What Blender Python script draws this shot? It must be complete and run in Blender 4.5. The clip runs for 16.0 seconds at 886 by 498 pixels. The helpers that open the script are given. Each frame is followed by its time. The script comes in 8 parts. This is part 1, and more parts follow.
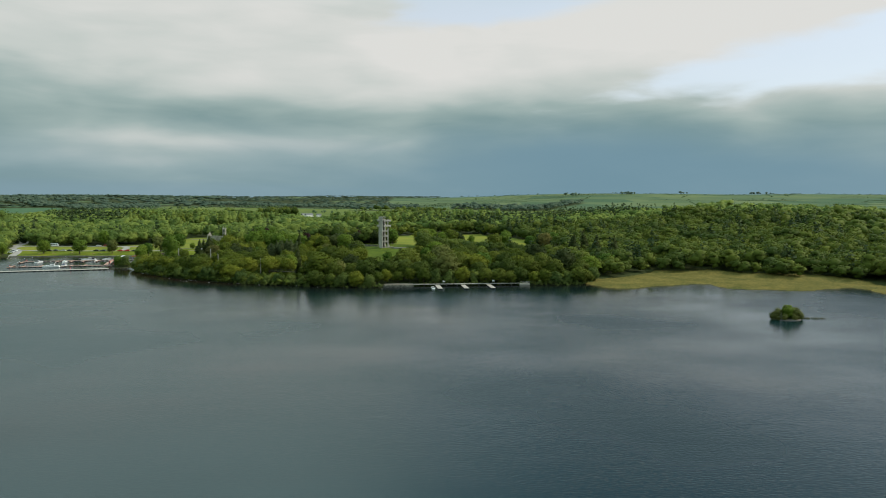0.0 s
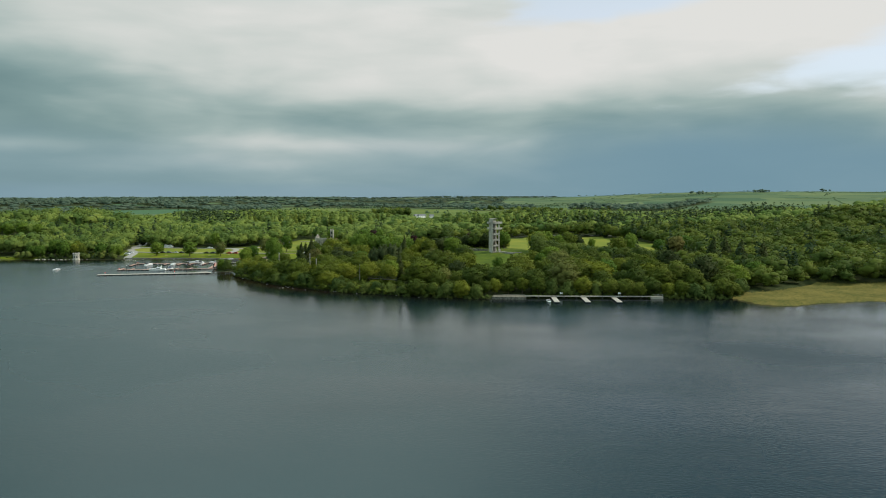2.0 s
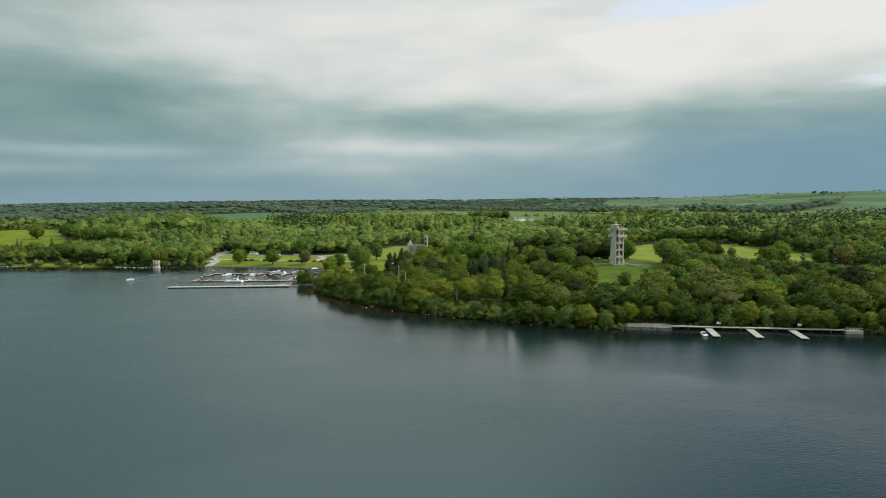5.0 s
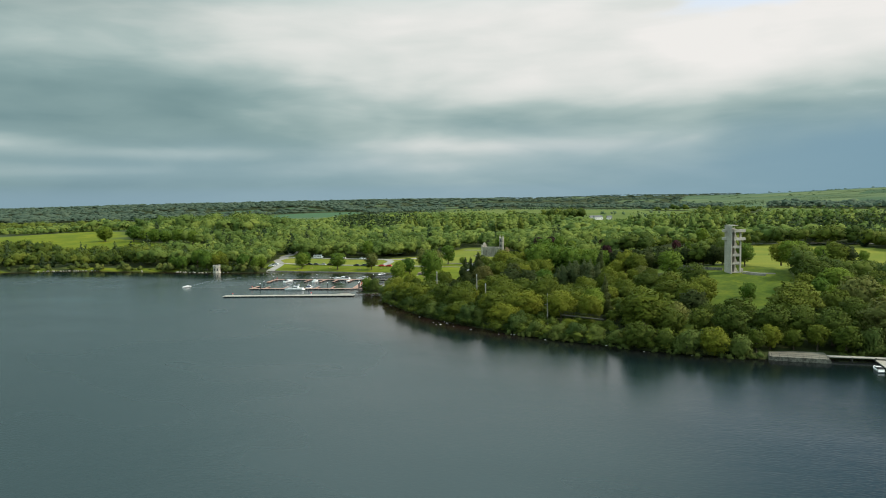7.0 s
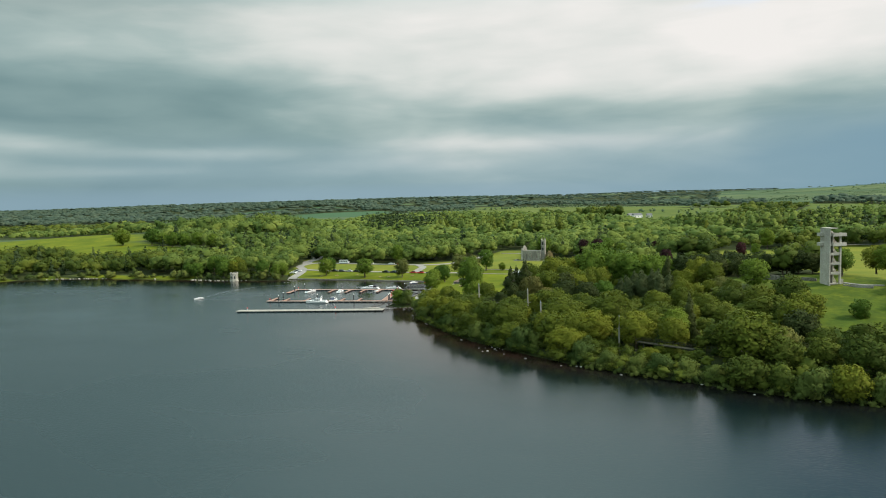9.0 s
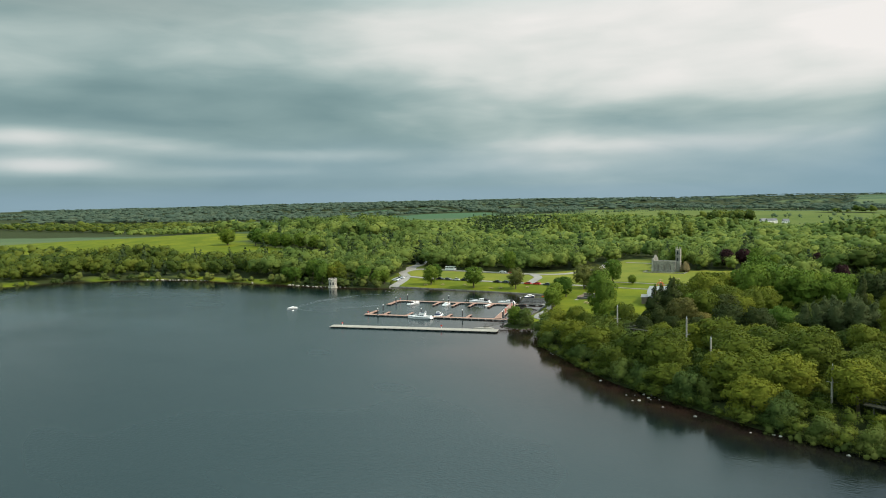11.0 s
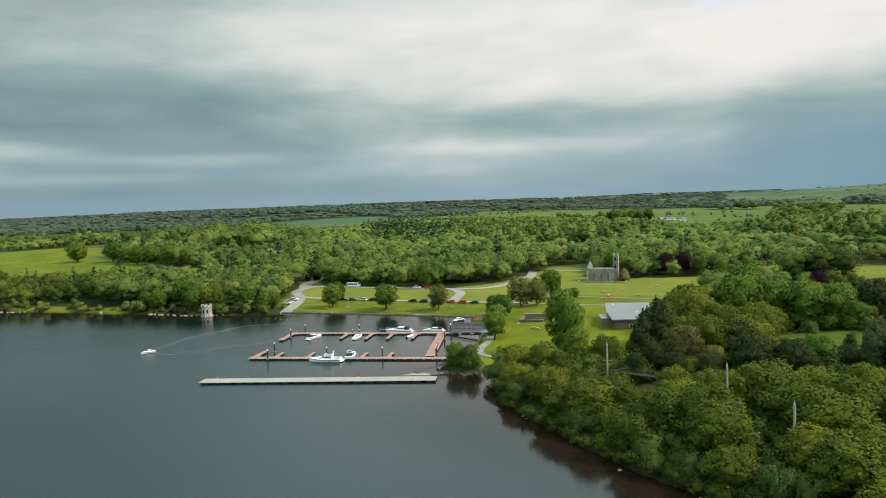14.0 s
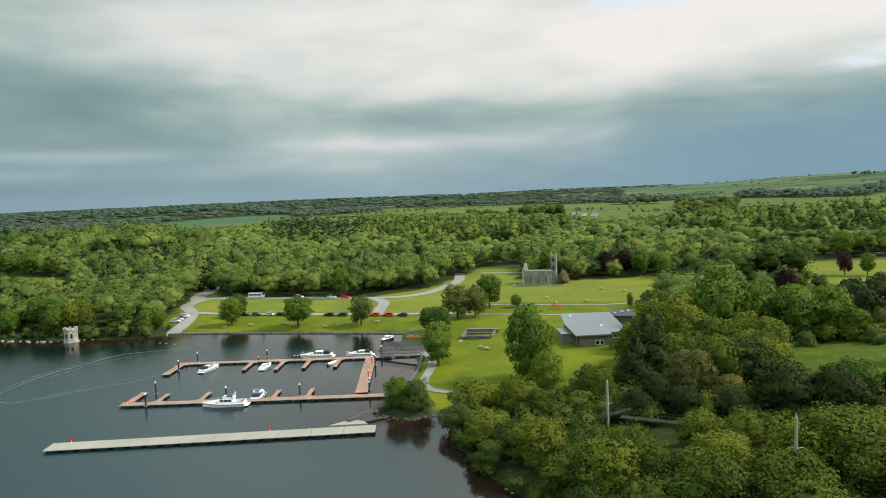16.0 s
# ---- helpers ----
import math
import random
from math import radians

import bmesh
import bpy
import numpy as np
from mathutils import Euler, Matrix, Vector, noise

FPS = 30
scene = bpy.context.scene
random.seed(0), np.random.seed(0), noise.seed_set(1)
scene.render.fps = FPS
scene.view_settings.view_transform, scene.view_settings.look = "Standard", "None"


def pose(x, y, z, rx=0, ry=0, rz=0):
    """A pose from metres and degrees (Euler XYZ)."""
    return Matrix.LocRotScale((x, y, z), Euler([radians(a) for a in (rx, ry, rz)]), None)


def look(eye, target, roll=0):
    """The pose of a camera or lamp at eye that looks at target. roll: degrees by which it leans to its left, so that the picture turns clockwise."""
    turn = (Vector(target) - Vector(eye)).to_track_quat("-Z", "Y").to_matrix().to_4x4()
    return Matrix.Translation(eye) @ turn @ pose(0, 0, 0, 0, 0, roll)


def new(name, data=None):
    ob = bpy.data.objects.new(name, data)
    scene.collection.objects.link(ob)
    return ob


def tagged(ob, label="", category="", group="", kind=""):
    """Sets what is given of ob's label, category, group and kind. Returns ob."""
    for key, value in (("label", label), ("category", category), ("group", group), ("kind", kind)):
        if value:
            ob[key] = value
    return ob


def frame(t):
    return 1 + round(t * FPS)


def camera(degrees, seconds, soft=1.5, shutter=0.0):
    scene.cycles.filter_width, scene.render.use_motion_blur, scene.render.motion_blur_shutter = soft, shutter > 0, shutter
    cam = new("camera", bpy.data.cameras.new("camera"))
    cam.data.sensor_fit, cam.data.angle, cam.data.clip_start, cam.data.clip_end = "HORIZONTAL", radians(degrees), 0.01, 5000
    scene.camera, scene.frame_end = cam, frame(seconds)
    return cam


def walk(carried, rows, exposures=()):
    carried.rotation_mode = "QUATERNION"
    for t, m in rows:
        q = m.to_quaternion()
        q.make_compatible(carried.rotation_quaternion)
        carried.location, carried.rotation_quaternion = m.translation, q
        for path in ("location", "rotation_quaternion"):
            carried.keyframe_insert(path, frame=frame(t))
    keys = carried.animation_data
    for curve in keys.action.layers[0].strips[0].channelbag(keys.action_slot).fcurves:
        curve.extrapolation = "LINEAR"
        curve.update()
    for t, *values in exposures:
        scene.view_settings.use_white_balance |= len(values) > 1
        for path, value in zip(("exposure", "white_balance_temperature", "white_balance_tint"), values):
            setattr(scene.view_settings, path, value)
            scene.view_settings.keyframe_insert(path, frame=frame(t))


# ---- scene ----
cam = camera(65.2, 16.0, soft=1.0)
PATH = [
    (0, (-31.201, -7.241, 49.078), (-31.157, -5.248, 48.924), 0.2),
    (0.5, (-30.094, 3.233, 49.068), (-30.176, 5.225, 48.914), 0.2),
    (1, (-29.257, 14.181, 49.015), (-29.474, 16.163, 48.861), 0.2),
    (1.5, (-29.554, 25.26, 48.957), (-29.802, 27.239, 48.802), 0.0),
    (2, (-30.896, 36.164, 48.921), (-31.183, 38.137, 48.767), -0.2),
    (2.5, (-32.969, 46.825, 48.829), (-33.289, 48.794, 48.674), -0.4),
    (3, (-35.286, 57.691, 48.734), (-35.641, 59.654, 48.583), -0.5),
    (3.5, (-38.041, 68.636, 48.652), (-38.446, 70.589, 48.506), -0.5),
    (4, (-41.049, 79.235, 48.679), (-41.54, 81.169, 48.535), -0.5),
    (6.5, (-64.111, 131.514, 48.687), (-64.745, 133.405, 48.537), -1.1),
    (7, (-68.924, 141.71, 48.891), (-69.662, 143.563, 48.743), -1.1),
    (7.5, (-74.197, 152.028, 49.209), (-74.968, 153.867, 49.06), -1.2),
    (8, (-79.493, 161.674, 49.665), (-80.28, 163.507, 49.519), -1.3),
    (8.5, (-84.893, 170.875, 50.119), (-85.703, 172.698, 49.97), -1.3),
    (9, (-91.189, 180.533, 50.267), (-91.999, 182.355, 50.114), -1.6),
    (9.5, (-97.656, 190.826, 50.342), (-98.585, 192.591, 50.194), -1.4),
    (10, (-104.224, 201.306, 50.431), (-105.275, 203.002, 50.287), -1.2),
    (10.2, (-107.012, 205.302, 50.429), (-108.087, 206.982, 50.286), -1.1),
    (12.3, (-137.91, 244.583, 49.748), (-138.93, 246.298, 49.613), -1.5),
    (12.5, (-140.914, 248.317, 49.745), (-141.909, 250.047, 49.609), -1.6),
    (13, (-148.422, 257.768, 49.838), (-149.362, 259.529, 49.702), -1.8),
    (13.5, (-155.668, 267.138, 49.859), (-156.54, 268.933, 49.721), -2.0),
    (14, (-162.866, 276.312, 49.84), (-163.652, 278.146, 49.699), -2.1),
    (14.5, (-169.718, 285.737, 49.863), (-170.378, 287.619, 49.716), -2.4),
    (15, (-176.191, 295.534, 49.791), (-176.781, 297.439, 49.64), -2.6),
    (15.5, (-182.288, 305.466, 49.681), (-182.823, 307.387, 49.525), -2.6),
    (16, (-187.807, 315.284, 49.508), (-188.327, 317.209, 49.347), -2.5),
]
walk(cam, [(t, look(eye, target, roll)) for t, eye, target, roll in PATH], [(0, -0.05, 6140, 8), (4, 0.07, 6160, 9), (9, 0.20, 6220, 11), (16, 0.20, 6250, 12)])

# ---- sky and light ----
world = bpy.data.worlds.new("sky")
scene.world = world
world.use_nodes = True
wt = world.node_tree
wt.nodes.clear()


def wnode(kind, **values):
    n = wt.nodes.new(kind)
    for key, value in values.items():
        n.inputs[key.replace("_", " ")].default_value = value
    return n


def wmath(op, a, b=None, c=None, clamp=False):
    n = wt.nodes.new("ShaderNodeMath")
    n.operation, n.use_clamp = op, clamp
    for i, v in enumerate((a, b, c)):
        if v is None:
            continue
        if isinstance(v, (int, float)):
            n.inputs[i].default_value = v
        else:
            wt.links.new(v, n.inputs[i])
    return n.outputs[0]


def wrange(v, a, b, lo=0.0, hi=1.0):
    n = wt.nodes.new("ShaderNodeMapRange")
    n.interpolation_type = "SMOOTHSTEP"
    wt.links.new(v, n.inputs[0])
    for i, k in enumerate((a, b, lo, hi)):
        n.inputs[i + 1].default_value = k
    return n.outputs[0]


def wmix(f, a, b):
    n = wt.nodes.new("ShaderNodeMix")
    n.data_type = "RGBA"
    for i, v in ((0, f), (6, a), (7, b)):
        if isinstance(v, (int, float)):
            n.inputs[i].default_value = v
        elif isinstance(v, tuple):
            n.inputs[i].default_value = (*v, 1)
        else:
            wt.links.new(v, n.inputs[i])
    return n.outputs[2]


SUN_AZIMUTH, SUN_HEIGHT = 76.0, 43.0      # degrees; azimuth from north (+y) towards east (+x)
sky = wt.nodes.new("ShaderNodeTexSky")
sky.sky_type, sky.sun_disc = "NISHITA", False
sky.sun_elevation, sky.sun_rotation = radians(SUN_HEIGHT), radians(SUN_AZIMUTH)
sky_scaled = wt.nodes.new("ShaderNodeVectorMath")
sky_scaled.operation = "SCALE"
sky_scaled.inputs["Scale"].default_value = 0.15
wt.links.new(sky.outputs[0], sky_scaled.inputs[0])

way = wt.nodes.new("ShaderNodeTexCoord").outputs["Generated"]
split = wt.nodes.new("ShaderNodeSeparateXYZ")
wt.links.new(way, split.inputs[0])
dx, dy, dz = split.outputs
height = wmath("MAXIMUM", dz, 0.0)
# soft layered cloud: lumps about three times as wide as high
def cloud_noise(scale, detail, rough, shift, flat=3.0, warp=0.0):
    move = wt.nodes.new("ShaderNodeVectorMath")
    move.operation = "MULTIPLY_ADD"
    wt.links.new(way, move.inputs[0])
    move.inputs[1].default_value, move.inputs[2].default_value = (1.0, 1.0, flat), shift
    n = wnode("ShaderNodeTexNoise", Scale=scale, Detail=detail, Roughness=rough, Distortion=warp)
    wt.links.new(move.outputs[0], n.inputs["Vector"])
    return n.outputs[0]


broad = cloud_noise(3.2, 3.0, 0.45, (3.1, 7.4, 0.0), 2.6, 0.2)
fine = cloud_noise(6.5, 5.0, 0.48, (11.0, 2.0, 4.0), 4.6, 0.3)
bearing = wmath("ARCTAN2", dx, dy)                      # 0 at north, positive to the east
rise = wmath("ARCSINE", dz)


def bank(at, wide, up, tall, amount, slope=0.0):
    """A soft cloud bank or thin place: bearing and height in degrees, their reach, and how much lighter it is."""
    turn = wmath("SUBTRACT", bearing, radians(at))
    u = wmath("DIVIDE", turn, radians(wide))
    v = wmath("DIVIDE", wmath("SUBTRACT", wmath("SUBTRACT", rise, radians(up)), wmath("MULTIPLY", turn, slope)), radians(tall))
    q = wmath("ADD", wmath("MULTIPLY", u, u), wmath("MULTIPLY", v, v))
    return wmath("MULTIPLY", wmath("EXPONENT", wmath("MULTIPLY", q, -1.0)), amount)


wave = wmath("MULTIPLY", wmath("SUBTRACT", broad, 0.5), radians(7.0))
wavy = wmath("ADD", rise, wave)                         # an uneven under-side of the deck
lit = wmath("ADD", wmath("MULTIPLY", broad, 0.28), wmath("MULTIPLY", fine, 0.20))
lit = wmath("ADD", lit, 0.225)
lit = wmath("ADD", lit, wrange(wavy, radians(4.6), radians(12.5), 0.0, 0.20))
lit = wmath("ADD", lit, wrange(bearing, radians(-28), radians(-48), 0.0, -0.09))
for row in ((-16, 13, 4.1, 0.9, 0.17), (-27, 10, 2.6, 0.8, 0.12), (-63, 7, 5.0, 0.9, 0.32), (-62, 7, 3.0, 0.9, 0.30), (-54, 5, 4.4, 0.6, 0.12), (-49, 7, 2.4, 0.6, 0.15), (-44, 10, 3.8, 0.6, 0.15),
            (-12, 16, 9.0, 2.5, 0.06), (-30, 14, 12.5, 3.0, 0.05), (-62, 26, 24, 12, -0.10), (20, 22, 13, 5, 0.16), (-34, 12, 8, 4, -0.05)):
    lit = wmath("ADD", lit, bank(*row))
clouds = wt.nodes.new("ShaderNodeValToRGB")
ramp = clouds.color_ramp
ramp.elements[0].position, ramp.elements[0].color = 0.34, (0.160, 0.248, 0.245, 1)
ramp.elements[1].position, ramp.elements[1].color = 0.78, (0.78, 0.745, 0.685, 1)
for at, col in ((0.46, (0.235, 0.330, 0.315)), (0.56, (0.375, 0.455, 0.420)), (0.66, (0.600, 0.620, 0.565))):
    e = ramp.elements.new(at)
    e.color = (*col, 1)
wt.links.new(lit, clouds.inputs[0])
# pale blue between thin white cloud in the north-east
thin_blue = wmix(0.66, sky_scaled.outputs[0], (0.82, 0.84, 0.83))
gap = wmath("ADD", bank(5, 10, 15.2, 1.8, 0.95, 0.10), bank(35, 20, 10.6, 2.4, 1.0, 0.13))
gap = wmath("ADD", gap, wmath("MULTIPLY", wmath("SUBTRACT", fine, 0.5), 1.1))
gap = wrange(gap, 0.28, 0.66, 0.0, 0.88)
colour = wmix(gap, clouds.outputs[0], thin_blue)
# blue-grey rain haze low over the land, bluest in the north-east
bluer = wrange(bearing, radians(-22), radians(14))
haze = wmix(bluer, (0.240, 0.345, 0.405), (0.185, 0.300, 0.365))
low = wmath("MULTIPLY", wrange(wavy, radians(7.4), radians(2.0)), wmath("MULTIPLY_ADD", bluer, 0.46, 0.38))
low = wmath("MULTIPLY", low, wrange(bearing, radians(-46), radians(-57), 1.0, 0.5))
low = wmath("MAXIMUM", low, wrange(rise, radians(2.4), radians(0.2), 0.0, 0.70))
colour = wmix(low, colour, haze)
# broken cloud with much blue higher up in the north and east
torn = wmath("MULTIPLY", wrange(height, 0.262, 0.335), wrange(bearing, -0.26, 0.22))
torn = wmath("MULTIPLY", torn, wrange(bearing, 2.6, 1.6))
torn = wmath("MULTIPLY", torn, wrange(broad, 0.66, 0.45, 0.62, 0.97))
# the deck is brightest half-way up, thicker and greyer overhead
colour = wmix(wrange(height, 0.24, 0.36, 0.0, 0.85), colour, (0.52, 0.680, 0.650))
lift = wt.nodes.new("ShaderNodeVectorMath")
lift.operation = "SCALE"
wt.links.new(colour, lift.inputs[0])
wt.links.new(wmath("MULTIPLY", wrange(height, 0.27, 0.62, 1.0, 3.4), wmath("SUBTRACT", 1.0, wmath("MULTIPLY", wrange(bearing, -0.55, -1.05, 0.0, 0.32), wrange(height, 0.2, 0.3)))), lift.inputs["Scale"])
zenith = wt.nodes.new("ShaderNodeVectorMath")
zenith.operation = "SCALE"
wt.links.new(lift.outputs[0], zenith.inputs[0])
wt.links.new(wrange(height, 0.62, 0.92, 1.0, 0.5), zenith.inputs["Scale"])
deep_blue = wt.nodes.new("ShaderNodeVectorMath")
deep_blue.operation = "SCALE"
deep_blue.inputs["Scale"].default_value = 0.08
wt.links.new(sky.outputs[0], deep_blue.inputs[0])
colour = wmix(torn, zenith.outputs[0], deep_blue.outputs[0])
below = wrange(dz, -0.002, -0.05)
colour = wmix(below, colour, (0.05, 0.07, 0.06))
back = wnode("ShaderNodeBackground", Strength=1.0)
wt.links.new(colour, back.inputs[0])
wt.links.new(back.outputs[0], wt.nodes.new("ShaderNodeOutputWorld").inputs[0])

sun = new("sun", bpy.data.lights.new("sun", "SUN"))
sun.data.energy, sun.data.angle, sun.data.color = 4.3, radians(9), (1.0, 0.90, 0.74)
a, h = radians(SUN_AZIMUTH), radians(SUN_HEIGHT)
sun.matrix_world = look((0, 0, 0), (-math.sin(a) * math.cos(h), -math.cos(a) * math.cos(h), -math.sin(h)))
# ---- the lie of the land ----
SHORE = [(-4900, -700), (-1500, -350), (-900, 120), (-700, 300), (-600, 425), (-575, 478), (-545, 500), (-515, 518), (-454, 522), (-420, 526),
         (-388, 529), (-366, 534.5), (-354, 543), (-309, 546.5), (-266, 548.3), (-263, 534), (-251, 532),
         (-252, 519), (-249, 508), (-246, 496), (-244.5, 482), (-246, 468), (-243, 458.5), (-234, 457.5), (-230.5, 462),
         (-228.5, 467), (-226, 463), (-224.0, 456), (-221, 444), (-214, 432), (-200.5, 418.5), (-179, 400), (-159, 388.5),
         (-137.5, 377.5), (-119.5, 371.5), (-106.5, 368.5), (-84, 362.5), (-56, 361.5), (-39, 369), (-12, 372),
         (20, 374), (34, 372), (54, 375), (64, 384), (110, 427), (144, 424), (181, 391), (206, 377), (250, 345), (330, 270),
         (420, 120), (600, -100), (1500, -500), (4900, -700)]
# soft rises of the ground: x, y, height, reach along x and y
HILLS = [(-55, 500, 9.0, 62, 52), (330, 800, 17, 240, 210), (620, 950, 12, 300, 260), (-760, 780, 11, 190, 150),
         (-1400, 3300, 16, 900, 500), (-2300, 3000, 14, 700, 500), (900, 3300, 50, 1000, 900), (2300, 3600, 48, 900, 900),
         (-200, 4300, 20, 1200, 500), (-3200, 4200, 12, 1500, 500), (250, 2300, 10, 300, 350), (-560, 700, 4, 120, 90), (-1650, 2450, 24, 600, 330)]


def shore_distance(x, y):
    """Metres inland from the shore; below zero on the lake."""
    pts = np.array(SHORE, float)
    x, y = np.asarray(x, float), np.asarray(y, float)
    best, inside = np.full(x.shape, 1e9), np.zeros(x.shape, bool)
    ring = np.vstack([pts, [(4900, 6000), (-4900, 6000)]])
    for i in range(len(ring)):
        (ax, ay), (bx, by) = ring[i], ring[(i + 1) % len(ring)]
        if i < len(pts) - 1:
            k = np.clip(((x - ax) * (bx - ax) + (y - ay) * (by - ay)) / ((bx - ax) ** 2 + (by - ay) ** 2), 0, 1)
            best = np.minimum(best, np.hypot(x - ax - k * (bx - ax), y - ay - k * (by - ay)))
        if ay != by:
            inside ^= ((ay > y) != (by > y)) & (x < ax + (y - ay) / (by - ay) * (bx - ax))
    return np.where(inside, best, -best)


def land_height(x, y):
    x, y = np.asarray(x, float), np.asarray(y, float)
    d = shore_distance(x, y)
    z = 0.7 * np.clip(d / 1.2, 0, 1) + 1.9 * (1 - np.exp(-np.clip(d, 0, None) / 22)) + 4.5 * (1 - np.exp(-np.clip(d - 30, 0, None) / 260))
    for hx, hy, h, rx, ry in HILLS:
        z = z + h * np.exp(-((x - hx) / rx) ** 2 - ((y - hy) / ry) ** 2) * np.clip(d / 40, 0, 1)
    far = np.clip((d - 120) / 500, 0, 1)
    z = z + far * (1.6 * np.sin(x / 97 + 1.3) * np.sin(y / 131) + 2.5 * np.sin(x / 310 + y / 510) + 2.0 * np.sin(y / 240 - x / 700))
    k = np.clip((np.hypot(x + 100, y - 200) - 2300) / 2000, 0, 1)           # uplands of the far west
    z = z + 16 * k * k * (3 - 2 * k) * np.clip((200 - x) / 1000, 0, 1)
    return np.where(d >= 0, z, np.clip(d * 0.28, -3.0, 0) - 0.02)


def within(x, y, ring):
    x, y = np.asarray(x, float), np.asarray(y, float)
    inside = np.zeros(x.shape, bool)
    for i in range(len(ring)):
        (ax, ay), (bx, by) = ring[i], ring[(i + 1) % len(ring)]
        if ay != by:
            inside ^= ((ay > y) != (by > y)) & (x < ax + (y - ay) / (by - ay) * (bx - ax))
    return inside

# ---- materials ----
def material(name, colour, rough=0.8, metal=0.0, vary=0.25, grain=0.6, stain=6.0, bump=0.0, second=None, spec=0.5):
    """A surface with grain and stains at two scales (metres)."""
    m = bpy.data.materials.new(name)
    m.use_nodes = True
    t = m.node_tree
    p = t.nodes["Principled BSDF"]
    p.inputs["Roughness"].default_value, p.inputs["Metallic"].default_value = rough, metal
    p.inputs["Specular IOR Level"].default_value = spec
    place = t.nodes.new("ShaderNodeNewGeometry")
    grains, stains = t.nodes.new("ShaderNodeTexNoise"), t.nodes.new("ShaderNodeTexNoise")
    for n, size, detail in ((grains, grain, 4.0), (stains, stain, 3.0)):
        n.inputs["Scale"].default_value, n.inputs["Detail"].default_value = 1.0 / size, detail
        t.links.new(place.outputs["Position"], n.inputs["Vector"])
    mix = t.nodes.new("ShaderNodeMix")
    mix.data_type = "RGBA"
    dark = second or tuple(c * (1 - vary * 1.6) for c in colour)
    mix.inputs[6].default_value, mix.inputs[7].default_value = (*dark, 1), (*(min(1, c * (1 + vary)) for c in colour), 1)
    add = t.nodes.new("ShaderNodeMath")
    add.operation = "ADD"
    t.links.new(grains.outputs[0], add.inputs[0])
    t.links.new(stains.outputs[0], add.inputs[1])
    ease = t.nodes.new("ShaderNodeMapRange")
    ease.inputs[1].default_value, ease.inputs[2].default_value = 0.65, 1.35
    t.links.new(add.outputs[0], ease.inputs[0])
    t.links.new(ease.outputs[0], mix.inputs[0])
    t.links.new(mix.outputs[2], p.inputs["Base Color"])
    if bump:
        b = t.nodes.new("ShaderNodeBump")
        b.inputs["Strength"].default_value, b.inputs["Distance"].default_value = 1.0, bump
        t.links.new(grains.outputs[0], b.inputs["Height"])
        t.links.new(b.outputs[0], p.inputs["Normal"])
    return m


def foliage(name, dark, light, tint_by="object", drift=0.022):
    """Leaves: one tree differs from the next, one spray from its neighbour."""
    m = bpy.data.materials.new(name)
    m.use_nodes = True
    t = m.node_tree
    p = t.nodes["Principled BSDF"]
    p.inputs["Roughness"].default_value, p.inputs["Specular IOR Level"].default_value = 0.7, 0.06
    geo, info = t.nodes.new("ShaderNodeNewGeometry"), t.nodes.new("ShaderNodeObjectInfo")
    if tint_by == "object":
        tree = info.outputs["Random"]
    else:
        at = t.nodes.new("ShaderNodeAttribute")
        at.attribute_name = "tint"
        tree = at.outputs["Fac"]
    patch = t.nodes.new("ShaderNodeTexNoise")
    patch.inputs["Scale"].default_value, patch.inputs["Detail"].default_value = 0.6, 3.0
    t.links.new(geo.outputs["Position"], patch.inputs["Vector"])

    def scaled(v, k, off):
        n = t.nodes.new("ShaderNodeMath")
        n.operation = "MULTIPLY_ADD"
        t.links.new(v, n.inputs[0])
        n.inputs[1].default_value, n.inputs[2].default_value = k, off
        return n.outputs[0]

    def total(a, b):
        n = t.nodes.new("ShaderNodeMath")
        n.operation, n.use_clamp = "ADD", True
        t.links.new(a, n.inputs[0])
        t.links.new(b, n.inputs[1])
        return n.outputs[0]

    f = total(total(scaled(tree, 0.62 if tint_by == "object" else 0.80, -0.12 if tint_by == "object" else -0.22), scaled(geo.outputs["Random Per Island"], 0.26 if tint_by == "object" else 0.12, 0.07 if tint_by == "object" else 0.14)), scaled(patch.outputs[0], 0.16, -0.03))
    mix = t.nodes.new("ShaderNodeMix")
    mix.data_type = "RGBA"
    t.links.new(f, mix.inputs[0])
    mix.inputs[6].default_value, mix.inputs[7].default_value = (*dark, 1), (*light, 1)
    # warmer or cooler from tree to tree
    hue = t.nodes.new("ShaderNodeHueSaturation")
    t.links.new(scaled(tree, -drift, 0.5 + drift * 0.15), hue.inputs["Hue"])
    hue.inputs["Saturation"].default_value = 1.0
    t.links.new(mix.outputs[2], hue.inputs["Color"])
    t.links.new(hue.outputs[0], p.inputs["Base Color"])
    thin = t.nodes.new("ShaderNodeBsdfTranslucent")
    t.links.new(hue.outputs[0], thin.inputs[0])
    both = t.nodes.new("ShaderNodeMixShader")
    both.inputs[0].default_value = 0.25
    t.links.new(p.outputs[0], both.inputs[1])
    t.links.new(thin.outputs[0], both.inputs[2])
    t.links.new(both.outputs[0], t.nodes["Material Output"].inputs[0])
    return m


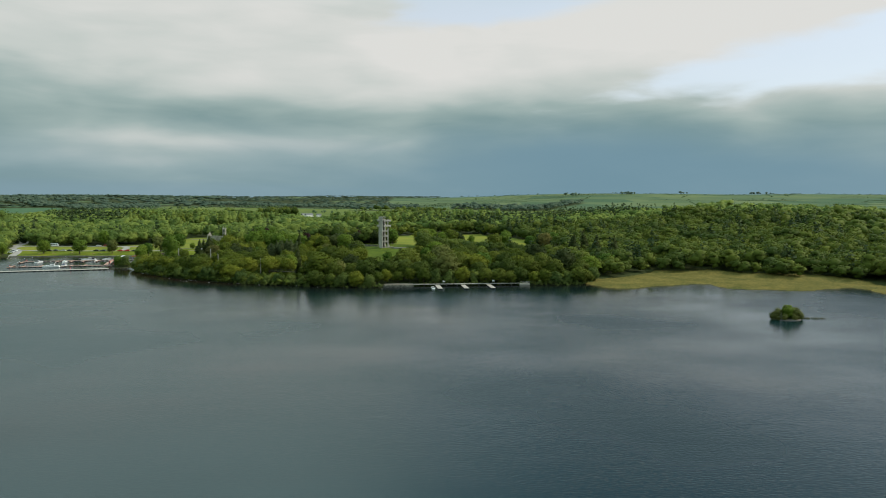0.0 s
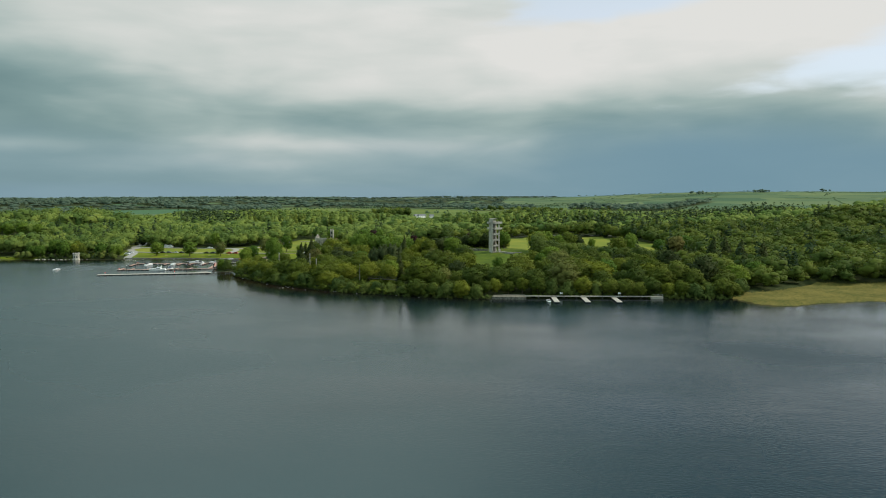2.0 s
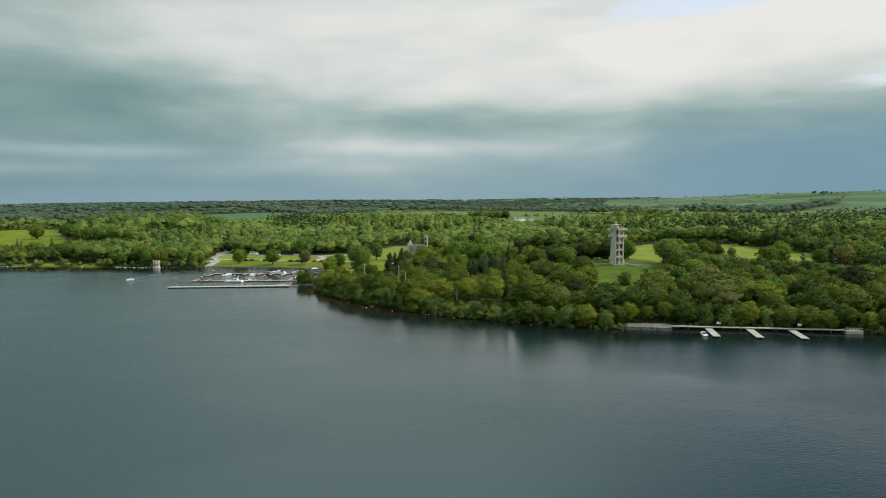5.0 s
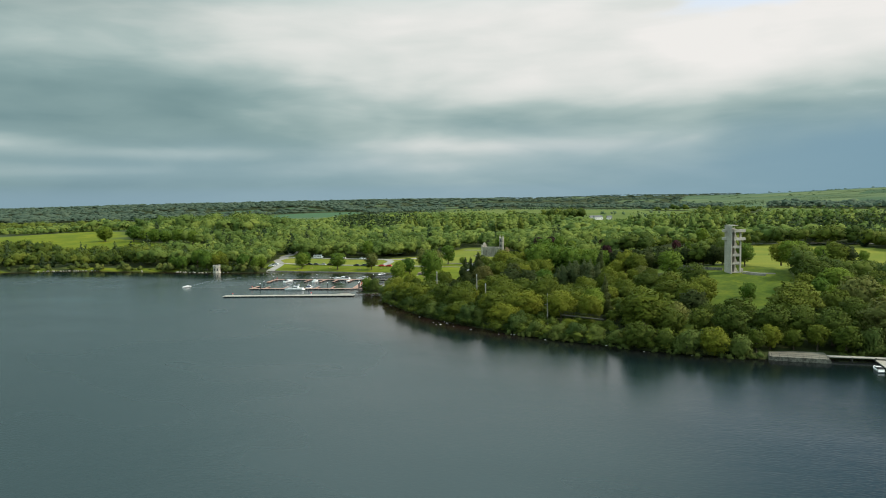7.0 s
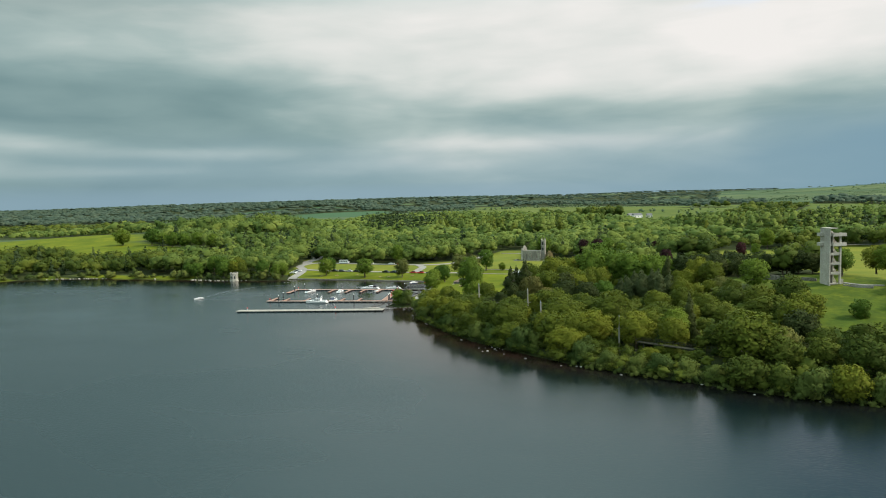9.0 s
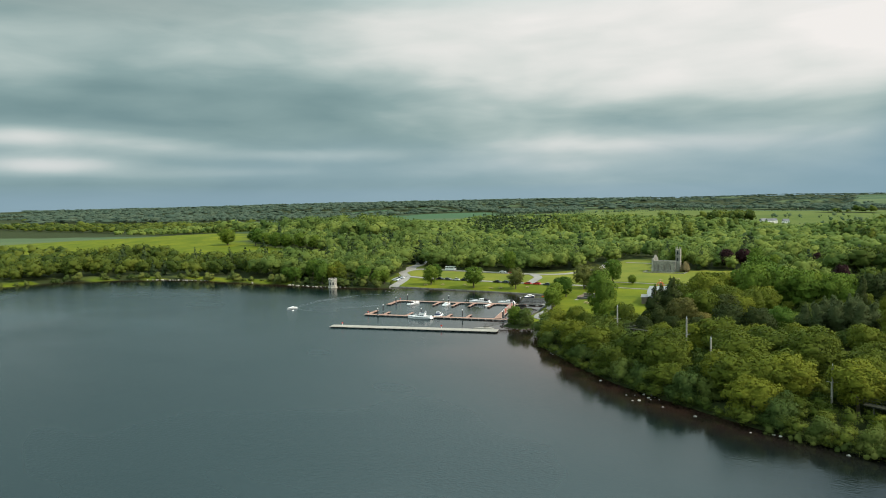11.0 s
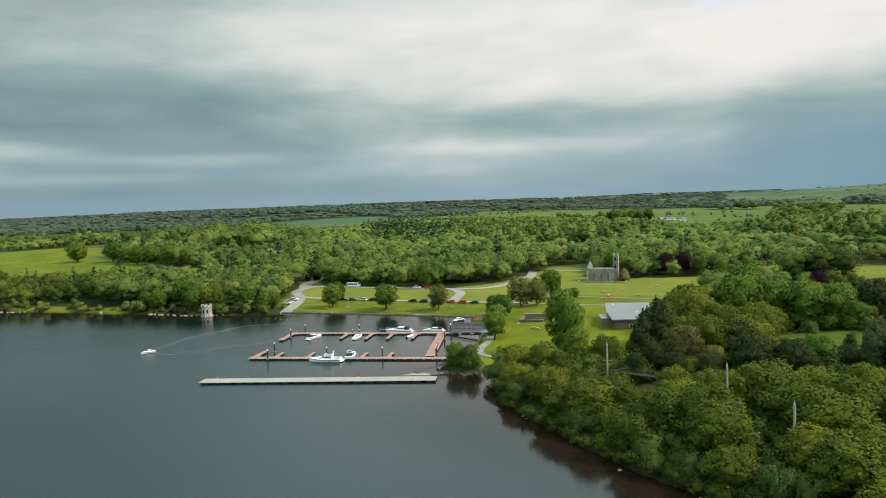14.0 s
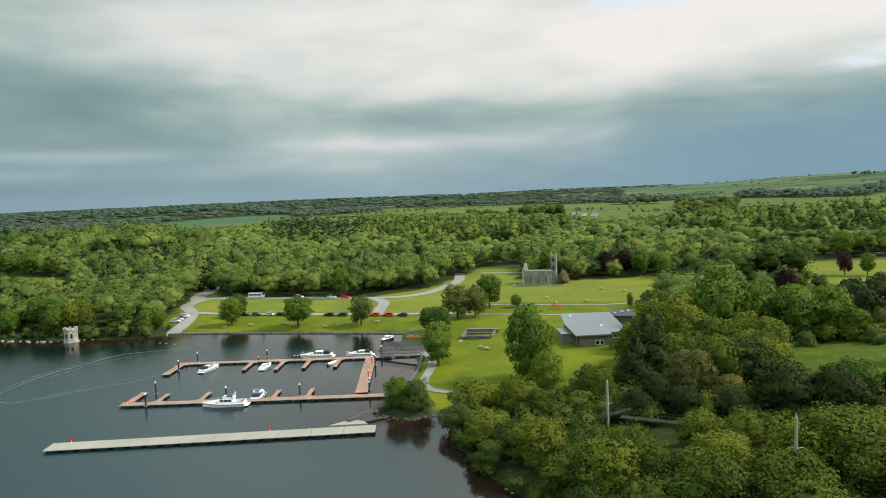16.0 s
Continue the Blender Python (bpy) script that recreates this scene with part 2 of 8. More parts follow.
LEAF_DARK, LEAF_LIGHT = (0.045, 0.066, 0.010), (0.152, 0.190, 0.019)
leaf = foliage("broad_leaves", LEAF_DARK, LEAF_LIGHT)
willow_leaf = foliage("willow_leaves", (0.040, 0.068, 0.018), (0.118, 0.165, 0.034))
needle = foliage("conifer_needles", (0.019, 0.032, 0.010), (0.060, 0.080, 0.022))
brown_leaf = foliage("russet_leaves", (0.078, 0.080, 0.022), (0.175, 0.160, 0.042), drift=0.01)
olive_leaf = foliage("olive_leaves", (0.066, 0.080, 0.020), (0.150, 0.165, 0.042), drift=0.01)
copper_leaf = foliage("copper_leaves", (0.020, 0.010, 0.012), (0.070, 0.026, 0.024))
ivy_leaf = foliage("dry_ivy_leaves", (0.10, 0.085, 0.035), (0.26, 0.21, 0.10), drift=0.0)
lime_leaf = foliage("parkland_leaves", (0.048, 0.094, 0.014), (0.138, 0.212, 0.024))
# darker twin of woodland_leaves, for painted cloud shade in the east and darker stands
dark_shaded_leaf = foliage("dark_cloud_shaded_leaves", (0.036, 0.058, 0.011), (0.106, 0.144, 0.020), "attribute")
wood_leaf = foliage("woodland_leaves", (0.064, 0.103, 0.023), (0.158, 0.222, 0.044), "attribute")
# broad_leaves darkened: cloud shade on the wood behind the jetty is painted in
shaded_tree_leaf = foliage("cloud_shaded_broad_leaves", (0.034, 0.054, 0.010), (0.112, 0.150, 0.020))
grove_leaf = foliage("grove_leaves", (0.030, 0.048, 0.020), (0.080, 0.108, 0.038))
scrub_leaf = foliage("bank_scrub_leaves", (0.042, 0.066, 0.016), (0.125, 0.158, 0.036), "attribute")
# haze of distance is put into these two leaf colours: paler and bluer
hazed_far_leaf = foliage("hazed_distant_leaves", (0.050, 0.080, 0.056), (0.084, 0.120, 0.076), "attribute")
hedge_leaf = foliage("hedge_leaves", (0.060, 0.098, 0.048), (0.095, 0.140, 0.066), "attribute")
fir_stuff_leaf = foliage("plantation_needles", (0.020, 0.038, 0.016), (0.066, 0.098, 0.036), "attribute")
bark = material("bark", (0.11, 0.085, 0.06), 0.9, vary=0.35, grain=0.25, stain=2.0)
reed_mat = material("reeds", (0.125, 0.100, 0.026), 0.9, vary=0.25, grain=1.5, stain=12.0, second=(0.052, 0.060, 0.013), spec=0.1)
concrete = material("board_marked_concrete", (0.40, 0.375, 0.32), 0.85, vary=0.2, grain=0.5, stain=5.0)
pale_concrete = material("pontoon_concrete", (0.285, 0.265, 0.225), 0.8, vary=0.15, grain=0.5, stain=7.0)
stone = material("grey_limestone", (0.235, 0.225, 0.19), 0.9, vary=0.4, grain=0.5, stain=3.0, bump=0.05)
rough_stone = material("rough_weathered_stone", (0.150, 0.143, 0.115), 0.95, vary=0.55, grain=0.5, stain=1.2, bump=0.08)
pale_stone = material("pale_limestone", (0.36, 0.345, 0.29), 0.9, vary=0.35, grain=0.5, stain=2.0, bump=0.05)
slip_stone = material("dark_slip_stone", (0.046, 0.044, 0.039), 0.85, vary=0.35, grain=0.5, stain=2.5, bump=0.03)
rock = material("shore_rock", (0.075, 0.068, 0.056), 0.9, vary=0.4, grain=0.3, stain=1.5)
planks = material("reddish_deck_boards", (0.30, 0.170, 0.120), 0.75, vary=0.25, grain=0.4, stain=4.0)
grey_planks = material("weathered_grey_boards", (0.30, 0.285, 0.25), 0.8, vary=0.2, grain=0.4, stain=4.0)
dark_planks = material("dark_tarred_timber", (0.085, 0.08, 0.072), 0.8, vary=0.3, grain=0.4, stain=3.0)
floats = material("black_floats", (0.03, 0.03, 0.032), 0.6)
pile_black = material("black_steel", (0.025, 0.026, 0.03), 0.45)
white_paint = material("white_paint", (0.78, 0.78, 0.76), 0.4, vary=0.05)
gelcoat = material("white_gelcoat", (0.80, 0.80, 0.78), 0.25, vary=0.04, grain=2.0, stain=5.0)
glass_dark = material("tinted_glass", (0.02, 0.025, 0.03), 0.06, vary=0.1)
canvas_blue = material("navy_canvas", (0.02, 0.03, 0.065), 0.8)
canvas_black = material("black_canvas", (0.015, 0.015, 0.018), 0.8)
galvanised = material("galvanised_steel", (0.42, 0.43, 0.43), 0.45, metal=0.6, vary=0.15)
red_paint = material("red_paint", (0.62, 0.035, 0.02), 0.45, vary=0.08)
zinc = material("zinc_roof", (0.175, 0.180, 0.185), 0.42, metal=0.25, vary=0.08, grain=1.5, stain=9.0)
cladding = material("weathered_cedar", (0.165, 0.132, 0.098), 0.8, vary=0.2, grain=0.4, stain=3.0)
warm_cladding = material("warm_cedar", (0.34, 0.245, 0.145), 0.8, vary=0.2, grain=0.4, stain=3.0)
tarmac = material("worn_asphalt", (0.235, 0.225, 0.205), 0.85, vary=0.18, grain=1.0, stain=8.0)
mossy_planks = material("mossy_walkway_planks", (0.036, 0.038, 0.026), 0.95, vary=0.3, grain=0.3, stain=1.5, spec=0.1)
pier_paving = material("pier_paving", (0.120, 0.112, 0.085), 0.9, vary=0.2, grain=0.5, stain=4.0)
gravel = material("gravel_path", (0.20, 0.195, 0.175), 0.9, vary=0.2, grain=0.5, stain=4.0)
tyre = material("tyre_rubber", (0.02, 0.02, 0.02), 0.8)
foam = material("wake_foam", (0.17, 0.19, 0.20), 0.4, vary=0.2)
dark_steel = material("dark_painted_steel", (0.045, 0.047, 0.05), 0.55)
chrome = material("polished_steel", (0.6, 0.6, 0.6), 0.2, metal=1.0, vary=0.05)
roof_slate = material("slate", (0.12, 0.125, 0.135), 0.6)
render_white = material("white_render", (0.82, 0.80, 0.76), 0.8, vary=0.06)


def water_material():
    m = bpy.data.materials.new("lake_water")
    m.use_nodes = True
    t = m.node_tree
    p = t.nodes["Principled BSDF"]
    depth = t.nodes.new("ShaderNodeAttribute")
    depth.attribute_name = "shallow"
    peat = t.nodes.new("ShaderNodeMix")                  # peat-brown bed where it is shallow
    peat.data_type = "RGBA"
    peat.inputs[7].default_value = (0.022, 0.0115, 0.0080, 1)
    t.links.new(depth.outputs["Fac"], peat.inputs[0])
    clear = t.nodes.new("ShaderNodeMix")                 # blue-green in the open; inshore peat and the wood's dark reflection are coloured in
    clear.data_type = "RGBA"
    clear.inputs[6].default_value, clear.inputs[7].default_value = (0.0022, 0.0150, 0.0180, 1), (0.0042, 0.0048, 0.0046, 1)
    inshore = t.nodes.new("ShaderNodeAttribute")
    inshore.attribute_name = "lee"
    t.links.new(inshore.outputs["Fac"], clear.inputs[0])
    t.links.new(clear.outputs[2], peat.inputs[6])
    t.links.new(peat.outputs[2], p.inputs["Base Color"])
    p.inputs["IOR"].default_value = 1.333
    geo = t.nodes.new("ShaderNodeNewGeometry")

    def ripples(scale, detail, stretch):
        s = t.nodes.new("ShaderNodeVectorMath")
        s.operation = "MULTIPLY"
        s.inputs[1].default_value = stretch
        t.links.new(geo.outputs["Position"], s.inputs[0])
        n = t.nodes.new("ShaderNodeTexNoise")
        n.inputs["Scale"].default_value, n.inputs["Detail"].default_value = scale, detail
        t.links.new(s.outputs[0], n.inputs["Vector"])
        return n.outputs[0]

    small, swell, calm = ripples(1.6, 3.0, (0.55, 1.0, 1.0)), ripples(0.16, 2.0, (0.6, 1.0, 1.0)), ripples(0.011, 3.0, (0.7, 1.0, 1.0))
    wind = t.nodes.new("ShaderNodeMapRange")
    wind.inputs[1].default_value, wind.inputs[2].default_value = 0.36, 0.62
    wind.inputs[3].default_value, wind.inputs[4].default_value = 0.25, 1.0
    t.links.new(calm, wind.inputs[0])
    lee = t.nodes.new("ShaderNodeAttribute")             # the wooded shore keeps the wind off
    lee.attribute_name = "lee"
    shelter = t.nodes.new("ShaderNodeMath")
    shelter.operation = "MULTIPLY_ADD"
    t.links.new(lee.outputs["Fac"], shelter.inputs[0])
    shelter.inputs[1].default_value, shelter.inputs[2].default_value = -0.93, 1.0
    gusts = t.nodes.new("ShaderNodeMath")
    gusts.operation = "MULTIPLY"
    t.links.new(wind.outputs[0], gusts.inputs[0])
    t.links.new(shelter.outputs[0], gusts.inputs[1])
    rough = t.nodes.new("ShaderNodeMath")
    rough.operation = "MULTIPLY_ADD"
    t.links.new(gusts.outputs[0], rough.inputs[0])
    rough.inputs[1].default_value, rough.inputs[2].default_value = 0.27, 0.05
    t.links.new(rough.outputs[0], p.inputs["Roughness"])
    high = t.nodes.new("ShaderNodeMath")
    high.operation = "MULTIPLY_ADD"
    t.links.new(swell, high.inputs[0])
    high.inputs[1].default_value = 0.8
    t.links.new(small, high.inputs[2])
    b = t.nodes.new("ShaderNodeBump")
    b.inputs["Distance"].default_value = 0.115
    t.links.new(gusts.outputs[0], b.inputs["Strength"])
    t.links.new(high.outputs[0], b.inputs["Height"])
    t.links.new(b.outputs[0], p.inputs["Normal"])
    return m


def ground_material():
    """Lawn, meadow, forest floor and farmland, by what grows there (the cover attribute) and by field."""
    m = bpy.data.materials.new("grassland")
    m.use_nodes = True
    t = m.node_tree
    p = t.nodes["Principled BSDF"]
    p.inputs["Roughness"].default_value, p.inputs["Specular IOR Level"].default_value = 0.9, 0.05
    geo = t.nodes.new("ShaderNodeNewGeometry")
    cover = t.nodes.new("ShaderNodeAttribute")
    cover.attribute_name = "cover"
    parts = t.nodes.new("ShaderNodeSeparateColor")
    t.links.new(cover.outputs["Color"], parts.inputs[0])

    def noise_of(scale, detail=3.0):
        n = t.nodes.new("ShaderNodeTexNoise")
        n.inputs["Scale"].default_value, n.inputs["Detail"].default_value = scale, detail
        t.links.new(geo.outputs["Position"], n.inputs["Vector"])
        return n.outputs[0]

    def mixed(f, a, b, lo=0.3, hi=0.7):
        r = t.nodes.new("ShaderNodeMapRange")
        r.inputs[1].default_value, r.inputs[2].default_value = lo, hi
        t.links.new(f, r.inputs[0])
        n = t.nodes.new("ShaderNodeMix")
        n.data_type = "RGBA"
        t.links.new(r.outputs[0], n.inputs[0])
        for i, v in ((6, a), (7, b)):
            if isinstance(v, tuple):
                n.inputs[i].default_value = (*v, 1)
            else:
                t.links.new(v, n.inputs[i])
        return n.outputs[2]

    grain, patch = noise_of(0.5, 5.0), noise_of(0.045, 4.0)
    tufts, worn = noise_of(0.16, 6.0), noise_of(0.012, 3.0)
    lawn = mixed(patch, (0.074, 0.104, 0.007), (0.142, 0.156, 0.009))
    lawn = mixed(tufts, lawn, (0.058, 0.090, 0.008), 0.46, 0.85)
    lawn = mixed(grain, lawn, (0.120, 0.140, 0.014), 0.52, 0.95)
    lawn = mixed(worn, lawn, (0.150, 0.138, 0.020), 0.60, 1.05)
    meadow = mixed(patch, (0.052, 0.088, 0.010), (0.112, 0.128, 0.014))
    meadow = mixed(tufts, meadow, (0.036, 0.062, 0.010), 0.42, 0.75)
    meadow = mixed(grain, meadow, (0.042, 0.068, 0.011), 0.40, 0.75)
    floor = mixed(grain, (0.020, 0.030, 0.010), (0.042, 0.050, 0.017))
    cell = t.nodes.new("ShaderNodeTexVoronoi")
    cell.inputs["Scale"].default_value = 0.0052
    squeeze = t.nodes.new("ShaderNodeVectorMath")
    squeeze.operation = "MULTIPLY"
    squeeze.inputs[1].default_value = (0.7, 1.0, 0.0)
    t.links.new(geo.outputs["Position"], squeeze.inputs[0])
    t.links.new(squeeze.outputs[0], cell.inputs["Vector"])
    one = t.nodes.new("ShaderNodeSeparateColor")
    t.links.new(cell.outputs["Color"], one.inputs[0])
    # cool, muted field greens: the haze of distance is mixed into them
    farm = mixed(one.outputs[0], (0.036, 0.074, 0.042), (0.104, 0.132, 0.058), 0.0, 1.0)
    farm = mixed(patch, farm, (0.078, 0.108, 0.054), 0.45, 1.1)
    farm = mixed(grain, farm, (0.078, 0.118, 0.048), 0.40, 1.3)
    farm = mixed(cover.outputs["Alpha"], farm, (0.050, 0.098, 0.048), 0.0, 1.0)      # a blue-green cereal field
    c = mixed(parts.outputs[0], farm, lawn, 0.0, 1.0)
    c = mixed(parts.outputs[1], c, meadow, 0.0, 1.0)
    ripe = t.nodes.new("ShaderNodeMath")
    ripe.operation = "MULTIPLY"
    t.links.new(parts.outputs[0], ripe.inputs[0])
    t.links.new(parts.outputs[1], ripe.inputs[1])
    hay = mixed(patch, (0.100, 0.130, 0.020), (0.172, 0.172, 0.026))
    hay = mixed(grain, hay, (0.125, 0.148, 0.018), 0.42, 1.0)
    c = mixed(ripe.outputs[0], c, hay, 0.0, 1.0)
    c = mixed(parts.outputs[2], c, floor, 0.0, 1.0)
    t.links.new(c, p.inputs["Base Color"])
    b = t.nodes.new("ShaderNodeBump")
    b.inputs["Strength"].default_value, b.inputs["Distance"].default_value = 0.7, 0.25
    t.links.new(grain, b.inputs["Height"])
    t.links.new(b.outputs[0], p.inputs["Normal"])
    return m


lake_water, grassland = water_material(), ground_material()


# ---- mesh helpers ----
def box(bm, x, y, z, sx, sy, sz, turn=0.0, taper=1.0):
    """A box of that size whose bottom centre is at x, y, z."""
    c, s = math.cos(radians(turn)), math.sin(radians(turn))
    vs = []
    for k, up in ((1.0, 0.0), (taper, sz)):
        for u, v in ((-1, -1), (1, -1), (1, 1), (-1, 1)):
            a, b = u * sx * k / 2, v * sy * k / 2
            vs.append(bm.verts.new((x + a * c - b * s, y + a * s + b * c, z + up)))
    for f in ((3, 2, 1, 0), (4, 5, 6, 7), (0, 1, 5, 4), (1, 2, 6, 5), (2, 3, 7, 6), (3, 0, 4, 7)):
        bm.faces.new([vs[i] for i in f])
    return vs


def rod(bm, a, b, r0, r1=None, sides=8):
    """A tapered round bar from a to b."""
    a, b = Vector(a), Vector(b)
    r1 = r0 if r1 is None else r1
    d = (b - a).normalized()
    u = d.orthogonal().normalized()
    v = d.cross(u)
    rings = []
    for p, r in ((a, r0), (b, r1)):
        rings.append([bm.verts.new(p + (u * math.cos(k * math.tau / sides) + v * math.sin(k * math.tau / sides)) * r) for k in range(sides)])
    for k in range(sides):
        bm.faces.new((rings[0][k], rings[0][(k + 1) % sides], rings[1][(k + 1) % sides], rings[1][k]))
    bm.faces.new(rings[0][::-1])
    bm.faces.new(rings[1])


def loft(bm, rings, cap=True):
    """Skins a row of rings that have the same number of points."""
    made = [[bm.verts.new(p) for p in r] for r in rings]
    n = len(rings[0])
    for a, b in zip(made, made[1:]):
        for k in range(n):
            bm.faces.new((a[k], a[(k + 1) % n], b[(k + 1) % n], b[k]))
    if cap:
        bm.faces.new(made[0][::-1])
        bm.faces.new(made[-1])


def finish(bm, name, mat, smooth=False):
    bmesh.ops.recalc_face_normals(bm, faces=bm.faces)
    me = bpy.data.meshes.new(name)
    bm.to_mesh(me)
    bm.free()
    me.materials.append(mat)
    if smooth:
        me.shade_smooth()
    return me


def part(name, bm, mat, parent, label="", smooth=False):
    ob = new(name, finish(bm, name, mat, smooth))
    ob.parent = parent
    return tagged(ob, label)


def thing(name, x, y, z, turn, label, category, group="", kind=""):
    ob = new(name)
    ob.empty_display_size = 0.3
    ob.matrix_world = pose(x, y, z, 0, 0, turn)
    return tagged(ob, label, category, group, kind)


def raw_mesh(name, verts, faces, mat, normals=None, tint=None):
    """A mesh from arrays of vertices and triangles."""
    me = bpy.data.meshes.new(name)
    me.vertices.add(len(verts))
    me.vertices.foreach_set("co", np.ascontiguousarray(verts, np.float32).ravel())
    n = len(faces)
    me.loops.add(n * 3)
    me.loops.foreach_set("vertex_index", np.ascontiguousarray(faces, np.int32).ravel())
    me.polygons.add(n)
    me.polygons.foreach_set("loop_start", np.arange(0, n * 3, 3, dtype=np.int32))
    me.update(calc_edges=True)
    me.materials.append(mat)
    if tint is not None:
        me.attributes.new("tint", "FLOAT", "POINT").data.foreach_set("value", np.ascontiguousarray(tint, np.float32))
    if normals is not None:
        me.shade_smooth()
        me.normals_split_custom_set_from_vertices(normals.astype(float).tolist())
    return me

# ---- the setting: ground, water, roads, quay ----
PARK = [(-352, 543), (-372, 551), (-386, 585), (-393, 605), (-405, 624), (-396, 630), (-381, 611), (-349, 613.5), (-303, 613.5), (-283, 638),
        (-277, 677), (-272, 722), (-250, 722), (-244, 668), (-216, 658), (-168, 669), (-152, 652), (-160, 620), (-176, 598),
        (-183, 570), (-180, 545), (-184, 520), (-186, 500), (-189, 482), (-193, 468), (-200, 461), (-207, 467), (-218, 464), (-228, 467),
        (-230, 463), (-246, 470), (-252, 520), (-263, 534), (-266, 548)]
TOWER_MEADOW = [(-157, 474), (-153, 520), (-112, 556), (-98, 532), (-90, 514), (-55, 508), (-36, 495), (-38, 470), (-42, 430), (-48, 398),
                (-57, 391), (-64, 397), (-71, 422), (-80, 456), (-93, 494), (-114, 507), (-130, 490), (-141, 470)]
HAY_FIELD = [(-116, 604), (-92, 600), (-62, 590), (-54, 506), (-38, 497), (-8, 575), (45, 612), (60, 640), (20, 712), (-20, 730), (-60, 722), (-115, 712)]
HILL_FIELD = [(-1020, 552), (-800, 546), (-640, 570), (-540, 578), (-478, 612), (-503, 655), (-600, 672), (-650, 700), (-720, 775), (-860, 830), (-1040, 760)]
EAST_GLADE = [(-25, 522), (30, 540), (58, 560), (70, 606), (60, 640), (-5, 640)]
# far edge of the continuous forest, and what lies beyond it
FOREST = [(-1010, 300), (-1010, 900), (-940, 1150), (-850, 1200), (-725, 1165), (-705, 1215), (-741, 1362), (-650, 1375), (-600, 1420), (-503, 1349), (-430, 1290), (-335, 1240),
          (-287, 1205), (-240, 1085), (-192, 1050), (-140, 1080), (-60, 1050), (20, 1010), (110, 1000), (200, 1080), (420, 1180), (760, 1260), (1100, 1200), (1400, 300)]


def belt(front, depth):
    """A wood behind a line of the plan, that deep."""
    back = []
    for x, y in front[::-1]:
        r = math.hypot(x + 120, y - 250)
        back.append((x + (x + 120) / r * depth, y + (y - 250) / r * depth))
    return front + back


FAR_WOODS = [belt([(30, 1840), (150, 1790), (240, 1790), (450, 2180)], 230),
             belt([(-900, 2470), (-600, 2380), (-364, 2040), (-200, 1990), (-60, 1900)], 190),
             belt([(-2700, 2050), (-2020, 2210), (-1840, 2225), (-1680, 2245), (-1526, 2270), (-1343, 2245), (-1084, 2020), (-940, 1800), (-800, 1990)], 260),
             [(-130, 1200), (-75, 1180), (20, 1760), (-95, 1760)], [(-70, 1150), (-25, 1170), (0, 1290), (-50, 1290)], [(-455, 1400), (-345, 1300), (-330, 1330), (-430, 1450)], [(-235, 1800), (-140, 1720), (-125, 1780), (-215, 1880)],
             belt([(-1400, 930), (-1230, 1010), (-1100, 1120), (-1010, 1160)], 60), belt([(-2000, 1150), (-1560, 1200), (-1330, 1400), (-1200, 1650)], 150),
             belt([(-2600, 1000), (-2100, 1420), (-1750, 1730)], 260), belt([(-3600, 1300), (-2700, 1800), (-2250, 2080)], 330),
             [(-1700, 560), (-1020, 880), (-1020, 1150), (-1400, 1120), (-1900, 880)], [(-1900, 1990), (-1760, 1960), (-1740, 2020), (-1880, 2060)], [(-1330, 1800), (-1240, 1760), (-1220, 1830), (-1310, 1860)]]
PASTURE = [(-460, 1090), (-100, 980), (60, 1000), (330, 1150), (400, 1900), (-60, 1880), (-420, 2000), (-900, 2440), (-760, 1800)]
CROP = [(-1780, 2190), (-1683, 2245), (-1526, 2270), (-1343, 2245), (-1084, 2020), (-958, 1768), (-860, 1470), (-995, 1440), (-1299, 1650)]


def far_west(x, y):
    """The wooded uplands that close the view to the north-west."""
    x, y = np.asarray(x, float), np.asarray(y, float)
    r, a = np.hypot(x + 120, y - 250), np.arctan2(x + 120, y - 250)
    strips = np.sin(r / 83 + 3 * a) + np.sin(r / 37 - 9 * a) + 0.8 * np.sin(a * 61 + r / 210)
    return (y > 900) & (((r > 2480) & (a < -0.28) & (strips < 1.25)) | ((r > 1750) & (a < -0.78) & (strips < 1.1)) | ((r > 2060) & (a < -0.03) & (strips < 1.35)) | ((r > 3650) & (a < 0.04) & (strips < 1.0)))


def cover_of(x, y):
    """Lawn, meadow, wood and open farmland, each 0 or 1."""
    lawn = within(x, y, PARK)
    meadow = within(x, y, TOWER_MEADOW) | within(x, y, HAY_FIELD) | within(x, y, HILL_FIELD) | within(x, y, EAST_GLADE)
    wood = within(x, y, FOREST) | (np.asarray(y) < 560)
    for ring in FAR_WOODS:
        wood = wood | within(x, y, ring)
    wood = wood | far_west(x, y)
    wood = wood & ~(lawn | meadow)
    return lawn, meadow, wood, ~(lawn | meadow | wood)


def axis(lo, hi, step, ends, grow=1.13):
    """Even steps in the middle, widening to both ends."""
    mid = list(np.arange(lo, hi + step / 2, step))
    left, right, d = [], [], step
    while (right[-1] if right else hi) < ends[1] or (left[-1] if left else lo) > ends[0]:
        d *= grow
        right.append((right[-1] if right else hi) + d)
        left.append((left[-1] if left else lo) - d)
    left = [max(v, ends[0]) for v in left if v > ends[0] - d]
    right = [min(v, ends[1]) for v in right if v < ends[1] + d]
    return np.unique(np.array(left[::-1] + mid + right))


gx, gy = axis(-480, 130, 3.0, (-4850, 4850)), axis(350, 690, 3.0, (-2500, 4850))
gx = np.unique(np.concatenate([gx[(gx < -2700) | ((gx >= -480) & (gx <= 130)) | (gx > 1300)], np.arange(-2700, -480, 27), np.arange(140, 1300, 27)]))
gy = np.unique(np.concatenate([gy[(gy <= 690) | (gy > 2700)], np.arange(702, 2700, 22)]))
